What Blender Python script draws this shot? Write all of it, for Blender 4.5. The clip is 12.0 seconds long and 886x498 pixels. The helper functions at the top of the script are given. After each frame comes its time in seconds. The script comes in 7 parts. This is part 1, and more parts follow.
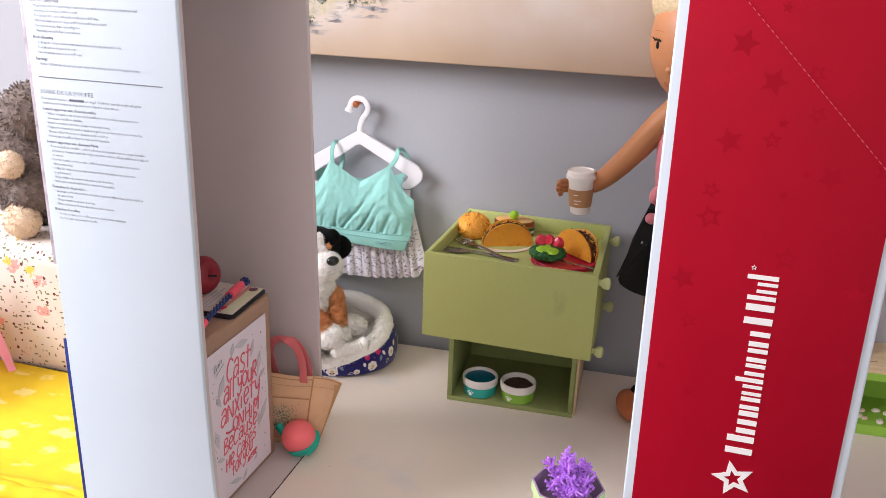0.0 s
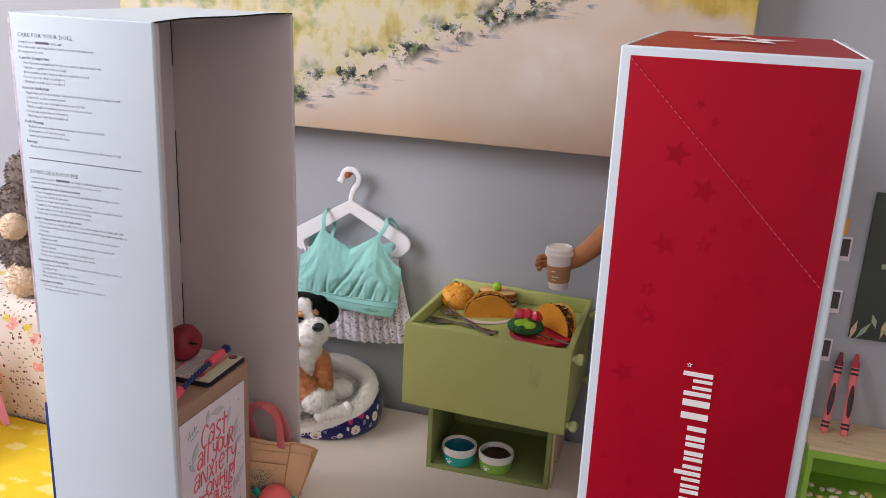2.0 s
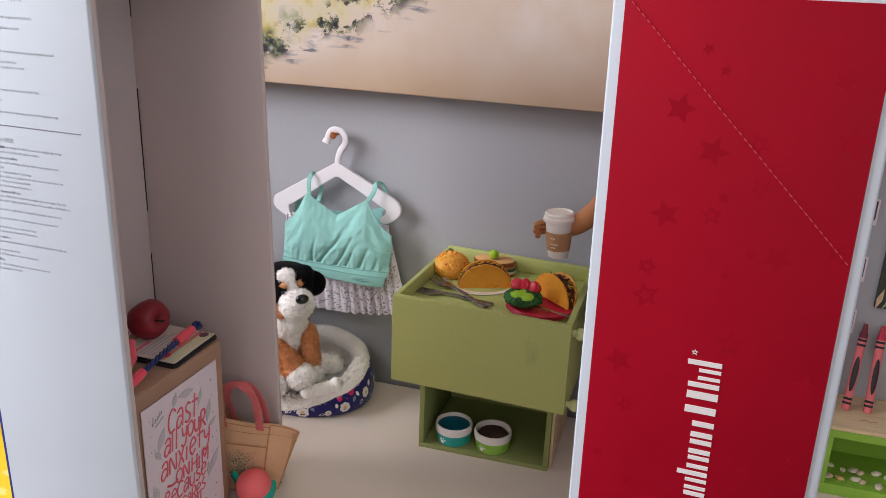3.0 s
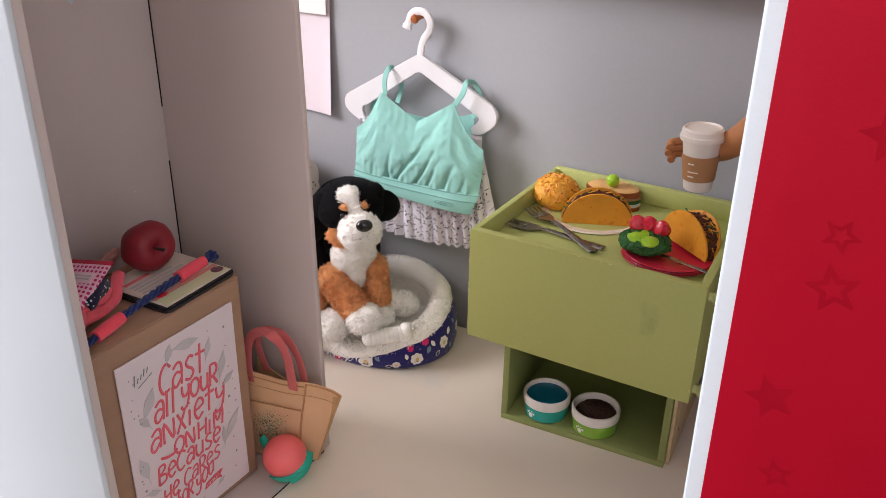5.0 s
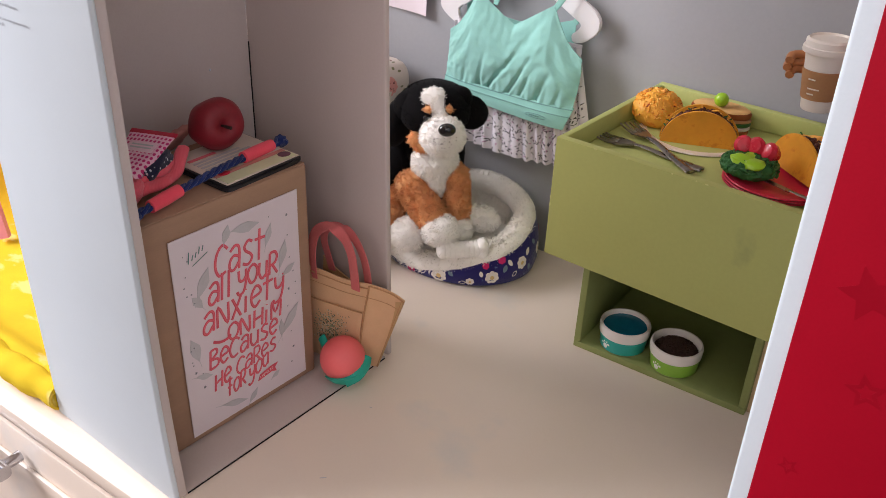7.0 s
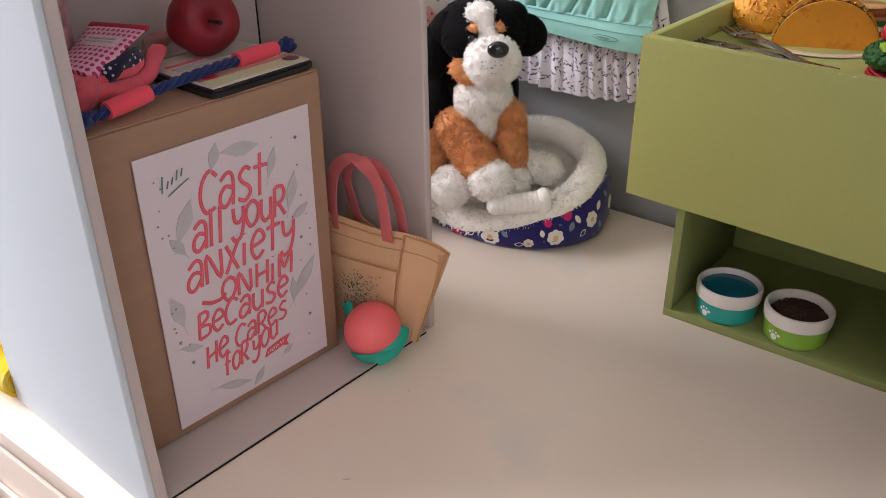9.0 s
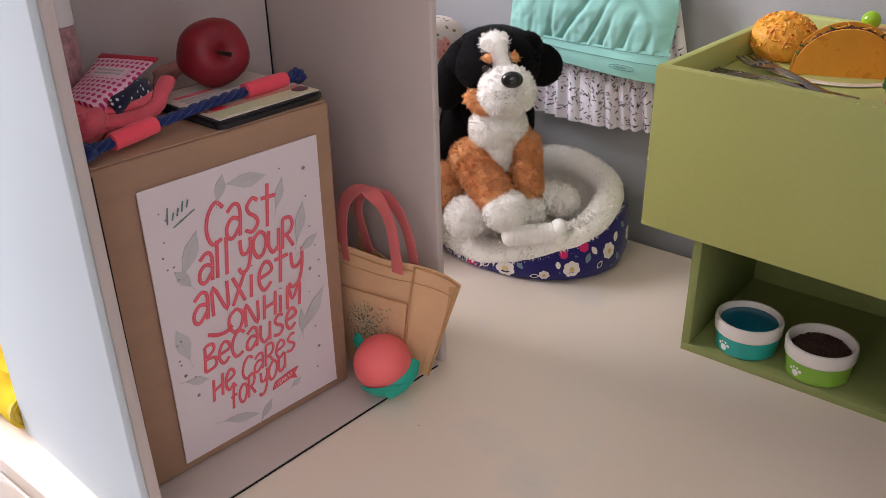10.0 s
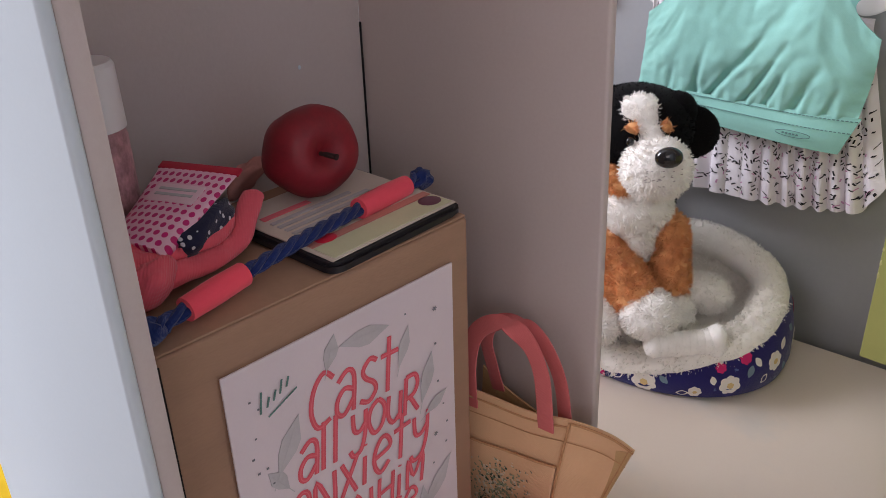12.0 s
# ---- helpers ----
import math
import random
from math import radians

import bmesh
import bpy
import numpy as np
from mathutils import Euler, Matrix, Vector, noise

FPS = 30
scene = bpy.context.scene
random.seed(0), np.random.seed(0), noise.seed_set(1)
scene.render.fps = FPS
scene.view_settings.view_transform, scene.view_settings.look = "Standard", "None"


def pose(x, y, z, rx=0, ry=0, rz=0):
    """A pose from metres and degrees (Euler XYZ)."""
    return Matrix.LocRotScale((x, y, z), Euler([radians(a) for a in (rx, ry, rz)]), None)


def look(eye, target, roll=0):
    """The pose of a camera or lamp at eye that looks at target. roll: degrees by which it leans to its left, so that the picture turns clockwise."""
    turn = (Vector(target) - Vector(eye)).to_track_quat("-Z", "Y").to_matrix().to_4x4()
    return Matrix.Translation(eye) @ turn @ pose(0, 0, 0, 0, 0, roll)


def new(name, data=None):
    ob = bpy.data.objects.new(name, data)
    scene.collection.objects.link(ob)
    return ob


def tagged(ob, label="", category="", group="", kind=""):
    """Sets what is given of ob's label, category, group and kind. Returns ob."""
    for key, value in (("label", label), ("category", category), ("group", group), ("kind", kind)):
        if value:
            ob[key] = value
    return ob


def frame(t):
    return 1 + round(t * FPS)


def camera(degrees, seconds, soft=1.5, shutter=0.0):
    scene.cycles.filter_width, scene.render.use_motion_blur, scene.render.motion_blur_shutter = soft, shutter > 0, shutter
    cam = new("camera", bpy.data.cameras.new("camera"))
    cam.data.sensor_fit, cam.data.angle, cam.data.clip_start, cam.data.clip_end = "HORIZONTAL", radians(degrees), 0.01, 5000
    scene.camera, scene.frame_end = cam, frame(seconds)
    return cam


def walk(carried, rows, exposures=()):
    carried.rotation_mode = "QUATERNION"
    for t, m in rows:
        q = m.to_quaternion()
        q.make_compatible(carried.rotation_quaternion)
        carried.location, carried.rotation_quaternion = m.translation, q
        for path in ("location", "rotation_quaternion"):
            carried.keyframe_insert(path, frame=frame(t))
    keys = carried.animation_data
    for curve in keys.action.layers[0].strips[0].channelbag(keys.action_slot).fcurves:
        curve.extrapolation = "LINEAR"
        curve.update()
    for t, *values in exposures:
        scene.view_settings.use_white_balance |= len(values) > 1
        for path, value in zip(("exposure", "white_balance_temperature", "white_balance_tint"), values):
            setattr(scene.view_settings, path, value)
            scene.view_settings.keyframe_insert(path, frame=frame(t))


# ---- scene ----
cam = camera(54.0, 12.0, 0.7)
PATH = [
    (0, (0.446, 0.146, 0.507), (0.019, 1.972, -0.188), 2.0),
    (0.5, (0.481, 0.144, 0.525), (0.006, 1.965, -0.152), 1.7),
    (1, (0.491, 0.14, 0.551), (-0.004, 1.983, -0.047), 1.9),
    (1.5, (0.498, 0.138, 0.546), (-0.002, 1.985, -0.036), 2.4),
    (2, (0.496, 0.143, 0.545), (-0.002, 1.985, -0.054), 2.9),
    (2.5, (0.499, 0.16, 0.541), (-0.014, 1.99, -0.083), 2.5),
    (2.7, (0.506, 0.179, 0.538), (-0.011, 1.998, -0.111), 2.4),
    (4.3, (0.473, 0.393, 0.488), (-0.139, 2.107, -0.342), 0.9),
    (4.5, (0.477, 0.404, 0.481), (-0.177, 2.094, -0.366), 1.1),
    (5, (0.486, 0.425, 0.467), (-0.318, 2.028, -0.419), 1.0),
    (5.5, (0.482, 0.433, 0.451), (-0.426, 1.965, -0.46), 0.4),
    (6, (0.49, 0.442, 0.44), (-0.46, 1.924, -0.509), 0.8),
    (6.5, (0.494, 0.447, 0.433), (-0.467, 1.898, -0.552), 1.9),
    (7, (0.493, 0.456, 0.423), (-0.48, 1.887, -0.58), 2.5),
    (7.5, (0.476, 0.48, 0.384), (-0.508, 1.902, -0.62), 2.0),
    (9.3, (0.432, 0.537, 0.311), (-0.653, 1.923, -0.639), -0.6),
    (9.5, (0.435, 0.539, 0.311), (-0.665, 1.925, -0.622), -0.8),
    (10, (0.436, 0.544, 0.311), (-0.694, 1.921, -0.597), -0.9),
    (10.5, (0.437, 0.543, 0.309), (-0.715, 1.911, -0.585), -1.0),
    (11, (0.431, 0.539, 0.31), (-0.737, 1.9, -0.576), -1.0),
    (11.5, (0.359, 0.542, 0.314), (-0.811, 1.911, -0.555), -0.9),
    (12, (0.303, 0.611, 0.313), (-0.864, 1.963, -0.587), -1.8),
]
walk(cam, [(t, look(eye, target, roll)) for t, eye, target, roll in PATH],
     [(0.0, -0.16, 6350, 10), (0.5, -0.28, 6350, 10), (1.2, -0.60, 6350, 10), (2.7, -0.65, 6350, 10), (4.5, -0.27, 6600, 10), (6.0, -0.39, 6600, 10),
      (7.0, -0.43, 6600, 10), (9.5, -0.34, 6480, 10), (11.0, -0.32, 6400, 10), (11.5, -0.53, 6180, 10), (12.0, -0.55, 6260, 10)])


# ---- world and light ----
world = bpy.data.worlds.new("world")
scene.world = world
world.use_nodes = True
wn = world.node_tree.nodes
sky = wn.new("ShaderNodeTexSky")
sky.sky_type = "NISHITA"
sky.sun_disc = False
sky.sun_elevation = radians(38)
sky.sun_rotation = radians(60)
world.node_tree.links.new(sky.outputs[0], wn["Background"].inputs[0])
wn["Background"].inputs[1].default_value = 0.08

# area lamps: a strong one in the west wall beside the dresser for the daylight from the left, weaker fill lamps added
# behind the camera and in the east wall, where no window is known
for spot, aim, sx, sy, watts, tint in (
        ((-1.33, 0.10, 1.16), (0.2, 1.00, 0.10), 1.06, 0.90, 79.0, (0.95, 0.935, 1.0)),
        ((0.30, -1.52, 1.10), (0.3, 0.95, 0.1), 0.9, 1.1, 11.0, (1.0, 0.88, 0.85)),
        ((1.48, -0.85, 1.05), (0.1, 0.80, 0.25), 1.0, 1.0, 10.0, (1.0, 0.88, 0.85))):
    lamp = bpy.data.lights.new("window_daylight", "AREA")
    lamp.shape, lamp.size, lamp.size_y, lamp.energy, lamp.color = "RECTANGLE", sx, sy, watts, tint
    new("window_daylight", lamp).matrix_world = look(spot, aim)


# ---- materials ----
def lin(r, g, b):
    return tuple((v / 255 / 12.92) if v <= 10 else ((v / 255 + 0.055) / 1.055) ** 2.4 for v in (r, g, b))


def node(nt, kind, **ins):
    n = nt.nodes.new(kind)
    for key, value in ins.items():
        n.inputs[key].default_value = value
    return n


def ramp(nt, source, stops, mode="LINEAR"):
    r = nt.nodes.new("ShaderNodeValToRGB")
    r.color_ramp.interpolation = mode
    e = r.color_ramp.elements
    while len(e) < len(stops):
        e.new(0.5)
    for el, (at, col) in zip(e, stops):
        el.position, el.color = at, (*col, 1) if len(col) == 3 else col
    nt.links.new(source, r.inputs[0])
    return r.outputs[0]


def mix(nt, fac, a, b, kind="MIX"):
    m = nt.nodes.new("ShaderNodeMix")
    m.data_type, m.blend_type = "RGBA", kind
    for socket, v in ((m.inputs[0], fac), (m.inputs[6], a), (m.inputs[7], b)):
        if isinstance(v, (int, float)):
            socket.default_value = v
        elif isinstance(v, tuple):
            socket.default_value = (*v, 1)
        else:
            nt.links.new(v, socket)
    return m.outputs[2]


def calc(nt, op, a, b=0.0, c=0.0):
    m = nt.nodes.new("ShaderNodeMath")
    m.operation = op
    for i, v in enumerate((a, b, c)):
        if isinstance(v, (int, float)):
            m.inputs[i].default_value = v
        else:
            nt.links.new(v, m.inputs[i])
    return m.outputs[0]


def coords(nt, scale=(1, 1, 1), rot=(0, 0, 0), shift=(0, 0, 0)):
    tc = nt.nodes.new("ShaderNodeTexCoord")
    mp = node(nt, "ShaderNodeMapping", Scale=scale, Rotation=rot, Location=shift)
    nt.links.new(tc.outputs["Object"], mp.inputs[0])
    return mp.outputs[0]


def noise_of(nt, scale, detail=3.0, vec=None, rough=0.55):
    n = node(nt, "ShaderNodeTexNoise", Scale=scale, Detail=detail, Roughness=rough)
    nt.links.new(vec if vec is not None else coords(nt), n.inputs["Vector"])
    return n.outputs["Fac"]


def bump(nt, bsdf, height, strength, dist=0.001):
    b = node(nt, "ShaderNodeBump", Strength=strength, Distance=dist)
    nt.links.new(height, b.inputs["Height"])
    nt.links.new(b.outputs[0], bsdf.inputs["Normal"])


MATS = {}


def mat(name, col, rough=0.6, var=0.1, scale=25.0, grain=400.0, relief=0.15, metal=0.0, sheen=0.0, coat=0.0, stretch=(1, 1, 1), spec=0.4, dirt=None):
    """A plain surface with variation at two scales and fine relief."""
    m = bpy.data.materials.new(name)
    m.use_nodes = True
    nt = m.node_tree
    p = nt.nodes["Principled BSDF"]
    v = coords(nt, stretch)
    n1, n2 = noise_of(nt, scale, 4.0, v), noise_of(nt, grain, 3.0, v)
    lo, hi = tuple(c * (1 - var) for c in col), tuple(min(1, c * (1 + var)) for c in col)
    base = ramp(nt, n1, ((0.3, lo), (0.7, hi)))
    base = mix(nt, 0.35 * var + 0.008, base, ramp(nt, n2, ((0.35, (0.2, 0.2, 0.2)), (0.65, (1, 1, 1)))), "OVERLAY")
    if dirt:
        base = mix(nt, ramp(nt, noise_of(nt, dirt[1], 5.0, v), ((0.58, (0, 0, 0)), (0.72, (1, 1, 1)))), base, dirt[0])
    nt.links.new(base, p.inputs["Base Color"])
    nt.links.new(ramp(nt, n1, ((0.2, (max(0, rough - 0.08),) * 3), (0.8, (min(1, rough + 0.08),) * 3))), p.inputs["Roughness"])
    p.inputs["Metallic"].default_value = metal
    p.inputs["Sheen Weight"].default_value = sheen
    p.inputs["Coat Weight"].default_value = coat
    p.inputs["Specular IOR Level"].default_value = spec
    if relief:
        bump(nt, p, n2, relief, 0.0006)
    MATS[name] = m
    return m


def pile(m, share=0.5):
    """The loose fibres of a plush: the same dye, thin enough to let light through."""
    thin_m = m.copy()
    thin_m.name = m.name + "_pile"
    nt = thin_m.node_tree
    p = nt.nodes["Principled BSDF"]
    thin = nt.nodes.new("ShaderNodeBsdfTranslucent")
    nt.links.new(p.inputs["Base Color"].links[0].from_socket, thin.inputs["Color"])
    both = nt.nodes.new("ShaderNodeMixShader")
    both.inputs[0].default_value = share
    nt.links.new(p.outputs[0], both.inputs[1])
    nt.links.new(thin.outputs[0], both.inputs[2])
    nt.links.new(both.outputs[0], nt.nodes["Material Output"].inputs["Surface"])
    return thin_m


def fabric(name, col, thread=0.0006, rough=0.9, var=0.08, relief=0.35, sheen=0.25):
    """Woven cloth: two crossing thread waves over a soft tone."""
    m = mat(name, col, rough, var, 40, 900, 0, sheen=sheen, spec=0.2)
    nt = m.node_tree
    v = coords(nt)
    sep = nt.nodes.new("ShaderNodeSeparateXYZ")
    nt.links.new(v, sep.inputs[0])
    k = 2 * math.pi / thread
    wx = calc(nt, "SINE", calc(nt, "MULTIPLY", calc(nt, "ADD", sep.outputs[0], sep.outputs[1]), k))
    wz = calc(nt, "SINE", calc(nt, "MULTIPLY", calc(nt, "SUBTRACT", sep.outputs[2], sep.outputs[1]), k))
    h = calc(nt, "MULTIPLY_ADD", calc(nt, "MULTIPLY", wx, wz), 0.4, noise_of(nt, 120, 3))
    bump(nt, nt.nodes["Principled BSDF"], h, relief, 0.0004)
    return m


def print_layer(nt, base, scale, inside, col, keep, vec=None, seed=0.0, soft=0.04, edge_noise=0.12, core=None):
    """Motifs of a printed pattern: one blob in some of the cells of a Voronoi grid."""
    v = vec if vec is not None else coords(nt, shift=(seed, seed * 0.7, seed * 1.3))
    wob = node(nt, "ShaderNodeTexNoise", Scale=scale * 4, Detail=2.0)
    nt.links.new(v, wob.inputs["Vector"])
    vm = nt.nodes.new("ShaderNodeMix")
    vm.data_type = "VECTOR"
    vm.inputs[0].default_value = edge_noise / scale
    ad = nt.nodes.new("ShaderNodeVectorMath")
    nt.links.new(v, ad.inputs[0])
    sc = nt.nodes.new("ShaderNodeVectorMath")
    sc.operation = "SCALE"
    sc.inputs["Scale"].default_value = edge_noise / scale
    nt.links.new(wob.outputs["Color"], sc.inputs[0])
    nt.links.new(sc.outputs[0], ad.inputs[1])
    vo = node(nt, "ShaderNodeTexVoronoi", Scale=scale, Randomness=0.75)
    nt.links.new(ad.outputs[0], vo.inputs["Vector"])
    sep = nt.nodes.new("ShaderNodeSeparateColor")
    nt.links.new(vo.outputs["Color"], sep.inputs[0])
    pick = calc(nt, "LESS_THAN", sep.outputs[0], keep)
    blob = ramp(nt, vo.outputs["Distance"], ((inside, (1, 1, 1)), (inside + soft, (0, 0, 0))))
    out = mix(nt, calc(nt, "MULTIPLY", blob, pick), base, col)
    if core:
        heart = ramp(nt, vo.outputs["Distance"], ((inside * 0.28, (1, 1, 1)), (inside * 0.36, (0, 0, 0))))
        out = mix(nt, calc(nt, "MULTIPLY", heart, pick), out, core)
    return out


def set_base(m, out):
    m.node_tree.links.new(out, m.node_tree.nodes["Principled BSDF"].inputs["Base Color"])


def base_of(m):
    return m.node_tree.nodes["Principled BSDF"].inputs["Base Color"].links[0].from_socket


WALL = mat("grey_wall_paint", lin(166, 166, 170), 0.75, 0.02, 3, 260, 0.06)
WHITE_WALL = mat("white_wall_paint", lin(215, 212, 206), 0.8, 0.03, 3, 200, 0.2)
FLOORING = mat("oak_floor", lin(112, 88, 74), 0.5, 0.2, 8, 90, 0.2, stretch=(1, 6, 1))
DRESSER = mat("white_dresser_paint", lin(234, 218, 204), 0.33, 0.02, 9, 500, 0.06, dirt=(lin(220, 212, 205), 9))
CHROME = mat("chrome", lin(200, 200, 205), 0.15, 0.04, 30, 300, 0.02, metal=1.0)
BOARD = mat("white_card", lin(207, 216, 223), 0.55, 0.02, 12, 700, 0.08)
# inside of the white card: its shade and the red box's bounce mixed in
BOARD_IN = mat("grey_card_inside", lin(202, 188, 184), 0.75, 0.03, 10, 600, 0.12)
INK = mat("dark_ink", lin(122, 122, 130), 0.7, 0.1, 100, 900, 0)
SLOT = mat("slot_shadow_line", lin(26, 22, 24), 0.9, 0.1, 100, 900, 0)
RED = mat("red_printed_card", lin(158, 3, 31), 0.6, 0.05, 18, 900, 0.08, spec=0.14)
RED_DARK = mat("dark_red_print", lin(154, 3, 30), 0.6, 0.05, 40, 900, 0.05, spec=0.14)
RED_TOP = mat("brick_red_card", lin(158, 24, 34), 0.5, 0.05, 18, 900, 0.06)
WHITE_INK = mat("white_ink", lin(240, 236, 232), 0.5, 0.02, 60, 900, 0)
KRAFT = mat("brown_cardboard", lin(166, 131, 108), 0.8, 0.07, 18, 300, 0.25, stretch=(1, 1, 5))
PAPER = mat("white_paper", lin(226, 212, 218), 0.7, 0.02, 30, 800, 0.08)
CORAL_INK = mat("coral_red_ink", lin(226, 92, 108), 0.65, 0.08, 120, 900, 0)
PINK_INK = mat("light_pink_ink", lin(234, 118, 130), 0.65, 0.06, 120, 900, 0)
GREY_INK = mat("pale_grey_ink", lin(196, 190, 194), 0.7, 0.06, 90, 900, 0)
TEAL_INK = mat("grey_green_ink", lin(96, 128, 122), 0.7, 0.08, 90, 900, 0)
GREEN = mat("sage_green_paint", lin(182, 187, 114), 0.55, 0.03, 9, 300, 0.04, stretch=(1, 1, 1))
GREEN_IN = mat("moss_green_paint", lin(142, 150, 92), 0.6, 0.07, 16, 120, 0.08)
LIME_WOOD = mat("lime_green_paint", lin(140, 184, 66), 0.55, 0.07, 14, 220, 0.2)
RAW_WOOD = mat("raw_pine", lin(214, 188, 150), 0.65, 0.12, 20, 160, 0.2, stretch=(1, 8, 1))
TEAL = mat("teal_glaze", lin(40, 168, 158), 0.3, 0.05, 40, 500, 0.03, coat=0.3)
LIME = mat("lime_glaze", lin(138, 186, 66), 0.3, 0.05, 40, 500, 0.03, coat=0.3)
BOWL_WHITE = mat("white_ceramic", lin(236, 228, 222), 0.3, 0.03, 40, 500, 0.03, coat=0.3)
WATER_BLUE = mat("blue_resin", lin(18, 110, 136), 0.18, 0.08, 60, 200, 0.05, coat=0.5)
KIBBLE = mat("brown_kibble", lin(66, 42, 34), 0.7, 0.3, 300, 900, 0.3)
MINT = fabric("mint_jersey", lin(146, 199, 189), 0.0009, 0.9, 0.05, 0.12)
MINT_THREAD = mat("grey_thread", lin(88, 120, 122), 0.9, 0.1, 200, 900, 0)
PLASTIC_W = mat("white_plastic", lin(236, 232, 234), 0.35, 0.02, 30, 500, 0.03)
PIN = mat("copper_pin", lin(186, 112, 70), 0.35, 0.1, 60, 400, 0.02, metal=0.6)
FUR_BLACK = mat("black_plush", lin(13, 11, 13), 0.95, 0.2, 120, 900, 0, sheen=0.03, spec=0.1)
FUR_WHITE = mat("white_plush", lin(250, 246, 242), 0.95, 0.05, 120, 900, 0, sheen=0.3, spec=0.1)
FUR_BROWN = mat("ginger_brown_plush", lin(226, 164, 112), 0.95, 0.12, 90, 900, 0, sheen=0.25, spec=0.1)
FUR_GREY = mat("grey_brown_plush", lin(118, 104, 97), 0.95, 0.3, 160, 900, 0, sheen=0.2, spec=0.1)
FUR_CREAM = mat("cream_plush", lin(226, 202, 174), 0.95, 0.08, 160, 900, 0, sheen=0.2, spec=0.1)
NOSE = mat("black_glossy_plastic", lin(24, 22, 24), 0.18, 0.1, 60, 500, 0.02, coat=0.5)
WHISKER = mat("grey_thread_dots", lin(150, 138, 140), 0.9, 0.1, 200, 900, 0)
FLEECE = mat("white_fleece", lin(250, 246, 240), 0.98, 0.04, 60, 700, 0.2, sheen=0.3, spec=0.1)
CANVAS = fabric("tan_canvas", lin(222, 178, 138), 0.0010, 0.9, 0.06, 0.35)
# same canvas, darkened to paint the shade inside the bag
CANVAS_IN = fabric("tan_canvas_inside", lin(200, 160, 112), 0.0010, 0.9, 0.06, 0.35)
STITCH = mat("brown_stitching", lin(190, 142, 102), 0.9, 0.1, 200, 900, 0)
ROSE = fabric("dusty_rose_webbing", lin(210, 108, 108), 0.0009, 0.9, 0.06, 0.3)
CORAL = mat("coral_rubber", lin(244, 112, 114), 0.45, 0.04, 40, 500, 0.05)
TEAL_RUB = mat("teal_rubber", lin(36, 166, 144), 0.45, 0.05, 40, 500, 0.05)
APPLE = mat("red_apple_skin", lin(134, 30, 42), 0.5, 0.18, 55, 500, 0.08, coat=0.06, stretch=(1, 1, 0.4))
STEM = mat("dark_stem", lin(52, 34, 32), 0.8, 0.2, 200, 900, 0.2)
BLACK_PL = mat("black_plastic", lin(36, 33, 38), 0.4, 0.1, 60, 600, 0.05)
SCREEN = mat("pale_printed_card", lin(222, 208, 196), 0.45, 0.04, 40, 700, 0.03)
NAVY_ROPE = fabric("navy_cord", lin(26, 44, 102), 0.0008, 0.9, 0.2, 0.5)
CORAL_TAPE = fabric("coral_sleeve", lin(250, 84, 104), 0.0007, 0.8, 0.06, 0.2)
PINK_KNIT = fabric("pink_knit", lin(238, 100, 116), 0.0022, 0.9, 0.08, 0.6)
STEEL = mat("stainless_steel", lin(140, 136, 132), 0.28, 0.08, 80, 500, 0.03, metal=1.0)
PLATE_W = mat("cream_plastic_plate", lin(238, 226, 210), 0.35, 0.03, 50, 500, 0.02)
PLATE_R = mat("raspberry_plastic_plate", lin(206, 36, 66), 0.32, 0.05, 50, 500, 0.02)
BUN = mat("cheese_bun_crust", lin(246, 172, 62), 0.5, 0.18, 90, 300, 0.5, dirt=(lin(226, 120, 40), 180))
TACO = mat("taco_shell", lin(232, 158, 48), 0.55, 0.08, 60, 300, 0.15, dirt=(lin(208, 122, 34), 120))
BREAD = mat("toasted_bread", lin(226, 176, 112), 0.65, 0.12, 60, 300, 0.25)
CRUST = mat("brown_crust", lin(160, 88, 44), 0.65, 0.12, 60, 300, 0.25)
GREEN_LEAF = mat("dark_lettuce", lin(46, 100, 48), 0.5, 0.25, 120, 400, 0.2)
LIME_FOOD = mat("lime_green_food", lin(160, 206, 44), 0.35, 0.08, 80, 400, 0.05, coat=0.3)
BERRY = mat("strawberry_red", lin(214, 40, 62), 0.3, 0.1, 80, 400, 0.05, coat=0.3)
MEAT = mat("dark_taco_filling", lin(92, 48, 34), 0.6, 0.3, 200, 600, 0.3)
CUP_W = mat("white_cup_plastic", lin(236, 226, 218), 0.35, 0.02, 50, 500, 0.02)
CUP_K = mat("brown_cup_sleeve", lin(176, 128, 88), 0.7, 0.05, 50, 500, 0.1)
SKIN = mat("doll_vinyl", lin(186, 124, 82), 0.45, 0.04, 30, 500, 0.03)
BLOND = mat("blond_doll_hair", lin(200, 176, 138), 0.45, 0.2, 120, 600, 0.2, stretch=(2, 2, 3))
DARK_CLOTH = fabric("black_doll_cloth", lin(30, 27, 27), 0.0010, 0.9, 0.1, 0.3, 0.02)
PINK_CLOTH = fabric("pink_doll_top", lin(232, 140, 150), 0.0010, 0.9, 0.1, 0.3)
SHOE = mat("orange_brown_shoe", lin(204, 116, 74), 0.5, 0.1, 60, 400, 0.1)
POT = mat("pale_green_pot", lin(190, 214, 150), 0.5, 0.05, 60, 400, 0.05)
POT_IN = mat("mauve_pot_lining", lin(150, 126, 150), 0.7, 0.1, 60, 400, 0.1)
PURPLE = mat("purple_plastic_flower", lin(186, 120, 222), 0.45, 0.18, 120, 500, 0.05)
CRAYON_R = mat("dark_red_wax", lin(190, 40, 66), 0.45, 0.08, 80, 500, 0.03)
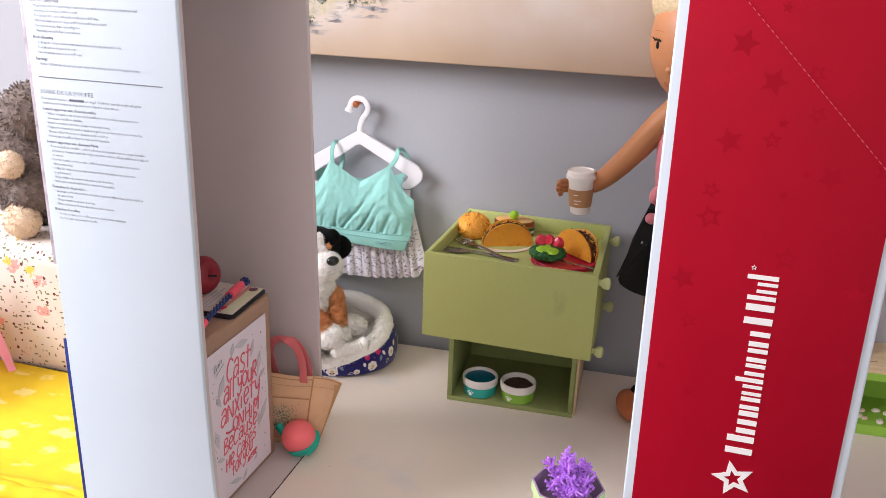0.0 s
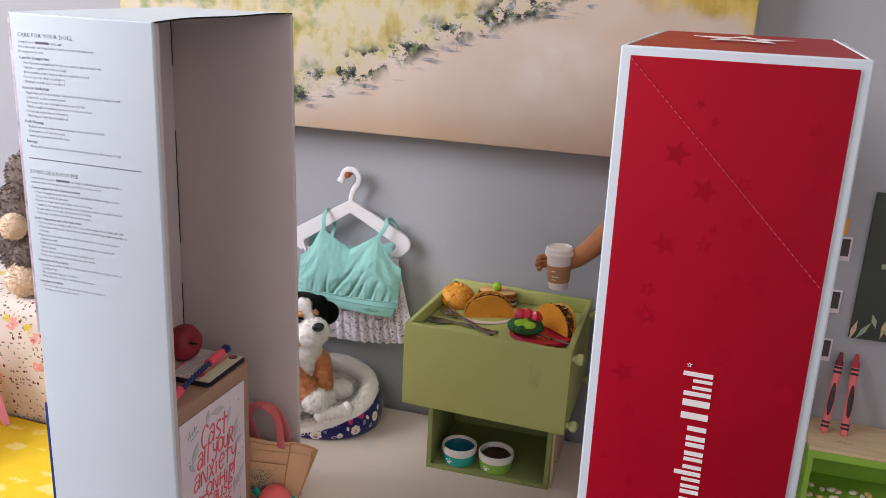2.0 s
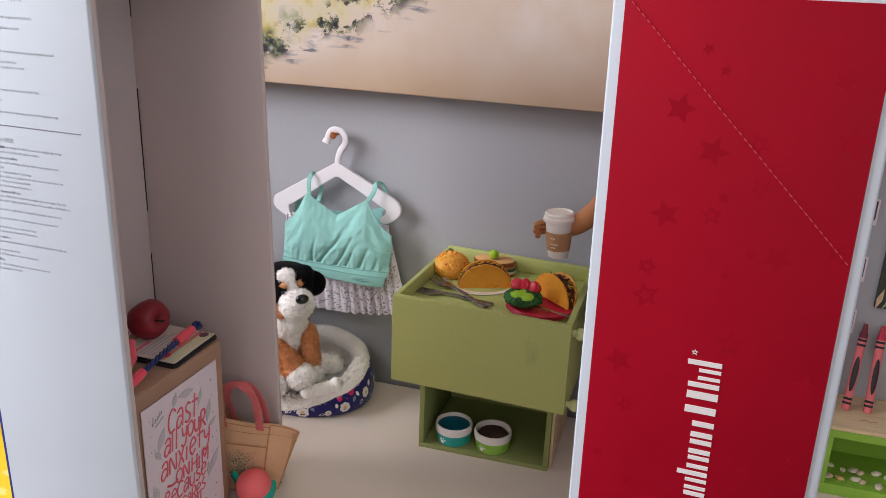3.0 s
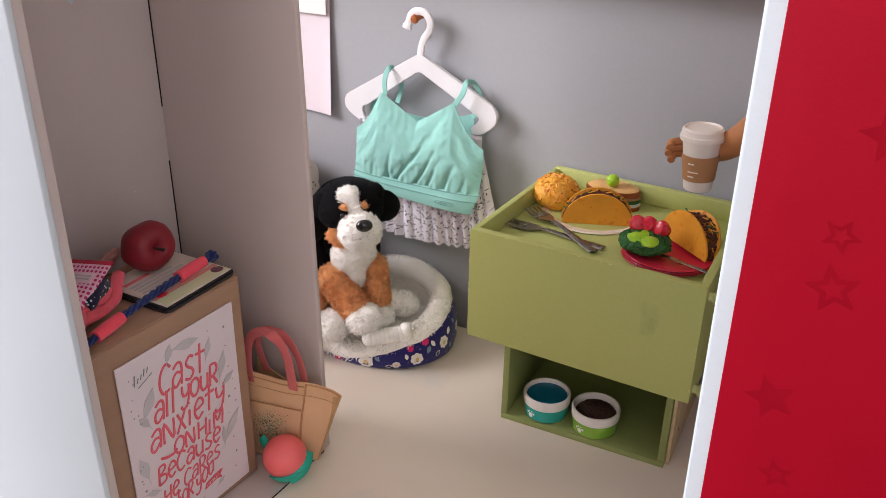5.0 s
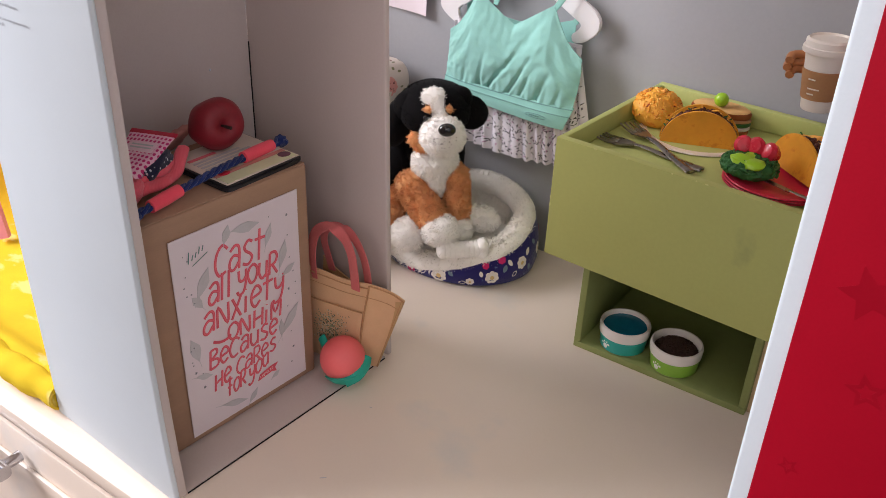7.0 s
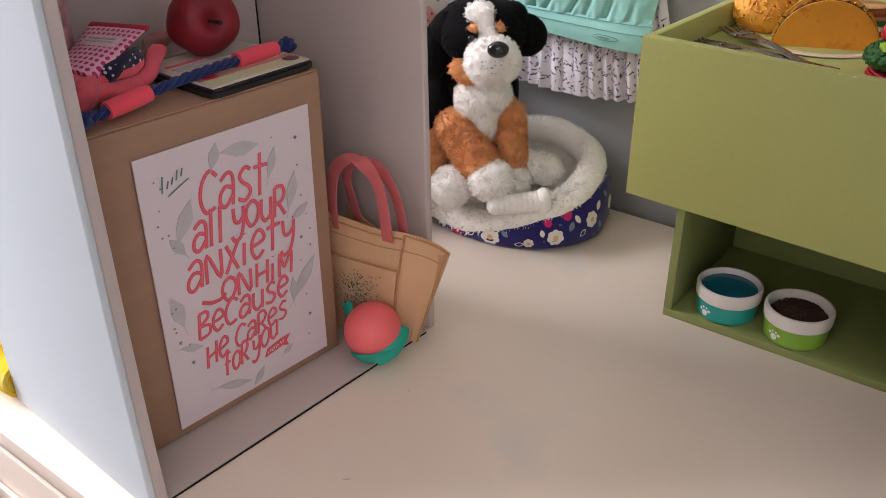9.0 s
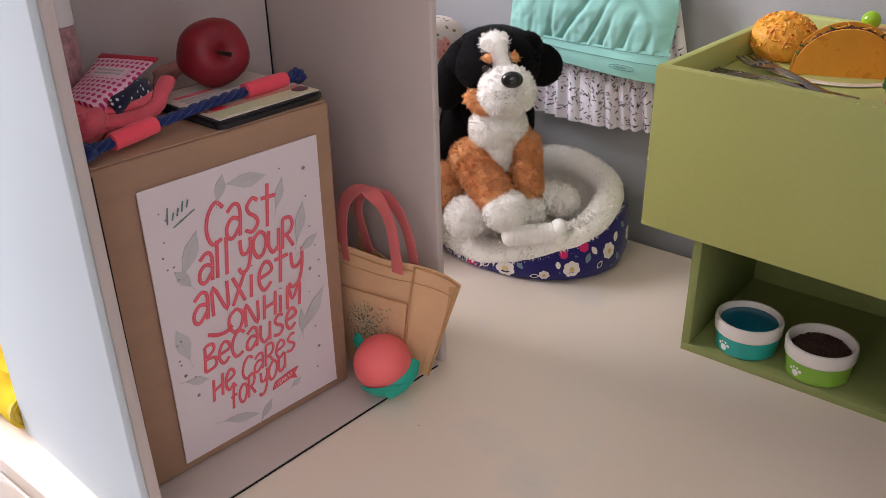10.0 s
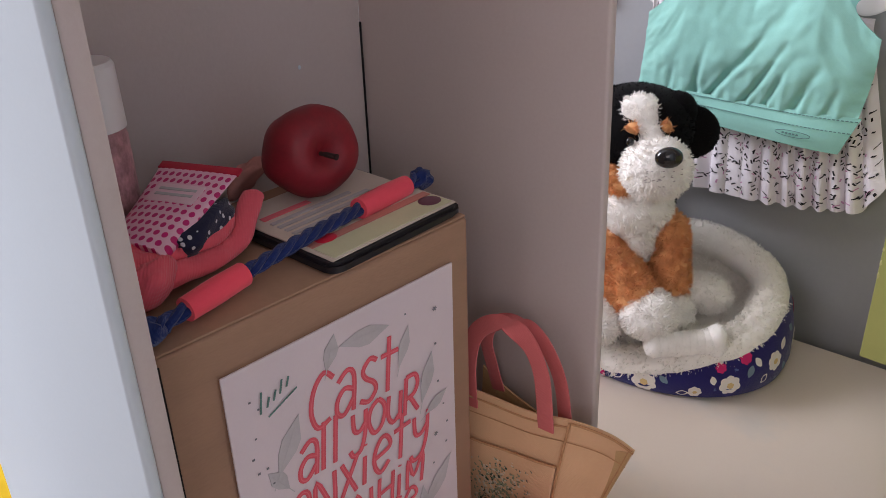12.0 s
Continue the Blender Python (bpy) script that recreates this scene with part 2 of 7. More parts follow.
CRAYON_P = mat("pink_crayon_wrapper", lin(224, 116, 118), 0.7, 0.05, 80, 500, 0.05)
CHALK = mat("chalkboard_print", lin(62, 66, 60), 0.7, 0.12, 14, 300, 0.08)
PHOTO = mat("dark_photo", lin(74, 66, 66), 0.35, 0.4, 60, 300, 0)
LEAF_PALE = mat("pale_leaf_print", lin(150, 164, 136), 0.7, 0.1, 60, 400, 0)
PINK_WOOD = mat("pink_paint", lin(232, 150, 184), 0.45, 0.05, 20, 400, 0.08)
COOKIE = mat("shortbread", lin(224, 190, 128), 0.75, 0.12, 90, 400, 0.3)
GLASS_P = mat("clear_plastic", lin(225, 225, 228), 0.15, 0.02, 30, 300, 0.0)
MATS["clear_plastic"].node_tree.nodes["Principled BSDF"].inputs["Transmission Weight"].default_value = 0.7
NAVY = mat("navy_board", lin(30, 52, 120), 0.6, 0.08, 60, 500, 0.05)
GLITTER = mat("mauve_glitter", lin(176, 132, 138), 0.35, 0.35, 220, 900, 0.3)

# floral sheet: cream with pink and yellow flowers, leaves and dark flecks
FLORAL = fabric("floral_sheet", lin(214, 199, 188), 0.0008, 0.9, 0.03, 0.2)
nt = FLORAL.node_tree
col = base_of(FLORAL)
col = print_layer(nt, col, 105, 0.24, lin(118, 114, 78), 0.55, coords(nt, (1, 1.0, 2.2), (0.4, 0.7, 0.2)))
col = print_layer(nt, col, 115, 0.24, lin(126, 120, 84), 0.45, coords(nt, (2.1, 1, 1.0), (0.2, 0.5, 0.9)))
col = print_layer(nt, col, 100, 0.17, lin(104, 40, 38), 0.50, seed=0.13, soft=0.03)
col = print_layer(nt, col, 35, 0.24, lin(222, 150, 140), 0.52, seed=0.31, edge_noise=0.8, core=lin(112, 46, 44))
col = print_layer(nt, col, 37, 0.22, lin(212, 184, 72), 0.46, seed=0.77, edge_noise=0.8, core=lin(104, 72, 28))
set_base(FLORAL, col)

# yellow cloth with small white motifs
YELLOW = fabric("yellow_printed_cotton", lin(220, 188, 44), 0.0008, 0.92, 0.05, 0.25, 0.0)
nt = YELLOW.node_tree
col = base_of(YELLOW)
col = print_layer(nt, col, 30, 0.22, lin(230, 207, 122), 0.85, coords(nt, (0.75, 1.35, 0.3), (0, 0, 0.25)), edge_noise=0.6, soft=0.12)
set_base(YELLOW, col)

# navy bed cover with flowers
NAVY_PRINT = fabric("navy_floral_cotton", lin(38, 34, 98), 0.0008, 0.85, 0.08, 0.25)
nt = NAVY_PRINT.node_tree
col = base_of(NAVY_PRINT)
col = print_layer(nt, col, 150, 0.20, lin(92, 104, 150), 0.25, seed=0.2, edge_noise=0.4)
set_base(NAVY_PRINT, col)

# skirt: pale lilac with dark and pink sprinkles
SPRINKLE = fabric("sprinkle_cotton", lin(232, 224, 230), 0.0008, 0.9, 0.04, 0.2)

# dotted hand cream tube
DOTS = mat("pink_dotted_tube", lin(240, 190, 210), 0.35, 0.03, 60, 500, 0.02)
nt = DOTS.node_tree
vo = node(nt, "ShaderNodeTexVoronoi", Scale=300.0, Randomness=0.0)
nt.links.new(coords(nt, (1.15, 0.8, 0.0), shift=(0.0, 0.0, 0.0)), vo.inputs["Vector"])
set_base(DOTS, mix(nt, ramp(nt, vo.outputs["Distance"], ((0.30, (1, 1, 1)), (0.35, (0, 0, 0)))), base_of(DOTS), lin(204, 34, 116)))
NAVY_DOT = fabric("navy_dotted_cloth", lin(38, 40, 66), 0.0008, 0.9, 0.1, 0.3)
nt = NAVY_DOT.node_tree
set_base(NAVY_DOT, print_layer(nt, base_of(NAVY_DOT), 330, 0.26, lin(220, 220, 226), 0.8, edge_noise=0.0))
MOTTLE = mat("mottled_print", lin(190, 176, 184), 0.6, 0.35, 90, 500, 0.0)
PLAID = fabric("pink_teal_plaid", lin(226, 150, 166), 0.0008, 0.9, 0.04, 0.2)
nt = PLAID.node_tree
ck = node(nt, "ShaderNodeTexChecker", Scale=44.0)
ck.inputs["Color1"].default_value = (*lin(128, 178, 176), 1)
ck.inputs["Color2"].default_value = (*lin(216, 196, 200), 1)
nt.links.new(coords(nt), ck.inputs["Vector"])
set_base(PLAID, mix(nt, 0.6, base_of(PLAID), ck.outputs["Color"]))

# landscape painting: a pale path between yellow meadows, dark tufts along its edge
PAINTING = mat("acrylic_landscape", lin(214, 190, 172), 0.42, 0.06, 9, 120, 0.35)
nt = PAINTING.node_tree
v = coords(nt)
sep = nt.nodes.new("ShaderNodeSeparateXYZ")
nt.links.new(v, sep.inputs[0])
X, Z = sep.outputs[0], sep.outputs[2]
n_mid, n_fine, n_big = noise_of(nt, 26, 5), noise_of(nt, 95, 5), noise_of(nt, 6, 3)
stroke = noise_of(nt, 28, 5, coords(nt, (1.2, 1, 0.75)))
base = ramp(nt, n_big, ((0.3, lin(200, 176, 154)), (0.55, lin(211, 193, 178)), (0.75, lin(220, 207, 197))))
base = mix(nt, ramp(nt, n_mid, ((0.45, (0, 0, 0)), (0.75, (0.5, 0.5, 0.5)))), base, lin(206, 180, 156))
low = ramp(nt, calc(nt, "ADD", Z, calc(nt, "MULTIPLY", n_mid, 0.03)), ((0.016, (0.55, 0.55, 0.55)), (0.06, (0, 0, 0))))
base = mix(nt, low, base, lin(184, 150, 112))
edge = calc(nt, "SUBTRACT", Z, calc(nt, "MULTIPLY_ADD", X, 0.42, -0.063))
edge = calc(nt, "ADD", edge, calc(nt, "MULTIPLY_ADD", n_mid, 0.05, -0.025))
grass = ramp(nt, edge, ((0.0, (0, 0, 0)), (0.012, (1, 1, 1))))
meadow = ramp(nt, stroke, ((0.30, lin(166, 146, 78)), (0.41, lin(194, 178, 118)), (0.50, lin(208, 196, 160)), (0.62, lin(206, 194, 178))))
meadow = mix(nt, ramp(nt, noise_of(nt, 18, 4), ((0.55, (0, 0, 0)), (0.66, (0.9, 0.9, 0.9)))), meadow, lin(120, 140, 74))
base = mix(nt, grass, base, meadow)
blades = noise_of(nt, 26, 7, coords(nt, (1.0, 1, 1.25), shift=(0.4, 0, 0)), 0.7)
tuft = calc(nt, "MULTIPLY", ramp(nt, calc(nt, "ABSOLUTE", calc(nt, "SUBTRACT", edge, 0.008)), ((0.008, (1, 1, 1)), (0.022, (0, 0, 0)))),
            ramp(nt, blades, ((0.49, (0, 0, 0)), (0.52, (1, 1, 1)))))
ink = ramp(nt, n_fine, ((0.34, lin(24, 27, 32)), (0.46, lin(58, 62, 68)), (0.54, lin(112, 118, 72)), (0.62, lin(150, 152, 162)), (0.75, lin(196, 192, 196))))
base = mix(nt, tuft, base, ink)
# flat wet shadows that spill from the tufts over the path
spill = calc(nt, "MULTIPLY", ramp(nt, calc(nt, "ABSOLUTE", calc(nt, "ADD", edge, 0.012)), ((0.004, (1, 1, 1)), (0.016, (0, 0, 0)))),
             ramp(nt, noise_of(nt, 40, 4, coords(nt, (0.42, 1, 2.6), (0, -0.2, 0), (0.9, 0, 0))), ((0.53, (0, 0, 0)), (0.58, (0.9, 0.9, 0.9)))))
base = mix(nt, spill, base, ramp(nt, n_fine, ((0.35, lin(70, 72, 78)), (0.6, lin(168, 164, 170)))))
# a green bank farther up on the left
bank = calc(nt, "SUBTRACT", Z, calc(nt, "MULTIPLY_ADD", X, -0.10, 0.252))
bank = calc(nt, "ADD", bank, calc(nt, "MULTIPLY_ADD", n_mid, 0.05, -0.025))
green = calc(nt, "MULTIPLY", ramp(nt, calc(nt, "ABSOLUTE", calc(nt, "SUBTRACT", bank, 0.012)), ((0.008, (1, 1, 1)), (0.022, (0, 0, 0)))),
             ramp(nt, calc(nt, "ADD", X, calc(nt, "MULTIPLY", n_mid, 0.05)), ((0.26, (1, 1, 1)), (0.34, (0, 0, 0)))))
base = mix(nt, calc(nt, "MULTIPLY", green, ramp(nt, stroke, ((0.40, (0, 0, 0)), (0.46, (1, 1, 1))))), base, ramp(nt, n_fine, ((0.35, lin(52, 84, 62)), (0.5, lin(112, 146, 96)), (0.65, lin(150, 172, 104)))))
right = calc(nt, "SUBTRACT", Z, calc(nt, "MULTIPLY_ADD", X, -0.25, 0.318))
right = calc(nt, "ADD", right, calc(nt, "MULTIPLY_ADD", n_mid, 0.06, -0.03))
rmask = calc(nt, "MULTIPLY", ramp(nt, right, ((0.0, (0, 0, 0)), (0.02, (1, 1, 1)))), ramp(nt, calc(nt, "ADD", X, calc(nt, "MULTIPLY", n_mid, 0.06)), ((0.60, (0, 0, 0)), (0.66, (1, 1, 1)))))
base = mix(nt, rmask, base, ramp(nt, stroke, ((0.3, lin(160, 128, 50)), (0.5, lin(212, 184, 92)), (0.7, lin(222, 204, 150)))))
set_base(PAINTING, base)

# the chest's front board carries one soft grey smudge
GREEN_FRONT = mat("sage_green_front_paint", lin(184, 187, 113), 0.55, 0.03, 9, 300, 0.04)
nt = GREEN_FRONT.node_tree
sep = nt.nodes.new("ShaderNodeSeparateXYZ")
nt.links.new(coords(nt), sep.inputs[0])
dx = calc(nt, "MULTIPLY", calc(nt, "SUBTRACT", sep.outputs[0], 0.147), 75)
dz = calc(nt, "MULTIPLY", calc(nt, "SUBTRACT", sep.outputs[2], 0.060), 38)
dist = calc(nt, "ADD", calc(nt, "MULTIPLY", dx, dx), calc(nt, "MULTIPLY", dz, dz))
dist = calc(nt, "ADD", dist, calc(nt, "MULTIPLY", noise_of(nt, 90, 3), 1.3))
set_base(GREEN_FRONT, mix(nt, ramp(nt, dist, ((0.30, (0.34, 0.34, 0.34)), (1.5, (0, 0, 0)))), base_of(GREEN_FRONT), lin(112, 108, 86)))


# ---- mesh helpers ----
def thing(name, m, label, category, group="", kind=""):
    ob = new(name)
    ob.empty_display_size = 0.02
    ob.matrix_world = m
    return tagged(ob, label, category, group, kind)


def part(name, bm, material, parent=None, label="", sharp=35, tags=None):
    me = bpy.data.meshes.new(name)
    bmesh.ops.recalc_face_normals(bm, faces=bm.faces[:])
    bm.to_mesh(me)
    bm.free()
    for mt in (material if isinstance(material, (list, tuple)) else (material,)):
        me.materials.append(mt)
    me.polygons.foreach_set("use_smooth", [True] * len(me.polygons))
    me.set_sharp_from_angle(angle=radians(sharp))
    ob = new(name, me)
    ob.parent = parent
    if label:
        ob["label"] = label
    if tags:
        tagged(ob, *tags)
    return ob


def mark(bm, start, index):
    bm.faces.ensure_lookup_table()
    for f in bm.faces[start:]:
        f.material_index = index


def box(bm, lo, hi, bev=0.0, seg=2, m=None):
    """A block from corner lo to corner hi, its edges rounded by bev."""
    c = [(a + b) / 2 for a, b in zip(lo, hi)]
    s = [b - a for a, b in zip(lo, hi)]
    made = bmesh.ops.create_cube(bm, size=1, matrix=Matrix.Translation(c) @ Matrix.Diagonal((*s, 1)))["verts"]
    if bev:
        edges = list({e for v in made for e in v.link_edges})
        made = bmesh.ops.bevel(bm, geom=edges, offset=bev, segments=seg, affect="EDGES", profile=0.5)["verts"]
    if m is not None:
        bmesh.ops.transform(bm, matrix=m, verts=list({v for v in made}))
    return bm


def block(lo, hi, bev=0.0, seg=2):
    return box(bmesh.new(), lo, hi, bev, seg)


def lathe(bm, profile, n=36, m=None, squash=1.0):
    """Turn (radius, height) pairs round z; ends with radius 0 are closed."""
    rings = []
    m = m or Matrix.Identity(4)
    for r, z in profile:
        if r < 1e-6:
            rings.append([bm.verts.new(m @ Vector((0, 0, z)))])
        else:
            rings.append([bm.verts.new(m @ Vector((r * math.cos(2 * math.pi * i / n), squash * r * math.sin(2 * math.pi * i / n), z))) for i in range(n)])
    for a, b in zip(rings, rings[1:]):
        for i in range(n):
            j = (i + 1) % n
            q = [a[i % len(a)], a[j % len(a)], b[j % len(b)], b[i % len(b)]]
            q = list(dict.fromkeys(q))
            if len(q) > 2:
                bm.faces.new(q)
    return bm


def smooth_path(pts, k=6, closed=False):
    """Catmull-Rom points through pts."""
    p = [Vector(q) for q in pts]
    if len(p) < 3:
        return [p[0].lerp(p[1], i / k) for i in range(k + 1)]
    out = []
    n = len(p)
    for i in range(n if closed else n - 1):
        a, b, c, d = (p[(i + j) % n] if closed else p[max(0, min(n - 1, i + j))] for j in (-1, 0, 1, 2))
        for s in range(k):
            t = s / k
            out.append(0.5 * (2 * b + (c - a) * t + (2 * a - 5 * b + 4 * c - d) * t * t + (3 * b - a - 3 * c + d) * t ** 3))
    if not closed:
        out.append(p[-1])
    return out


def tube(bm, pts, rad, n=8, up=(0, 0, 1), flat=1.0, closed=False, power=1.0):
    """A round or flat bar along pts. rad: a number or one for each point; flat: thickness across up to width."""
    pts = [Vector(p) for p in pts]
    up = Vector(up)
    rings = []
    for i, p in enumerate(pts):
        a, b = (pts[i - 1], pts[(i + 1) % len(pts)]) if closed else (pts[max(0, i - 1)], pts[min(len(pts) - 1, i + 1)])
        d = (b - a).normalized()
        side = d.cross(up)
        if side.length < 1e-4:
            side = d.cross(Vector((0.31, 0.9, 0.2)))
        side.normalize()
        top = side.cross(d).normalized()
        r = rad[i] if isinstance(rad, (list, tuple)) else rad
        ring = []
        for k in range(n):
            c, s = math.cos(2 * math.pi * k / n), math.sin(2 * math.pi * k / n)
            c, s = math.copysign(abs(c) ** power, c), math.copysign(abs(s) ** power, s)
            ring.append(bm.verts.new(p + side * (r * c) + top * (r * flat * s)))
        rings.append(ring)
    pairs = list(zip(rings, rings[1:])) + ([(rings[-1], rings[0])] if closed else [])
    for a, b in pairs:
        for k in range(n):
            bm.faces.new((a[k], a[(k + 1) % n], b[(k + 1) % n], b[k]))
    if not closed:
        bm.faces.new(rings[0][::-1])
        bm.faces.new(rings[-1])
    return bm


def blob(bm, c, r, rot=(0, 0, 0), u=20, v=12, lump=0.0, seed=0.0):
    """A rounded lump with half-axes r."""
    m = pose(*c, *rot)
    rows = []
    for j in range(v + 1):
        e = math.pi * (j / v - 0.5)
        row = []
        for i in range(1 if j in (0, v) else u):
            a = 2 * math.pi * i / u
            w = Vector((math.cos(e) * math.cos(a), math.cos(e) * math.sin(a), math.sin(e)))
            k = 1 + lump * noise.noise(w * 1.7 + Vector((seed, seed * 2, 0))) if lump else 1
            row.append(bm.verts.new(m @ Vector((w.x * r[0] * k, w.y * r[1] * k, w.z * r[2] * k))))
        rows.append(row)
    for p, q in zip(rows, rows[1:]):
        for i in range(u):
            j = (i + 1) % u
            if len(p) == 1:
                bm.faces.new((p[0], q[j], q[i]))
            elif len(q) == 1:
                bm.faces.new((p[i], p[j], q[0]))
            else:
                bm.faces.new((p[i], p[j], q[j], q[i]))
    return bm


def outline(bm, pts, y0, y1, bev=0.0):
    """A flat shape given in x, z, extruded from y0 to y1."""
    vs = [bm.verts.new((x, y0, z)) for x, z in pts]
    f = bm.faces.new(vs)
    got = bmesh.ops.extrude_face_region(bm, geom=[f])["geom"]
    nv = [g for g in got if isinstance(g, bmesh.types.BMVert)]
    for w in nv:
        w.co.y = y1
    if bev:
        es = [e for e in bm.edges if all(abs(w.co.y - y0) < 1e-7 for w in e.verts) or all(abs(w.co.y - y1) < 1e-7 for w in e.verts)]
        bmesh.ops.bevel(bm, geom=es, offset=bev, segments=2, affect="EDGES")
    return bm


def sheet(bm, fn, nu, nv, thick=0.0):
    """A cloth surface fn(u, v) on a grid; with thickness it gets a second face and a rim."""
    grid = [[bm.verts.new(fn(i / nu, j / nv)) for j in range(nv + 1)] for i in range(nu + 1)]
    faces = [bm.faces.new((grid[i][j], grid[i + 1][j], grid[i + 1][j + 1], grid[i][j + 1])) for i in range(nu) for j in range(nv)]
    if thick:
        bm.normal_update()
        bmesh.ops.solidify(bm, geom=faces, thickness=thick)
    return bm


def tufts(bm, lumps, count, length, width, index, seed=1, droop=0.3, clip=None, clump=0.0, curl=210):
    """Short pile: pointed blades on the lumps (centre, half-axes, turn), leaning at random."""
    rng = random.Random(seed)
    area = [(r[0] * r[1] + r[1] * r[2] + r[0] * r[2]) for _, r, _ in lumps]
    total = sum(area)
    for (c, r, rot), a in zip(lumps, area):
        m = pose(*c, *rot)
        m3 = m.to_3x3()
        for _ in range(int(count * a / total)):
            d = Vector((rng.gauss(0, 1), rng.gauss(0, 1), rng.gauss(0, 1))).normalized()
            p = m @ Vector((d.x * r[0], d.y * r[1], d.z * r[2]))
            if clip and not clip(p):
                continue
            nrm = (m3 @ Vector((d.x / r[0], d.y / r[1], d.z / r[2]))).normalized()
            lean = Vector((rng.gauss(0, 1), rng.gauss(0, 1), rng.gauss(0, 1) - droop)) * 0.75
            if clump:
                q = p * curl
                lean = lean * 0.5 + Vector((noise.noise(q), noise.noise(q + Vector((9, 4, 0))), noise.noise(q + Vector((0, 7, 5))))) * clump
            t = (nrm + lean - nrm * lean.dot(nrm) * 0.5).normalized()
            s = t.cross(nrm)
            s = s.normalized() if s.length > 1e-3 else m3.col[0].normalized()
            L = length * rng.uniform(0.6, 1.25)
            w = width * rng.uniform(0.7, 1.3)
            p = p - nrm * 0.0008
            mid = p + t * L * 0.6 + nrm * L * 0.1
            vs = [bm.verts.new(q) for q in (p - s * w, p + s * w, mid + s * w * 0.75, mid - s * w * 0.75, p + t * L)]
            for q in ((0, 1, 2, 3), (3, 2, 4)):
                bm.faces.new([vs[k] for k in q]).material_index = index
    return bm


def words(bm, body, size, m, squeeze=1.0, width=None):
    """Lettering in the built-in font, laid into bm by m (x along the line, y up). Returns its length."""
    cu = bpy.data.curves.new("lettering", "FONT")
    cu.body, cu.size, cu.resolution_u = body, size, 1
    ob = new("lettering", cu)
    bpy.context.view_layer.update()
    me = bpy.data.meshes.new_from_object(ob.evaluated_get(bpy.context.evaluated_depsgraph_get()))
    xs = [v.co.x for v in me.vertices] or [0]
    if width:
        squeeze = width / max(xs)
    me.transform(m @ Matrix.Diagonal((squeeze, 1, 1, 1)))
    bm.from_mesh(me)
    bpy.data.objects.remove(ob)
    bpy.data.curves.remove(cu)
    bpy.data.meshes.remove(me)
    return max(xs) * squeeze


UPRIGHT = Matrix(((1, 0, 0, 0), (0, 0, -1, 0), (0, 1, 0, 0), (0, 0, 0, 1)))  # x stays, y becomes z: a plane that faces -y

# ---- room ----
ZF, ZC = -0.82, 1.72
XW, XE, YS = -1.45, 1.6, -1.7
WALL_Y = 1.135


def wall_with_opening(name, lo, hi, opening, axis, material, label):
    """A wall slab with one window hole. opening: (a0, a1, z0, z1) along axis 0 or 1."""
    bm = bmesh.new()
    a0, a1, z0, z1 = opening
    for s0, s1, t0, t1 in ((lo[axis], a0, lo[2], hi[2]), (a1, hi[axis], lo[2], hi[2]), (a0, a1, lo[2], z0), (a0, a1, z1, hi[2])):
        l, h = list(lo), list(hi)
        l[axis], h[axis], l[2], h[2] = s0, s1, t0, t1
        box(bm, l, h)
    return part(name, bm, material, tags=(label, "wall", "", "structure"))


part("wall_north", block((XW - 0.1, WALL_Y, ZF), (XE + 0.1, WALL_Y + 0.1, ZC)), WALL, tags=("smooth medium grey painted bedroom wall", "wall", "", "structure"))
wall_with_opening("wall_west", (XW - 0.1, YS, ZF), (XW, WALL_Y, ZC), (-0.47, 0.67, 0.66, 1.66), 1, WALL, "unseen grey painted wall with a window opening")
# the south and east openings are added for the fill lamps
wall_with_opening("wall_south", (XW - 0.1, YS - 0.1, ZF), (XE + 0.1, YS, ZC), (-0.18, 0.78, 0.53, 1.67), 0, WALL, "unseen grey painted wall with a window opening")
wall_with_opening("wall_east", (XE, YS, ZF), (XE + 0.1, WALL_Y, ZC), (-1.40, -0.30, 0.48, 1.62), 1, WALL, "unseen grey painted wall with a window opening")
part("floor", block((XW - 0.1, YS - 0.1, ZF - 0.1), (XE + 0.1, WALL_Y + 0.1, ZF)), FLOORING, tags=("brown wooden floor", "floor", "", "structure"))
part("ceiling", block((XW - 0.1, YS - 0.1, ZC), (XE + 0.1, WALL_Y + 0.1, ZC + 0.1)), WHITE_WALL, tags=("plain white ceiling", "ceiling", "", "structure"))


def window(name, m, w, h):
    ob = thing(name, m, "unseen white framed window beside an area lamp", "window", "", "structure")
    bm = bmesh.new()
    for lo, hi in (((-w / 2, -0.03, 0), (-w / 2 + 0.05, 0.03, h)), ((w / 2 - 0.05, -0.03, 0), (w / 2, 0.03, h)),
                   ((-w / 2 + 0.05, -0.03, 0), (w / 2 - 0.05, 0.03, 0.05)), ((-w / 2 + 0.05, -0.03, h - 0.05), (w / 2 - 0.05, 0.03, h)),
                   ((-0.02, -0.025, 0.05), (0.02, 0.025, h - 0.05))):
        box(bm, lo, hi, 0.004)
    part("window_frame", bm, DRESSER, ob)


window("window_1", pose(XW - 0.05, 0.10, 0.66, 0, 0, 90), 1.14, 1.00)
# these two unseen windows are added to go with the fill lamps
window("window_2", pose(0.30, YS - 0.05, 0.53), 0.96, 1.14)
window("window_3", pose(XE + 0.05, -0.85, 0.48, 0, 0, 90), 1.10, 1.14)

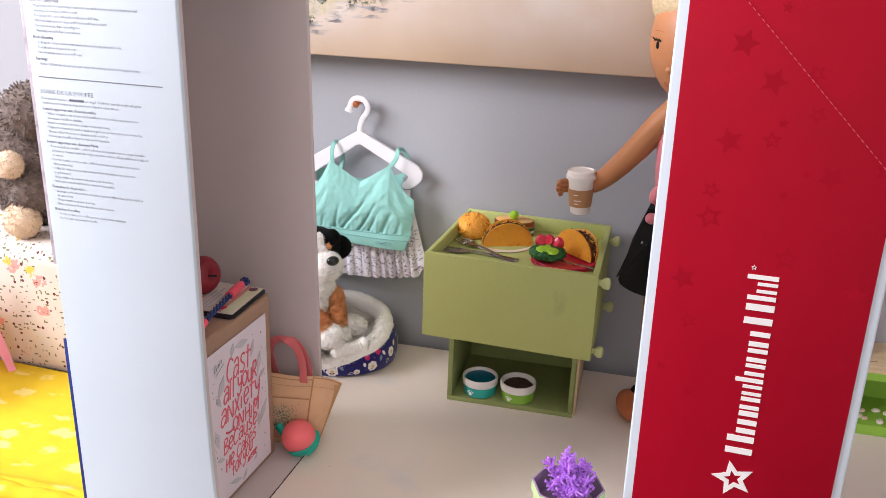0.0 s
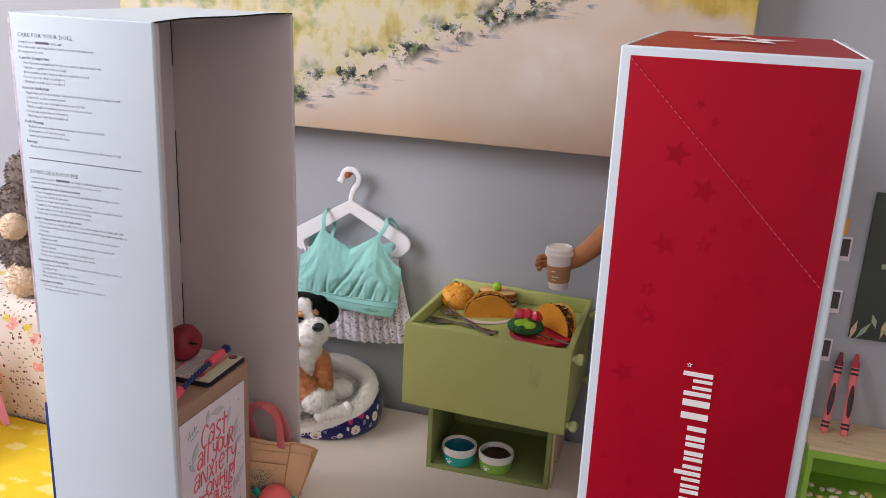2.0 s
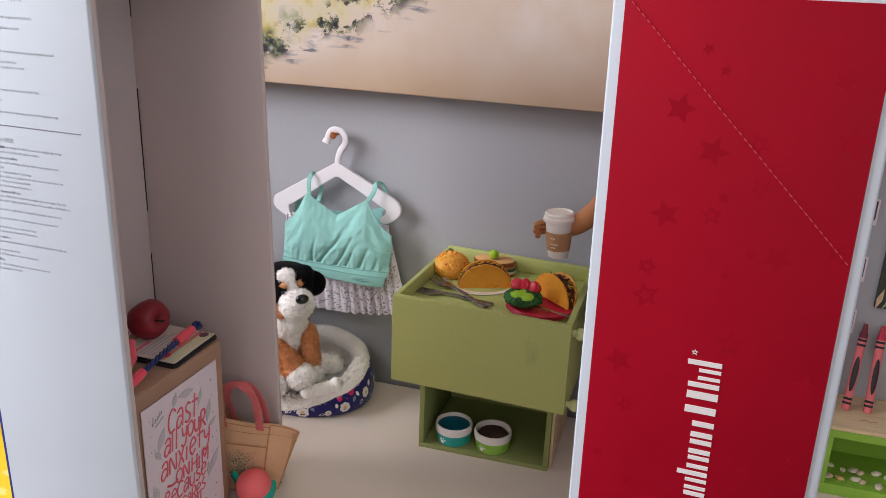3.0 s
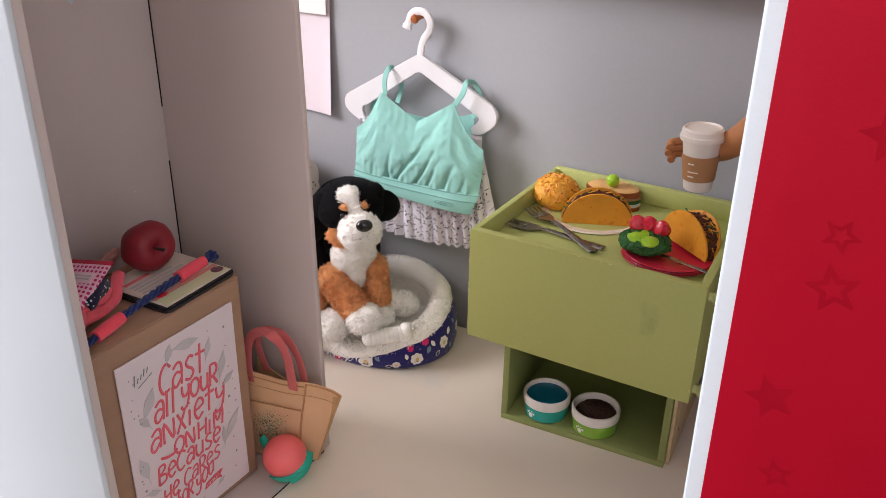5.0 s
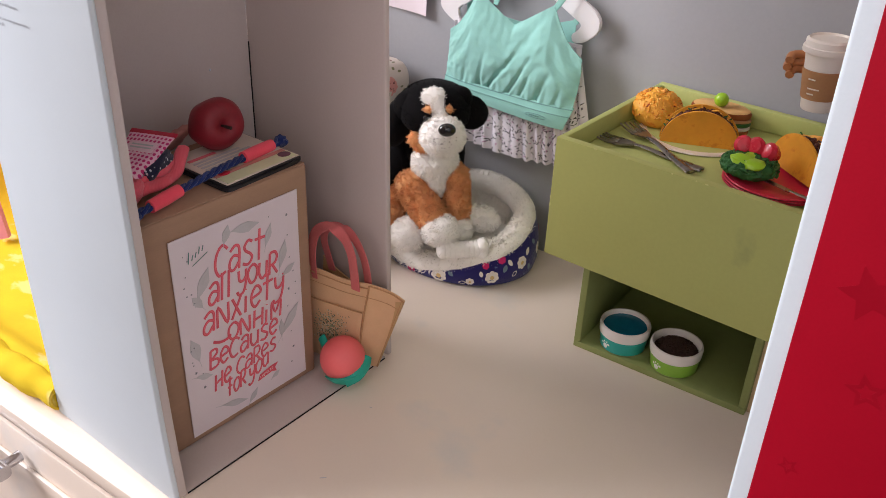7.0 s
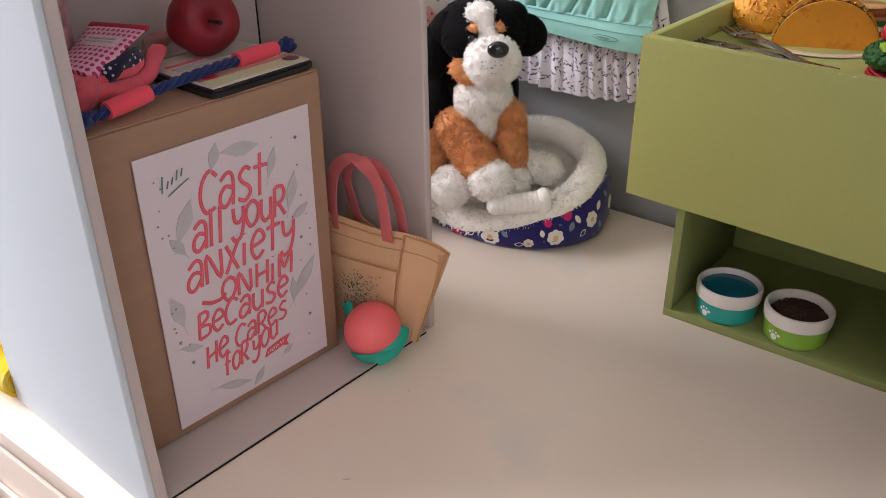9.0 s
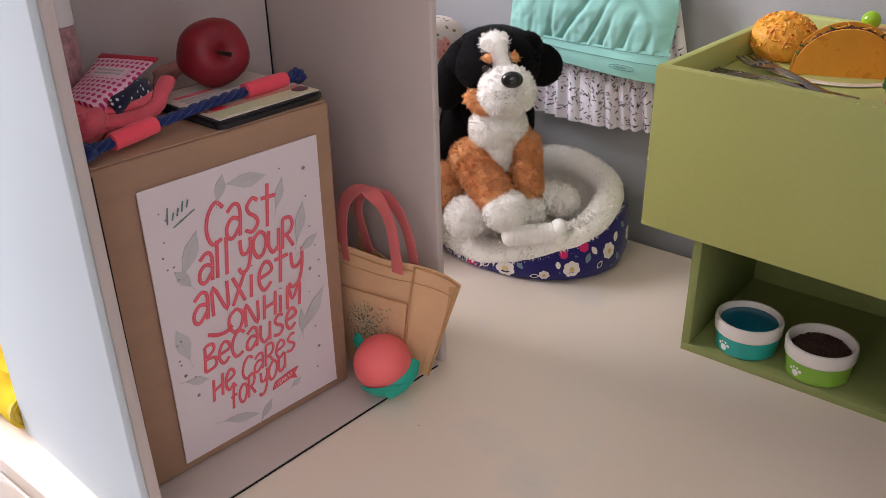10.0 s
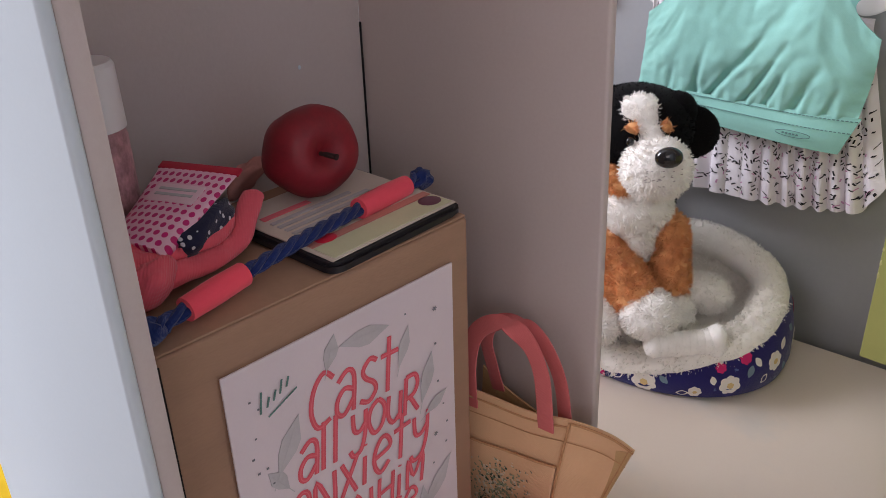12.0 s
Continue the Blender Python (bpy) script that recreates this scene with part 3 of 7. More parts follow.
# ---- dresser ----
dresser = thing("dresser", pose(0, 0.677, 0), "long white painted dresser with a rounded top edge", "dresser")
bm = bmesh.new()
prof = [(0.441, 0.0), (0.012, 0.0), (0.006, -0.0015), (0.0015, -0.005), (0.0, -0.011), (0.0015, -0.018), (0.006, -0.023), (0.012, -0.0255), (0.441, -0.0255)]
ends = [[bm.verts.new((x, y, z)) for y, z in prof] for x in (-1.15, 1.35)]
for i in range(len(prof)):
    j = (i + 1) % len(prof)
    bm.faces.new((ends[0][i], ends[0][j], ends[1][j], ends[1][i]))
bm.faces.new(ends[0])
bm.faces.new(ends[1][::-1])
part("dresser_top", bm, DRESSER, dresser, "white top with a few scuffs and specks", sharp=30)
part("carcass", block((-1.12, 0.022, ZF + 0.08), (1.32, 0.43, -0.0255), 0.002), DRESSER, dresser)
for k in range(4):
    part("leg", block((-1.1 + 2.32 * (k % 2), 0.03 + 0.34 * (k // 2), ZF), (-1.04 + 2.32 * (k % 2), 0.09 + 0.34 * (k // 2), ZF + 0.08), 0.003), DRESSER, dresser)
for col_ in range(3):
    for row in range(3):
        x0, z1 = -1.10 + col_ * 0.80, -0.029 - row * 0.228
        bm = block((x0, 0.004, z1 - 0.21), (x0 + 0.785, 0.0215, z1), 0.003)
        box(bm, (x0 + 0.03, 0.0, z1 - 0.18), (x0 + 0.755, 0.0038, z1 - 0.03), 0.0018)
        d = part("drawer_front", bm, DRESSER, dresser)
        for hx in (0.236, 0.549):
            bm = bmesh.new()
            hz = z1 - 0.020
            for q in (-0.032, 0.032):
                tube(bm, [(x0 + hx + q, 0.001, hz), (x0 + hx + q, -0.016, hz)], 0.0045, 12)
            tube(bm, [(x0 + hx - 0.040, -0.017, hz), (x0 + hx + 0.040, -0.017, hz)], 0.0058, 14, power=0.6)
            part("handle", bm, CHROME, d, "short chrome bar handle")

for x, y, r in ((0.196, 0.086, 0.0011), (0.238, 0.052, 0.0006), (0.298, 0.120, 0.0007), (0.176, 0.160, 0.0005)):
    part("scuff", blob(bmesh.new(), (x, y, 0.0), (r * 2.4, r * 0.5, 0.0002), (0, 0, 40 * r * 1000), 8, 4), GREY_INK, dresser)

# ---- painting on the wall ----
painting = thing("painting", pose(-0.188, 1.098, 0.3640), "wide canvas painting of a pale path through yellow meadows", "painting")
part("canvas", block((0, 0, 0), (0.74, 0.035, 0.52), 0.0022, 2), PAINTING, painting)
for lo, hi in (((0.01, 0.0352, 0.01), (0.73, 0.0366, 0.05)), ((0.01, 0.0352, 0.47), (0.73, 0.0366, 0.51))):
    part("stretcher", block(lo, hi), RAW_WOOD, painting)

# paper sheet stuck to the wall
bm = bmesh.new()
sheet(bm, lambda u, v: (-0.115 + 0.12 * u, WALL_Y - 0.0018 - 0.0015 * math.sin(3.1 * u) * v - 0.006 * (u ** 6) * (1 - v), 0.198 + 0.12 * v), 16, 12, 0.0004)
tagged(part("paper_sheet", bm, PAPER), "blank white paper sheet stuck to the grey wall", "paper")
bm = bmesh.new()
box(bm, (-0.112, WALL_Y - 0.0062, 0.297), (0.003, WALL_Y - 0.0056, 0.321))
tagged(part("paper_strip", bm, WHITE_INK), "narrow bright white strip of tape over the paper", "tape")

# ---- white doll box, stood on end and open at its side; a little skewed ----
WB = pose(0.0035, 0.6965, 0, 0, 0, -1.6)
BW, BH, WT = 0.1240, 0.504, 0.0098
wb = thing("doll_box", WB, "tall white cardboard doll box standing open at the side", "box")


def flared(bm):
    """The side panel bows out a little towards its lower open corner."""
    for z in (0.03, 0.06, 0.10, 0.15, 0.22, 0.32):
        bmesh.ops.bisect_plane(bm, geom=bm.verts[:] + bm.edges[:] + bm.faces[:], plane_co=(0, 0, z), plane_no=(0, 0, 1))
    for w in bm.verts:
        k, low = max(0.0, w.co.x / BW), max(0.0, 1 - w.co.z / BH)
        w.co.x += k * 0.0115 * low ** 8
        w.co.y -= k * 0.0035 * low ** 8
    return bm


part("printed_side", flared(block((0, 0, 0.0), (BW, 0.0038, BH), 0.0014, 3)), BOARD, wb, "white side panel printed with care instructions")
# the lining's grey also paints the edge turned away from the window
part("side_lining", flared(block((0.0006, 0.0039, 0.0), (BW - 0.0014, WT + 0.0004, BH - 0.0004), 0.0010, 2)), BOARD_IN, wb)
bp = part("back_panel", block((0, 0.0, 0.0018), (0.006, 0.1860, BH - 0.002), 0.0006), BOARD_IN, wb, "greyish inside of the back panel")
bp.matrix_local = pose(-0.0012, WT + 0.0008, 0)
bm = block((0.0, 0.0, 0.0), (0.1345, 0.0052, BH), 0.0014, 3)
for w in bm.verts:
    w.co.x *= 1 - 0.064 * w.co.z / BH
fs = part("far_side", bm, BOARD_IN, wb, "greyish inside of the far side panel")
fs.matrix_local = pose(0.0035, 0.1968, 0, 0, 0, 1.8)
bm = bmesh.new()
quad = ((0.0052, WT + 0.001), (0.1335, 0.0070), (0.1386, 0.1966), (0.0052, 0.1964))
floor_v = [[bm.verts.new((x, y, z)) for x, y in quad] for z in (0.0006, 0.0020)]
bm.faces.new(floor_v[0][::-1])
bm.faces.new(floor_v[1])
for i in range(4):
    bm.faces.new((floor_v[0][i], floor_v[0][(i + 1) % 4], floor_v[1][(i + 1) % 4], floor_v[1][i]))
# the flap takes the inside tint to paint the shadow over it
part("bottom_flap", bm, BOARD_IN, wb, "bottom flap on the dresser, its shadow put into the grey")
# dark strip that paints the thin shadow under the flap's open edge
part("flap_edge", block((0.0, -0.00012, 0.0002), (0.189, 0.00012, 0.0014)), SLOT, wb, "painted shadow line at the bottom flap's edge").matrix_local = pose(0.1339, 0.0070, 0, 0, 0, 88.5)


def lid_edge(v):
    return 0.0016 * math.sin(math.pi * v) + 0.0006 * math.sin(9 * v) + 0.0012 * v


bm = bmesh.new()
sheet(bm, lambda u, v: (-0.0008 + 0.0043 * v + (BW + 0.0004 + 0.0005 * v) * u, 0.0006 + (0.2005 + 0.0044 * u) * v, BH + 0.0002 + lid_edge(v) * u), 10, 16, 0.0012)
part("top_flap", bm, BOARD, wb)
bm = bmesh.new()
tube(bm, [(BW + 0.0004 + 0.0046 * v / 16, 0.003 + 0.2005 * v / 16, BH - 0.0004 + lid_edge(v / 16)) for v in range(17)], 0.0007, 6)
part("torn_edge", bm, SLOT, wb, "dark line along the top flap's edge")
for z0, z1 in ((0.450, 0.497), (0.271, 0.387), (0.148, 0.228), (0.052, 0.13)):
    part("slot", block((0.0049, 0.1959, z0), (0.0055, 0.1967, z1)), SLOT, wb, "dark slit along the fold")
for y, z, r in ((0.1590, 0.2150, 0.0010), (0.1310, 0.3585, 0.0026)):
    part("cut_nick", blob(bmesh.new(), (0.0049, y, z), (0.0004, r * 0.8, r), u=10, v=6), BOARD, wb, "small torn white nick in the panel")
part("mottled_edge", block((-0.0050, 0.0035, 0.245), (-0.0013, 0.0048, BH - 0.004), 0.0002), MOTTLE, wb, "mottled mauve printed edge")
part("navy_edge", block((-0.0054, 0.0035, 0.004), (-0.0013, 0.0048, 0.179), 0.0002), NAVY, wb, "navy blue printed edge")

ENGLISH = """#CARE FOR YOUR DOLL
Caring for your ~ doll is easy!
Follow the simple care steps below to make sure your doll stays pretty
for many years to come.
*Care for Straight Hair
- Use only a wire wig hairbrush. Do not use a comb or plastic-bristle brush.
- Take time to gently work out each tangle.
- Brush in small sections, being careful not to pull hair too hard.
- Do not use a hair dryer or curling iron.
- Washing your doll's hair is not advised.
*Care for Curly Hair
- Finger-style curls for best results. Twist and smooth the hair around your fingers in small
  sections. Do not use a comb or brush.
- For looser curls, use a wire pick to style your doll's hair.
- Work in small sections, being careful not to pull hair too hard.
- Do not use a hair dryer or curling iron.
- Washing your doll's hair is not advised.
*Doll Cleaning
- Doll can be surface washed with warm water, mild soap, and a soft cloth.
- Doll should not be placed in water.
- Avoid getting water in your doll's eyes.
*Earrings
- If your doll has pierced ears, you can remove the earring posts to add hanging earrings."""
FRENCH = """#SOINS DE LA POUPÉE
L'entretien de la poupée ~ est simple. Il suffit de suivre les simples directives
suivantes pour s'assurer que la poupée reste belle des années durant.
*Soins à apporter aux cheveux raides
- Utiliser uniquement une brosse en fil métallique. Ne pas utiliser un peigne ou une
  brosse avec des fils en plastique.
- Prendre le temps de brosser chaque mèche de cheveux.
- Peigner les cheveux par petites mèches en prenant soin de ne pas les tirer trop fort.
- Ne pas utiliser de séchoir à cheveux ou de fer à friser.
- Il n'est pas conseillé de laver les cheveux de la poupée.
*Soins à apporter aux cheveux frisés
- Pour de meilleurs résultats, coiffer les boucles de la poupée avec les doigts. Enrouler
  et lisser les cheveux autour des doigts, en petites sections. Ne pas utiliser de peigne ou
  de brosse.
- Pour des boucles moins serrées, coiffer les cheveux de la poupée avec un pic à
  cheveux en métal.
- Coiffer les cheveux par petites mèches et faire attention de ne pas les tirer
  trop fortement.
- Ne pas utiliser de séchoir à cheveux ou de fer à friser.
- Il n'est pas conseillé de laver les cheveux de la poupée.
*Entretien de la poupée :
- La poupée peut être nettoyée en surface avec un chiffon doux, de l'eau tiède et
  un savon doux.
- Ne pas mettre la poupée dans l'eau.
- Éviter de mettre de l'eau dans les yeux de la poupée.
*Boucles d'oreilles
- Si votre poupée a les oreilles percées, vous pouvez remplacer
  les clous par des pendants d'oreille."""


def leaflet(text, x0, z0, step, parent):
    bm = bmesh.new()
    z = z0
    for line in text.splitlines():
        kind, body = (line[0], line[1:]) if line[0] in "#*" else ("", line)
        size, squeeze, x = {"#": (0.0044, 1.07), "*": (0.0031, 1.0)}.get(kind, (0.0028, 0.83)) + (x0,)
        if kind == "*":
            z -= step * 0.35
        if body.startswith("- "):
            x, body = x0 + 0.002, "• " + body[2:]
        elif body.startswith("  "):
            x, body = x0 + 0.0036, body.strip()
        for k, piece in enumerate(body.split("~")):
            at = UPRIGHT.copy()
            at.translation = (x, -0.00012, z)
            if k:
                box(bm, (x + 0.0004, -0.0002, z), (x + 0.0128, -0.0001, z + 0.0017))
                x += 0.0138
                at.translation = (x, -0.00012, z)
            x += words(bm, piece.strip() if k == 0 else piece.strip(), size, at, squeeze) + 0.0008
            if kind == "*":
                at.translation = (at.translation.x + 0.00012, -0.00012, z + 0.00006)
                words(bm, piece.strip(), size, at, squeeze)
        z -= step * (1.3 if kind == "#" else 1)
    return part("printed_text", bm, INK, parent, "small dark grey printed care instructions")


leaflet(ENGLISH, 0.0060, 0.4868, 0.00351, wb)
leaflet(FRENCH, 0.0062, 0.3829, 0.00337, wb)
part("rule", block((0.0066, -0.0002, 0.3945), (0.1085, -0.0001, 0.3952)), INK, wb)

# ---- brown box inside it with the poster ----
CB = pose(0.1055, 0.7135, 0.0024, 0, 0, -4.4)
cb = thing("cardboard_box", CB, "small closed brown cardboard box used as a bedside table", "box")
part("body", block((-0.078, 0.0, 0.0), (0.0, 0.1300, 0.1735), 0.0016, 3), KRAFT, cb)
# dark strip painted where the gap beside the lining lies in shade
part("seam", block((-0.0004, 0.0004, 0.0015), (0.00008, 0.0008, 0.171)), SLOT, cb, "dark strip painting the shaded gap at the corner")
part("top_flap", block((-0.0775, 0.0008, 0.1737), (-0.0005, 0.1292, 0.1747), 0.0004), KRAFT, cb)

HAND = {
    "c": "9,8 6,10 2,8 0,4 2,1 5,0 9,2", "a": "1,8 5,10 8,8 8,0|8,5 4,6 1,4 1,1 4,0 8,3", "s": "8,9 5,10 2,8 3,6 7,4 8,2 5,0 1,1", "t": "4,13 4,0|0,9 9,9",
    "l": "2,13 2,0", "y": "1,9 2,4 5,3 8,5|8,9 8,2 6,-3 2,-4 0,-2", "o": "5,10 1,8 0,4 3,0 7,1 9,5 8,8 5,10", "u": "1,9 1,3 4,0 8,2|8,9 8,0", "R": "1,0 1,12|1,12 6,12 8,9 6,6 1,5|4,5 9,0",
    "n": "1,0 1,9|1,6 4,9 8,7 8,0", "N": "1,0 1,10 8,0 8,10", "x": "1,10 8,0|8,10 1,0", "i": "3,8 3,0|3,11 3.1,11.4", "e": "1,5 8,6 7,9 4,10 1,7 1,3 4,0 8,2", "H": "1,0 1,11|8,0 8,11|1,5 8,6",
    "m": "1,0 1,10 4,4 8,10 8,0", "B": "1,0 1,12|1,12 6,12 7,9 1,6|1,6 8,5 8,1 1,0", "C": "9,10 5,12 1,9 0,4 3,0 8,1", "f": "7,12 4,12 3,9 3,0|0,7 7,7", "r": "1,9 1,0|1,6 4,9 7,8", "A": "0,0 4,11 8,0|2,4 7,4", "E": "8,11 1,11 1,0 8,0|1,6 6,6",
}


def printed_letters(parent, word, x, z, w, h, tilt):
    """One brush-lettered word of the card: coral strokes with a light line down the middle."""
    wide = [{"i": 0.55, "l": 0.55, "t": 0.9, "M": 1.25, "N": 1.1, "H": 1.1}.get(ch, 1.0) for ch in word]
    for k, ch in enumerate(word):
        along, step = w * sum(wide[:k]) / sum(wide), w * wide[k] / sum(wide)
        bm = bmesh.new()
        for index, radius, lift in ((0, min(0.00104, h * 0.080), 0.00014), (1, 0.00022, 0.00028)):
            n0 = len(bm.faces)
            for path in HAND[ch].split("|"):
                row = []
                for pair in path.split():
                    px, pz = (float(q) for q in pair.split(","))
                    row.append((x + along + px / 9 * step * 0.90 + pz / 10 * h * 0.12, -lift, z + pz / 10 * h * 1.04 + (along + px / 9 * step) * tilt))
                tube(bm, smooth_path(row, 4), radius, 6, (0, 1, 0), 0.12)
            mark(bm, n0, index)
        part("printed_letter", bm, [CORAL_INK, PINK_INK], parent)


PO = pose(0.1088, 0.7310, 0.0088, 0, 0, -4.2) @ pose(0, 0, 0, 0, 0, 90)
poster = thing("poster", PO, "white verse card with coral lettering fixed to the brown box", "poster")
PW, PH = 0.1016, 0.1524
bm = bmesh.new()
sheet(bm, lambda u, v: (PW * u, 0.0006 * math.sin(3 * v) * u, PH * v), 6, 8, 0.0007)
part("card", bm, PAPER, poster)
HAND["S"] = HAND["s"]
HAND["T"] = "4,11 4,0|0,11 9,11"
HAND["M"] = "1,0 1,11 4,4 8,11 8,0"
for word, x, z, w, h, tilt in (
        ("Cast", 0.0302, 0.1148, 0.0410, 0.0168, -0.05), ("all", 0.0226, 0.0966, 0.0205, 0.0146, -0.02), ("youR", 0.0462, 0.0992, 0.0350, 0.0132, -0.07),
        ("aNxiety", 0.0161, 0.0762, 0.0700, 0.0150, 0.05), ("oN", 0.0352, 0.0628, 0.0195, 0.0122, -0.06), ("HiM", 0.0560, 0.0618, 0.0265, 0.0120, -0.04),
        ("BeCause", 0.0178, 0.0474, 0.0600, 0.0116, 0.02), ("He", 0.0200, 0.0280, 0.0150, 0.0112, 0.22), ("CaRes", 0.0392, 0.0315, 0.0360, 0.0100, 0.10),
        ("foR", 0.0298, 0.0175, 0.0165, 0.0104, 0.18), ("you", 0.0486, 0.0205, 0.0190, 0.0105, 0.30)):
    printed_letters(poster, word, x, z, w, h, tilt)
bm = bmesh.new()
tube(bm, smooth_path([(0.0232, -0.0004, 0.0680), (0.0285, -0.0004, 0.0655), (0.0340, -0.0004, 0.0652), (0.0375, -0.0004, 0.0672)]), 0.0011, 6, (0, 1, 0), 0.12)
part("flourish", bm, CORAL_INK, poster)
bm = bmesh.new()
outline(bm, [(0.0565, 0.0160), (0.0690, 0.0178), (0.0735, 0.0160), (0.0722, 0.0198), (0.0750, 0.0230), (0.0685, 0.0228), (0.0585, 0.0205)], -0.0006, -0.0002)
part("banner", bm, CORAL_INK, poster)
bm = bmesh.new()
at = UPRIGHT @ pose(0, 0, 0, 0, 0, 12)
at.translation = (0.0582, -0.0008, 0.0172)
words(bm, "1 PETER 5:7", 0.003, at, width=0.0125)
part("verse_reference", bm, WHITE_INK, poster)
for k, hgt in enumerate((0.0080, 0.0036, 0.0036, 0.0050, 0.0036)):
    bm = bmesh.new()
    tube(bm, [(0.0118 + 0.0027 * k, -0.0004, 0.1330 + 0.0013 * k), (0.0130 + 0.0027 * k, -0.0004, 0.1330 + 0.0013 * k + hgt)], 0.00042, 6, (0, 1, 0), 0.12)
    part("signature_bar", bm, TEAL_INK, poster)
bm = bmesh.new()
tube(bm, [(0.0145, -0.0004, 0.1305), (0.0265, -0.0004, 0.1360)], 0.00035, 6, (0, 1, 0), 0.12)
part("signature_bar", bm, TEAL_INK, poster)
for x, z, L, ang, w in ((0.0413, 0.1419, 0.014, 70, 0.0034), (0.0568, 0.1415, 0.023, -5, 0.0042), (0.0746, 0.1283, 0.017, 70, 0.0028), (0.0205, 0.1150, 0.023, 62, 0.0046), (0.0150, 0.1031, 0.0135, 124, 0.0034),
                        (0.0857, 0.1088, 0.022, 73, 0.0036), (0.0901, 0.0949, 0.014, 28, 0.0028), (0.0091, 0.0685, 0.0205, 103, 0.0044), (0.0135, 0.0455, 0.014, -19, 0.0026),
                        (0.0890, 0.0540, 0.027, 51, 0.0042), (0.0808, 0.0497, 0.0156, 88, 0.0026), (0.0354, 0.0098, 0.0235, -18, 0.0030), (0.0515, 0.0062, 0.0125, 49, 0.0026), (0.0728, 0.0131, 0.008, 27, 0.0022)):
    bm = bmesh.new()
    c, s = math.cos(radians(ang)), math.sin(radians(ang))
    rim = [(-0.5 * L, 0), (-0.1 * L, -w * 0.9), (0.1 * L, -w), (0.5 * L, 0), (0.1 * L, w * 0.8), (-0.15 * L, w * 0.7)]
    outline(bm, [(x + c * a - s * b, z + s * a + c * b) for a, b in rim], -0.0003, -0.0001)
    tube(bm, [(x - c * 0.72 * L, -0.0004, z - s * 0.72 * L), (x + c * 0.3 * L, -0.0004, z + s * 0.3 * L)], 0.00020, 5, (0, 1, 0), 0.2)
    part("printed_leaf", bm, GREY_INK, poster)
rng = random.Random(5)
for k in range(26):
    x, z = rng.uniform(0.005, 0.097), rng.uniform(0.008, 0.147)
    if 0.016 < x < 0.086 and 0.012 < z < 0.14:
        x = rng.choice((rng.uniform(0.005, 0.013), rng.uniform(0.088, 0.097)))
    r = rng.choice((0.0004, 0.0005, 0.0011))
    bm = bmesh.new()
    for a in range(3 if r > 0.001 else 1):
        c, s = math.cos(a * 1.05), math.sin(a * 1.05)
        tube(bm, [(x - c * r, -0.0004, z - s * r), (x + c * r, -0.0004, z + s * r)], r * 0.25 if r > 0.001 else r, 5, (0, 1, 0), 0.15)
    part("printed_speck", bm, INK, poster)

# ---- red doll box ----
RB = pose(0.4590, 0.6735, 0, 0, -0.55, -3.5)
RW, RD, RH = 0.1365, 0.185, 0.5125
rb = thing("red_doll_box", RB, "tall closed red and white cardboard doll box standing upright", "box")
part("base_tray", block((0, 0.0012, 0.0), (RW, RD, RH - 0.001), 0.0014, 3), BOARD, rb, "white box body that shows as a border")
part("red_front", block((0.0062, 0.0, 0.006), (RW - 0.0062, 0.0022, RH - 0.0065), 0.0004), RED, rb, "red printed front with faint darker stars")
bm = bmesh.new()
sheet(bm, lambda u, v: (0.004 + (RW - 0.008) * u + 0.012 * (0.5 - u) * v, 0.004 + (RD - 0.006) * v, RH - 0.0010 + 0.0015 * v ** 0.8), 6, 10, 0.0012)
part("red_top", bm, RED_TOP, rb, "brownish red printed top flap, slightly raised at the back")
for u in (0.0, 1.0):
    bm = bmesh.new()
    tube(bm, [(0.003 + (RW - 0.006) * u + 0.012 * (0.5 - u) * v / 8, 0.004 + (RD - 0.006) * v / 8, RH - 0.0012 + 0.0015 * (v / 8) ** 0.8) for v in range(9)], 0.0009, 6)
    part("top_border", bm, BOARD, rb)


def star_points(cx, cz, r, inner=0.45, turn=90.0, n=5):
    return [(cx + (r if k % 2 == 0 else r * inner) * math.cos(radians(turn + 36 * k)), cz + (r if k % 2 == 0 else r * inner) * math.sin(radians(turn + 36 * k))) for k in range(2 * n)]


def star_ring(bm, cx, cz, r, hole, y0, y1, turn=90.0):
    """A star with a star-shaped hole."""
    a, b = star_points(cx, cz, r, 0.45, turn), star_points(cx, cz, r * hole, 0.45, turn)
    rings = [[bm.verts.new((x, y, z)) for x, z in pts] for pts, y in ((a, y1), (b, y1), (a, y0), (b, y0))]
    for k in range(10):
        j = (k + 1) % 10
        for p, q in ((0, 1), (0, 2), (1, 3), (2, 3)):
            bm.faces.new((rings[p][k], rings[p][j], rings[q][j], rings[q][k]))
    return bm


bm = bmesh.new()
star_ring(bm, 0.0695, 0.1690, 0.0138, 0.45, -0.0005, 0.0001, 178)
part("star_emblem", bm, WHITE_INK, rb)
# lettering of the emblem as plain upright bars that climb the front
widths = (1.45, 1.65, 0.95, 0.8, 0.5, 0.9, 1.0, 1.1, 1.45, 0.5, 0.75, 0.5)
tall = (1.25, 0.88, 0.88, 0.88, 1.25, 0.88, 0.88, 0.88, 1.25, 1.25, 0.88, 1.35)
z, unit = 0.1885, 0.1275 / (sum(widths) + 0.3)
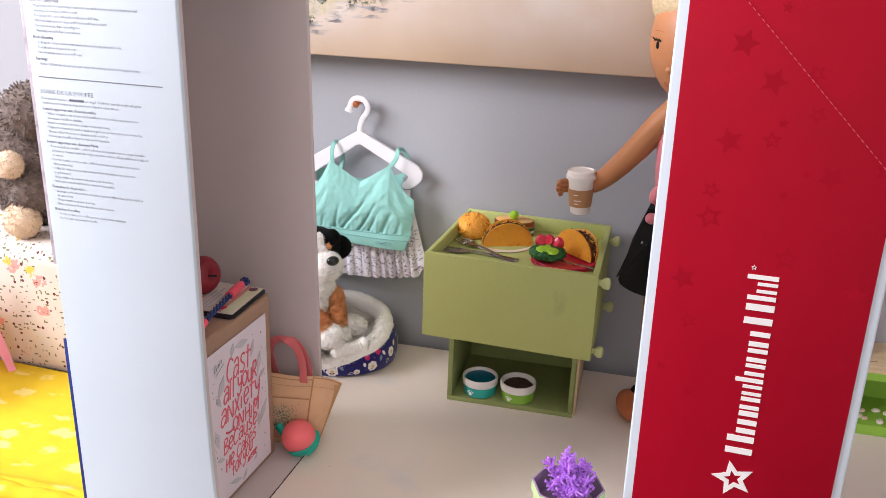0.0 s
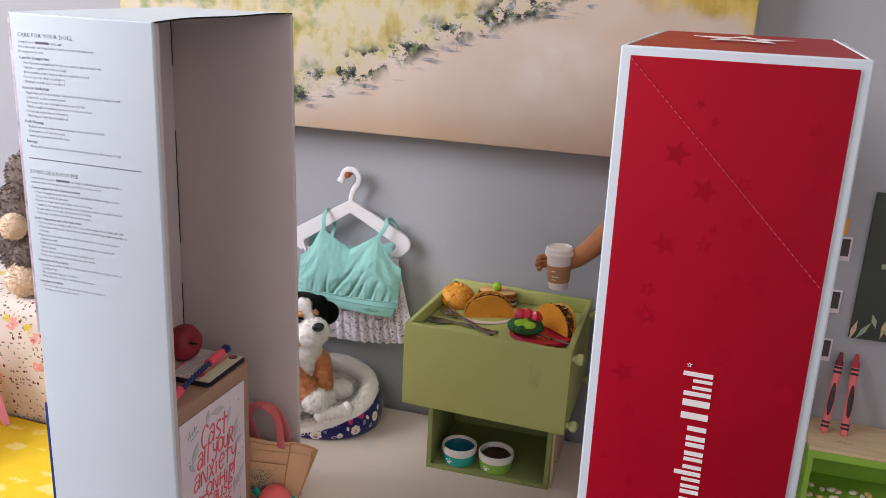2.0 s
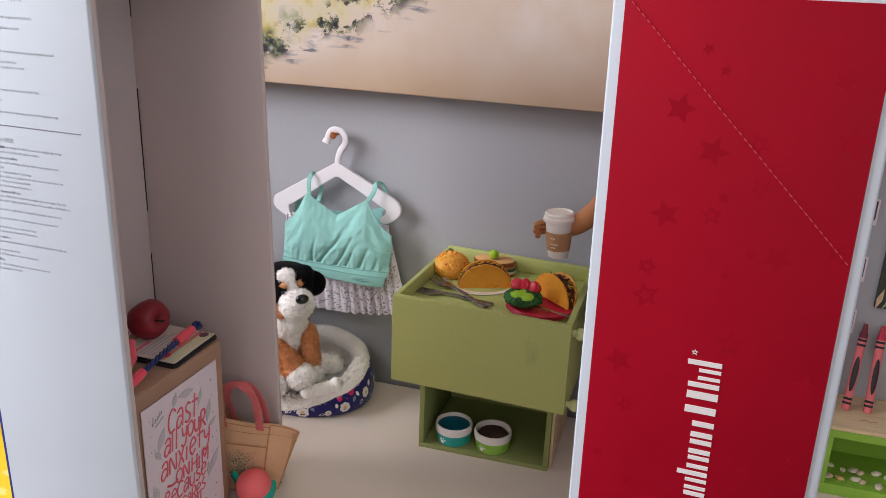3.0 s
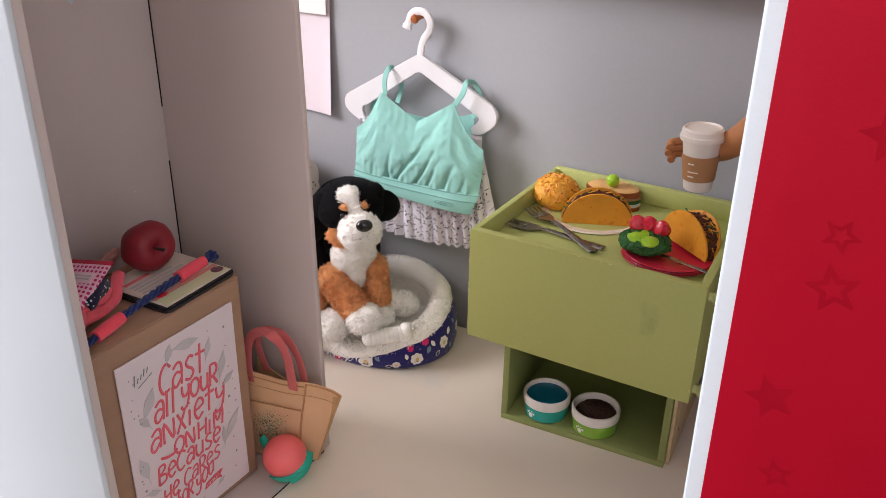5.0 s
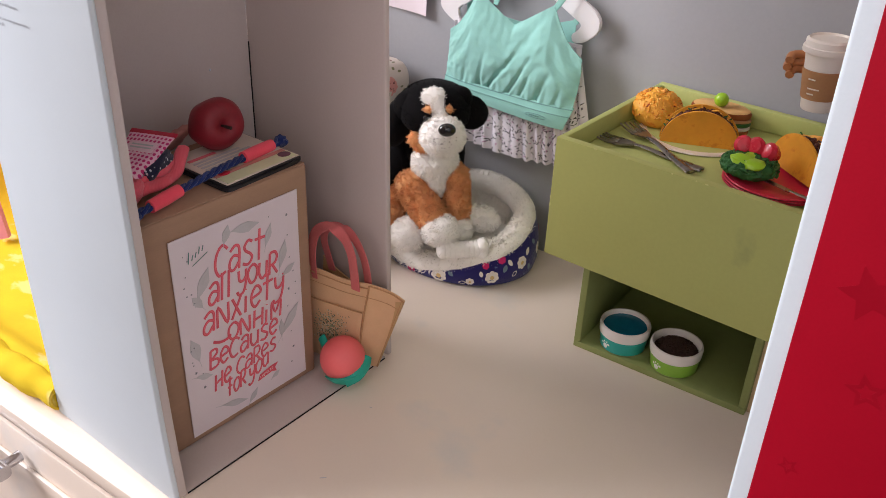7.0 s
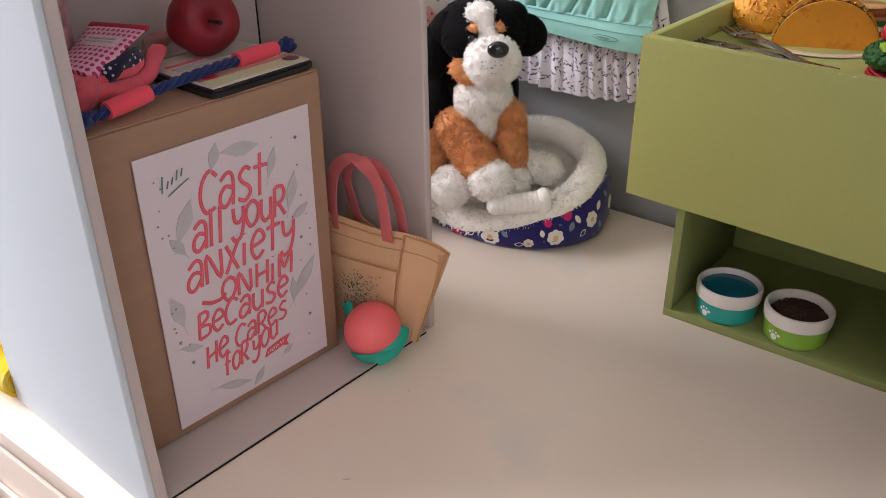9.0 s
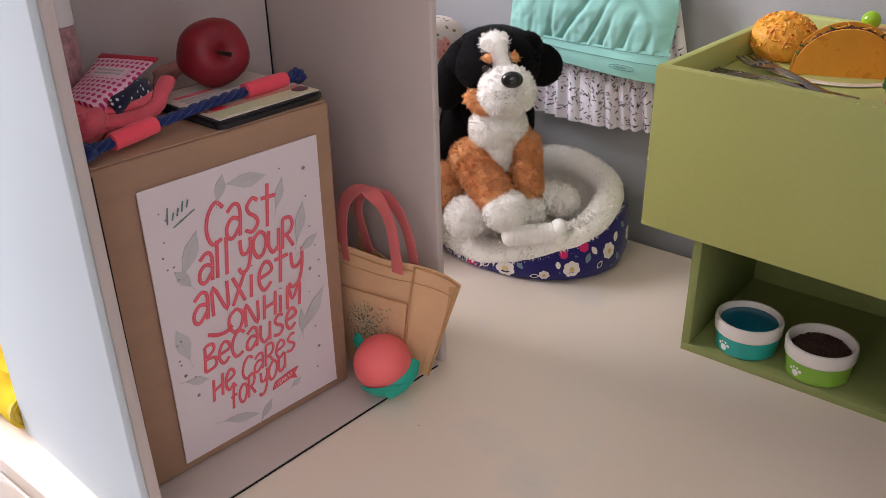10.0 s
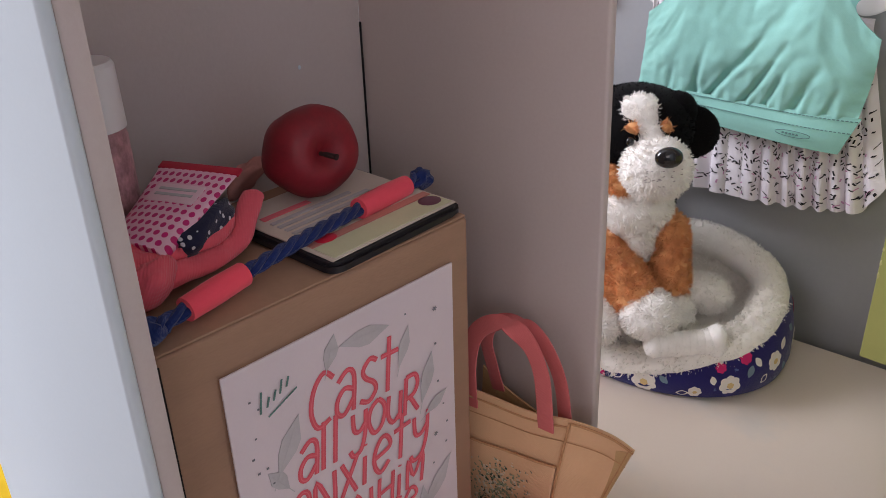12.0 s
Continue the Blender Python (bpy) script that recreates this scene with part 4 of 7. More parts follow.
for k, (w, h) in enumerate(zip(widths, tall)):
    h, w, x1 = 0.0134 * h, w * unit, 0.0785 - 0.0012 * k / 11
    stems = ((0.0, 0.22), (0.36, 0.58), (0.72, 0.94)) if k == 1 else ((0.0, 0.30), (0.58, 0.88)) if w > 0.6 * unit else ((0.10, 0.70),)
    for s in stems:
        part("emblem_bar", block((x1 - h, -0.0005, z + w * s[0]), (x1, 0.0001, z + w * s[1] - 0.0003), 0.0001, 1), WHITE_INK, rb, "white emblem bar")
    z += w + (0.3 * unit if k == 7 else 0)
part("emblem_ring", star_ring(bmesh.new(), 0.0622, 0.3185, 0.0018, 0.6, -0.0005, 0.0001), WHITE_INK, rb)
bm = bmesh.new()
x0, z0, x1, z1 = 0.0068, 0.5045, 0.1300, 0.3790
for k in range(44):
    a, b = k / 44, (k + 0.55) / 44
    tube(bm, [(x0 + (x1 - x0) * t, -0.0003 - 0.0002 * (k % 2), z0 + (z1 - z0) * t) for t in (a, b)], 0.00026, 6)
part("perforation", bm, mat("pale_red_cut", lin(210, 90, 98), 0.7, 0.05, 80, 600, 0), rb, "diagonal perforated tear line")
rng = random.Random(21)
placed = []
while len(placed) < 40:
    x, z, r = rng.uniform(0.014, 0.124), rng.uniform(0.03, 0.49), rng.choice((0.0035, 0.0060, 0.0085))
    if any(math.hypot(x - a, z - b) < r + c + 0.001 for a, b, c in placed):
        continue
    placed.append((x, z, r))
    bm = star_ring(bmesh.new(), x, z, r, rng.choice((0.02, 0.5)), -0.00003, 0.0001, rng.uniform(0, 72))
    part("printed_star", bm, RED_DARK, rb)
bm = bmesh.new()
star_ring(bm, 0.066, 0.100, 0.034, 0.52, -0.0002, 0.0, 90)
for w in bm.verts:
    w.co = Vector((w.co.x, w.co.z, RH + 0.0003 - w.co.y + 0.0015 * max(0.0, (w.co.z - 0.004) / (RD - 0.006)) ** 0.8))
part("top_star", bm, WHITE_INK, rb, "pale star outline printed on the top")

# ---- green chest that carries the food tray, on an open drawer ----
LB = pose(0.2572, 0.9990, 0, 0, 0, 0.3)
lb = thing("open_drawer", LB, "sage green wooden drawer standing on its side as a pet nook", "drawer")
LW, LD, LH, T = 0.1425, 0.113, 0.087, 0.0055
# all drawer boards are a darker green than the chest
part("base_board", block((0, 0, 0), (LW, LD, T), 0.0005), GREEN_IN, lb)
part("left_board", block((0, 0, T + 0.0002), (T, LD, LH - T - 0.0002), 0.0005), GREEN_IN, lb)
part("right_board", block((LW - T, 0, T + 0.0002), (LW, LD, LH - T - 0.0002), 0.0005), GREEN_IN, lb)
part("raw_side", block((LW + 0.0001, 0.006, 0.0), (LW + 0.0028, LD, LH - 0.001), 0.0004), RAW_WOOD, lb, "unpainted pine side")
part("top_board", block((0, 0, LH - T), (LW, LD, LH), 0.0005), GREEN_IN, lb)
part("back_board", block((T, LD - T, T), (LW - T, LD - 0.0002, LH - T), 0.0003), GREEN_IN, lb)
for x, z in ((LW + 0.0029, 0.02), (LW + 0.0029, 0.06)):
    part("nail_head", tube(bmesh.new(), [(x - 0.001, 0.03, z), (x + 0.0004, 0.03, z)], 0.0012, 10), STEEL, lb)

GT = pose(0.2305, 0.9805, 0.0872, 0, 0, -3.0)
gt = thing("wooden_chest", GT, "sage green painted wooden chest with knobs and a tray top", "chest")
GW, GD, GH, R = 0.1843, 0.1515, 0.096, 0.0065
bm = block((0, R + 0.0001, 0), (GW, GD, GH - 0.0165), 0.0007, 2)
part("body", bm, GREEN, gt, "green painted body with a smudge and chipped edges")
for lo, hi in (((0, 0, 0), (GW, R, GH)), ((0, GD - R, GH - 0.0163), (GW, GD, GH)), ((0, R + 0.0001, GH - 0.0163), (0.0052, GD - R - 0.0001, GH - 0.0003)), ((GW - R, R + 0.0001, GH - 0.0163), (GW, GD - R - 0.0001, GH - 0.0003))):
    part("rim_board" if lo[2] else "front_board", block(lo, hi, 0.0008, 2), GREEN if lo[2] else GREEN_FRONT, gt)
for ob in gt.children:
    for w in ob.data.vertices:
        f, g = w.co.y / GD, w.co.x / GW
        w.co.x += f * (0.0076 * (1 - g) - 0.0044 * g)
        w.co.z += 0.0055 * f if w.co.z > 0.5 * GH else 0.0
KNOB = mat("pale_knob_paint", lin(204, 208, 146), 0.5, 0.04, 40, 300, 0.04)
for y, z in ((0.0105, 0.0075), (0.0105, 0.0850), (0.1300, 0.0085), (0.1300, 0.0900)):
    bm = bmesh.new()
    lathe(bm, [(0.0, 0.0), (0.0034, 0.0), (0.0032, 0.0030), (0.0056, 0.0055), (0.0064, 0.0085), (0.0054, 0.0112), (0.0024, 0.0124), (0.0, 0.0126)], 18, pose(GW - 0.0044 * y / GD - 0.0002, y, z, 0, 90, 0))
    part("knob", bm, KNOB, gt, "round pale green wooden knob")
rng = random.Random(3)
CHIP = mat("pale_chipped_paint", lin(206, 204, 140), 0.7, 0.1, 50, 400, 0.1)
for k in range(16):
    e = rng.choice((0, 1, 2))
    x, z = ((rng.uniform(0.004, 0.178), GH - 0.0004) if e == 0 else (0.0006, rng.uniform(0.01, 0.09)) if e == 1 else (GW - 0.0008, rng.uniform(0.01, 0.09)))
    bm = blob(bmesh.new(), (x, 0.0002, z), (rng.uniform(0.0004, 0.0016) if e == 0 else 0.0006, 0.0005, 0.0005 if e == 0 else rng.uniform(0.0006, 0.002)), u=8, v=5)
    part("paint_chip", bm, CHIP, gt)

# ---- pet bowls ----
def pet_bowl(name, m, glaze, label, kibble):
    ob = thing(name, m, label, "pet bowl", "pet bowls in the nook")
    bm = bmesh.new()
    lathe(bm, [(0.0, 0.0), (0.0195, 0.0), (0.0205, 0.001), (0.0216, 0.0135)], 40)
    part("base", bm, glaze, ob, "coloured glazed band")
    bm = bmesh.new()
    lathe(bm, [(0.0216, 0.0136), (0.0224, 0.0145), (0.0228, 0.0215), (0.0222, 0.0235), (0.0208, 0.0238), (0.0198, 0.0225), (0.0190, 0.012), (0.0, 0.012)], 40)
    part("rim", bm, BOWL_WHITE, ob, "white glazed rim")
    bm = bmesh.new()
    if kibble:
        rng_ = random.Random(4)
        lathe(bm, [(0.0192, 0.0165), (0.012, 0.0190), (0.0, 0.0200)], 30)
        for _ in range(330):
            a, r = rng_.uniform(0, 6.283), 0.0182 * math.sqrt(rng_.random())
            blob(bm, (r * math.cos(a), r * math.sin(a), 0.0200 - 0.0026 * (r / 0.0185) ** 2), (0.0011, 0.0011, 0.0009), u=6, v=4)
        part("kibble", bm, KIBBLE, ob, "dark brown kibble filling")
    else:
        lathe(bm, [(0.0194, 0.0196), (0.012, 0.0193), (0.0, 0.0192)], 40)
        part("water", bm, WATER_BLUE, ob, "glossy blue resin water")
    bm = bmesh.new()
    for dx, dz, r in ((0, 0, 0.0025), (-0.0036, 0.0022, 0.0013), (-0.0014, 0.0042, 0.0013), (0.0014, 0.0042, 0.0013), (0.0036, 0.0022, 0.0013)):
        a = -1.75 + dx / 0.0212
        blob(bm, (0.0209 * math.cos(a), 0.0209 * math.sin(a), 0.0052 + dz), (r, 0.0004, r), (0, 0, math.degrees(a) + 90), 10, 6)
    part("paw_print", bm, WHITE_INK, ob, "white paw print")
    return ob


pet_bowl("pet_bowl", pose(0.2912, 1.0190, 0.0058, 0, 0, -14) @ Matrix.Scale(0.9, 4), TEAL, "white and teal toy pet bowl with blue water", False)
pet_bowl("pet_bowl", pose(0.3352, 1.0185, 0.0058, 0, 0, -14) @ Matrix.Scale(0.9, 4), LIME, "white and lime green toy pet bowl full of kibble", True)

# ---- food on the tray ----
ZT = 0.1670


def plate(name, x, y, z, r, material, label):
    bm = bmesh.new()
    lathe(bm, [(0.0, 0.0), (0.62 * r, 0.0), (0.95 * r, 0.0022), (r, 0.0032), (0.985 * r, 0.0040), (0.9 * r, 0.0034), (0.66 * r, 0.0016), (0.0, 0.0016)], 48)
    ob = part(name, bm, material)
    ob.matrix_world = pose(x, y, z)
    return tagged(ob, label, "plate", "play plates")


plate("plate", 0.2965, 1.0850, ZT, 0.0432, PLATE_W, "round cream play plate with bun, taco and sandwich")
for k in range(3):
    plate("plate", 0.3725 + 0.0006 * k, 1.0365 - 0.0005 * k, ZT + 0.0021 * k, 0.0355, PLATE_R, "round raspberry red play plate in a small stack")

bun = thing("cheese_bun", pose(0.2620, 1.0870, ZT + 0.003) @ Matrix.Diagonal((1.04, 1.04, 1.2, 1)), "round cheese bun covered in melted orange cheese shreds", "play food", "play food")
bm = bmesh.new()
blob(bm, (0, 0, 0.0095), (0.0190, 0.0182, 0.0128), u=40, v=24, lump=0.05)
for w in bm.verts:
    w.co += w.co.normalized() * 0.0010 * noise.noise(w.co * 260)
    w.co.z = max(w.co.z, 0.0)
part("crust", bm, BUN, bun)
rng = random.Random(12)
bm = bmesh.new()
for k in range(420):
    a, e = rng.uniform(0, 6.283), math.asin(rng.uniform(-0.25, 1.0))
    d = Vector((math.cos(e) * math.cos(a), math.cos(e) * math.sin(a), math.sin(e)))
    p = Vector((d.x * 0.0191, d.y * 0.0183, 0.0095 + d.z * 0.0129))
    t = d.cross(Vector((rng.gauss(0, 1), rng.gauss(0, 1), rng.gauss(0, 1)))).normalized()
    L = rng.uniform(0.0006, 0.0017)
    n0 = len(bm.faces)
    tube(bm, [p - t * L, p + d * 0.0003, p + t * L], [0.0004, 0.0006, 0.0004], 4)
    mark(bm, n0, 0 if rng.random() < 0.55 else 1 if rng.random() < 0.82 else 2)
tagged(part("cheese_shred", bm, [mat("orange_cheese", lin(242, 160, 50), 0.5, 0.12, 200, 600, 0.1), mat("pale_cheese", lin(249, 186, 80), 0.5, 0.1, 200, 600, 0.1), mat("toasted_cheese", lin(176, 70, 24), 0.55, 0.1, 200, 600, 0.1)], bun), "melted orange cheese shreds", kind="stuff")


def taco(m, label, gap):
    ob = thing("taco", m, label, "play food", "play food")
    L, H = 0.0285, 0.0278
    for side in (-1, 1):
        bm = bmesh.new()

        def shell(u, v, side=side):
            a = math.pi * u
            z = H * v * math.sin(a)
            return (L * v * math.cos(a) * (1.0 if side < 0 else 1.03), side * (0.0035 + gap * (z / H) ** 1.2), z * (1.0 if side < 0 else 1.06))
        sheet(bm, shell, 40, 10, 0.0015)
        part("shell_half", bm, TACO, ob)
    bm = bmesh.new()
    rng_ = random.Random(2)
    for k in range(260):
        a = rng_.uniform(0.06, 3.08)
        w_ = 0.0025 + gap * math.sin(a) ** 1.2
        blob(bm, (L * 0.95 * math.cos(a), rng_.uniform(-w_ * 0.8, w_), H * rng_.uniform(0.90, 0.97) * math.sin(a)), (rng_.uniform(0.0010, 0.0020), 0.0011, 0.0012), (rng_.uniform(0, 90), 0, rng_.uniform(0, 90)), 6, 4)
    tagged(part("meat", bm, MEAT, ob), "dark crumbled filling along the open edge", kind="stuff")
    bm = bmesh.new()
    for k in range(13):
        a = rng_.uniform(0.1, 3.0)
        w_ = gap * math.sin(a) ** 1.2
        c = Vector((L * 0.98 * math.cos(a), rng_.uniform(-w_ * 0.5, w_), H * 1.0 * math.sin(a)))
        d = Vector((rng_.uniform(-1, 1), rng_.uniform(-1, 1), rng_.uniform(-0.3, 0.6))).normalized() * 0.0028
        n0 = len(bm.faces)
        tube(bm, [c - d, c + d], 0.00055, 5)
        mark(bm, n0, 0 if k % 3 else 1)
    part("cheese_shred", bm, [BUN, GREEN_LEAF], ob, "thin cheese and lettuce shreds")
    return ob


taco(pose(0.3050, 1.0690, ZT + 0.0030, 2, 0, 19.5), "yellow folded play taco standing on the cream plate", 0.0014)
taco(pose(0.3830, 1.0490, ZT + 0.0070, -16, 0, -40), "yellow folded play taco leaning on the red plates", 0.0062)

sw = thing("sandwich", pose(0.3060, 1.1065, ZT + 0.0030, 0, 0, 2), "stacked oval toast sandwich with green and white filling", "play food", "play food")
for k, (z, h, mt, nm) in enumerate(((0.0, 0.0045, CRUST, "bottom_toast"), (0.0046, 0.003, BOWL_WHITE, "cream_layer"), (0.0077, 0.003, GREEN_LEAF, "lettuce_layer"), (0.0108, 0.0025, CUP_K, "meat_layer"), (0.0134, 0.0050, CRUST, "top_toast"))):
    g = 1.0 if mt is CRUST else 1.03
    bm = bmesh.new()
    lathe(bm, [(0.0, z), (0.0225 * g, z), (0.0235 * g, z + 0.3 * h), (0.0235 * g, z + 0.7 * h), (0.0225 * g, z + h), (0.0, z + h)], 36, squash=0.62)
    for w in bm.verts:
        w.co.y *= 1.0 + 0.10 * math.cos(w.co.x / 0.0235 * 5) - 0.08
    part(nm, bm, mt, sw)
bm = bmesh.new()
lathe(bm, [(0.0222, 0.0185), (0.0205, 0.0194), (0.0, 0.0197)], 36, squash=0.62)
part("toast_face", bm, BREAD, sw, "pale toasted bread face")
bm = bmesh.new()
blob(bm, (0, 0, 0.0052), (0.0055, 0.0055, 0.0055), u=24, v=14)
lime = part("lime_ball", bm, LIME_FOOD)
lime.matrix_world = pose(0.3055, 1.1040, ZT + 0.0226)
tagged(lime, "small glossy lime green ball on the sandwich", "play food", "play food")

sal = thing("salad", pose(0.3560, 1.0265, ZT + 0.0078) @ Matrix.Diagonal((1.04, 1.04, 1.12, 1)), "green salad heap with strawberries on the red plates", "play food", "play food")
bm = bmesh.new()
blob(bm, (0, 0, 0.006), (0.0185, 0.0165, 0.0075), u=48, v=24)
for w in bm.verts:
    w.co += w.co.normalized() * 0.0026 * noise.noise(w.co * 330)
    w.co.z = max(w.co.z, 0.0)
rng = random.Random(14)
for k in range(170):
    a, e = rng.uniform(0, 6.283), rng.uniform(-0.2, 1.1)
    d = Vector((math.cos(e) * math.cos(a), math.cos(e) * math.sin(a), math.sin(e)))
    blob(bm, (d.x * 0.0185, d.y * 0.0165, max(0.0015, 0.006 + d.z * 0.0072)), (0.0022, 0.0008, 0.0016), (rng.uniform(-50, 50), rng.uniform(-50, 50), math.degrees(a) + 90), 7, 4, 0.5, k)
part("lettuce", bm, GREEN_LEAF, sal)
for x, y, a in ((-0.004, -0.009, 10), (0.006, -0.0125, 40), (0.001, -0.004, 70)):
    bm = bmesh.new()
    blob(bm, (x, y, 0.0122), (0.0072, 0.0052, 0.0022), (18, 0, a), 14, 8, 0.3, a)
    part("avocado", bm, LIME_FOOD, sal)
for x, y, z, a in ((-0.009, 0.0075, 0.0148, 20), (0.000, 0.0090, 0.0152, -10), (0.0100, 0.0080, 0.0142, -30)):
    bm = bmesh.new()
    lathe(bm, [(0.0, -0.0072), (0.0034, -0.0056), (0.0060, 0.0), (0.0062, 0.0030), (0.0042, 0.0058), (0.0, 0.0066)], 16, pose(x, y, z, 65, 0, a))
    part("strawberry", bm, BERRY, sal)


def fork(m):
    """A three-tined play fork, tines towards -x."""
    bm = bmesh.new()
    k = 0.001
    for y in (-0.0042, -0.0014, 0.0014, 0.0042):
        tube(bm, smooth_path([(0.0, y, 0.0014), (0.008, y, 0.0006), (0.0155, y * 0.95, 0.0012)], 4), [0.0006] * 4 + [0.0008] * 5, 6)
    sheet(bm, lambda u, v: (0.015 + 0.012 * u, (v - 0.5) * (0.0104 - 0.0074 * u ** 1.4), 0.0012 + 0.0016 * u), 8, 6, 0.0009)
    tube(bm, smooth_path([(0.0255, 0, 0.0024), (0.036, 0, 0.0028), (0.055, 0, 0.0016), (0.076, 0, 0.0010)], 5), [0.0013 + 0.0016 * (i / 15) ** 1.2 for i in range(16)], 8, flat=0.4)
    ob = part("fork", bm, STEEL)
    ob.matrix_world = m @ Matrix.Diagonal((1.13, 1.45, 1.2, 1))
    return tagged(ob, "small stainless steel fork lying crossed on the tray", "fork", "cutlery")


fork(pose(0.2396, 1.0345, ZT + 0.0020, 0, 0.4, -6.5))
fork(pose(0.2496, 1.0612, ZT + 0.0058, 0, 2.2, -34))
bm = bmesh.new()
sheet(bm, lambda u, v: (0.03 * u, (v - 0.5) * (0.0045 - 0.003 * (1 - u) ** 3), 0.0012 + 0.0003 * math.sin(3 * u)), 8, 4, 0.0007)
tube(bm, smooth_path([(0.029, 0, 0.0012), (0.04, 0, 0.0014), (0.058, 0, 0.0010)], 5), [0.0012 + 0.0011 * i / 10 for i in range(11)], 8, flat=0.4)
knife = part("knife", bm, STEEL)
knife.matrix_world = pose(0.3590, 1.0225, ZT + 0.0096, 0, 3, -13)
tagged(knife, "small stainless steel knife resting on the red plates", "knife", "cutlery")

# ---- hanger with the outfit ----
def rounded(pts, times=2):
    """Cuts the corners of a closed outline."""
    for _ in range(times):
        cut = [min(0.22, 0.0022 / max(1e-6, math.dist(p, q))) for p, q in zip(pts, pts[1:] + pts[:1])]
        pts = [(p[0] + (q[0] - p[0]) * f, p[1] + (q[1] - p[1]) * f) for p, q, c in zip(pts, pts[1:] + pts[:1], cut) for f in (c, 1 - c)]
    return pts


hg = thing("clothes_hanger", pose(0, 1.1205, 0), "white plastic doll hanger hooked on a wall pin", "hanger")
bm = bmesh.new()
hook = smooth_path([(0.0965, 0, 0.2965), (0.0985, 0, 0.3020), (0.1015, 0, 0.3095), (0.1075, 0, 0.3130), (0.1160, 0, 0.3115), (0.1205, 0, 0.3045), (0.1195, 0, 0.2965), (0.1145, 0, 0.2890), (0.1115, 0, 0.2800), (0.1105, 0, 0.2700)], 5)
tube(bm, hook, [0.0036 + (0.0012 if i < 4 else 0) for i in range(len(hook))], 10, (0, 1, 0), 0.55, power=0.8)
part("hook", bm, PLASTIC_W, hg)
bm = bmesh.new()
outline(bm, rounded([(0.1105, 0.2755), (0.1060, 0.2730), (0.0300, 0.2265), (0.0275, 0.2200), (0.0285, 0.2130), (0.0345, 0.2085), (0.0460, 0.2010), (0.0520, 0.2030), (0.0490, 0.2100), (0.0480, 0.2160), (0.0560, 0.2210),
             (0.1105, 0.2590), (0.1650, 0.2290), (0.1730, 0.2240), (0.1700, 0.2185), (0.1640, 0.2140), (0.1660, 0.2075), (0.1750, 0.2085), (0.1830, 0.2140), (0.1895, 0.2205), (0.1905, 0.2300), (0.1850, 0.2375), (0.1150, 0.2735)]), -0.0022, 0.0022, 0.0007)
part("shoulder_bar", bm, PLASTIC_W, hg)
bm = bmesh.new()
tube(bm, [(0.1075, -0.004, 0.3068), (0.1075, 0.0145, 0.3068)], 0.0022, 12)
lathe(bm, [(0, 0.003), (0.0030, 0.0025), (0.0042, 0.0), (0.0030, -0.0012), (0, -0.0015)], 16, pose(0.1075, -0.005, 0.3068, 90, 0, 0))
pin = part("wall_pin", bm, PIN)
pin.matrix_world = pose(0, 1.1205, 0)
tagged(pin, "round copper coloured push pin in the grey wall", "pin")

tp = thing("crop_top", pose(0, 1.1105, 0), "mint green strappy doll crop top hanging on the hanger", "top")


def top_front(u, v):
    """u across, v from hem seam (0) up to the neckline (1)."""
    left = 0.0455 + 0.004 * v
    right = 0.1795 + 0.0045 * math.sin(min(1, v * 1.3) * 1.5)
    x = left + (right - left) * u
    hem = 0.1548 - 0.0005 * u
    s = abs(u - 0.5) * 2
    neck = 0.2165 + 0.0225 * min(1, s / 0.53) ** 1.05 if s < 0.56 else 0.2390 - (s - 0.56) / 0.44 * 0.0395 - 0.0060 * math.sin((s - 0.56) / 0.44 * 3.14)
    z = hem + (neck - hem) * v
    base = 0.0046 + 0.0060 * (1 - (2 * u - 1) ** 4) * (1 - 0.4 * v)
    belly = 0.0060 * math.sin(math.pi * min(1, v)) * (1 - (2 * u - 1) ** 4)
    crease = 0.0
    for at, slope, wide, deep, run in ((0.17, 0.06, 0.022, 0.0012, 0.35), (0.29, 0.10, 0.022, 0.0020, 0.50), (0.36, 0.34, 0.022, 0.0030, 0.62), (0.52, 0.30, 0.022, 0.0028, 0.52), (0.62, 0.22, 0.018, 0.0020, 0.36),
                                       (0.74, 0.22, 0.020, 0.0022, 0.42), (0.87, 0.12, 0.016, 0.0014, 0.30), (0.30, 0.45, 0.05, 0.0014, 1.2)):
        crease += 1.4 * deep * math.exp(-((u - at - slope * v) / (0.75 * wide)) ** 2) * max(0.0, 1 - v / run) ** 0.7
    gather = 0.0004 * (1 - v) ** 5 * (math.sin(u * 83) + 0.6 * math.sin(u * 137 + 1))
    fold = 0.0010 * math.sin(7 * u + 4 * v) * v + 0.0014 * noise.noise(Vector((u * 9, v * 5, 3))) + 0.0006 * noise.noise(Vector((u * 26, v * 14, 8)))
    return (x, -base - belly + crease - gather + fold, z)


bm = bmesh.new()
sheet(bm, top_front, 130, 40, 0.0010)
part("front", bm, MINT, tp)
bm = bmesh.new()


def band(u, v):
    x = 0.0440 + 0.0015 * v + (0.1725 + 0.0075 * v - 0.044) * u
    return (x, -0.0042 - 0.006 * (1 - (2 * u - 1) ** 4) - 0.0012 * math.sin(math.pi * v), 0.1425 - 0.0095 * u + (0.0140 + 0.0085 * u) * v)


sheet(bm, band, 40, 6, 0.0012)
part("waistband", bm, MINT, tp)
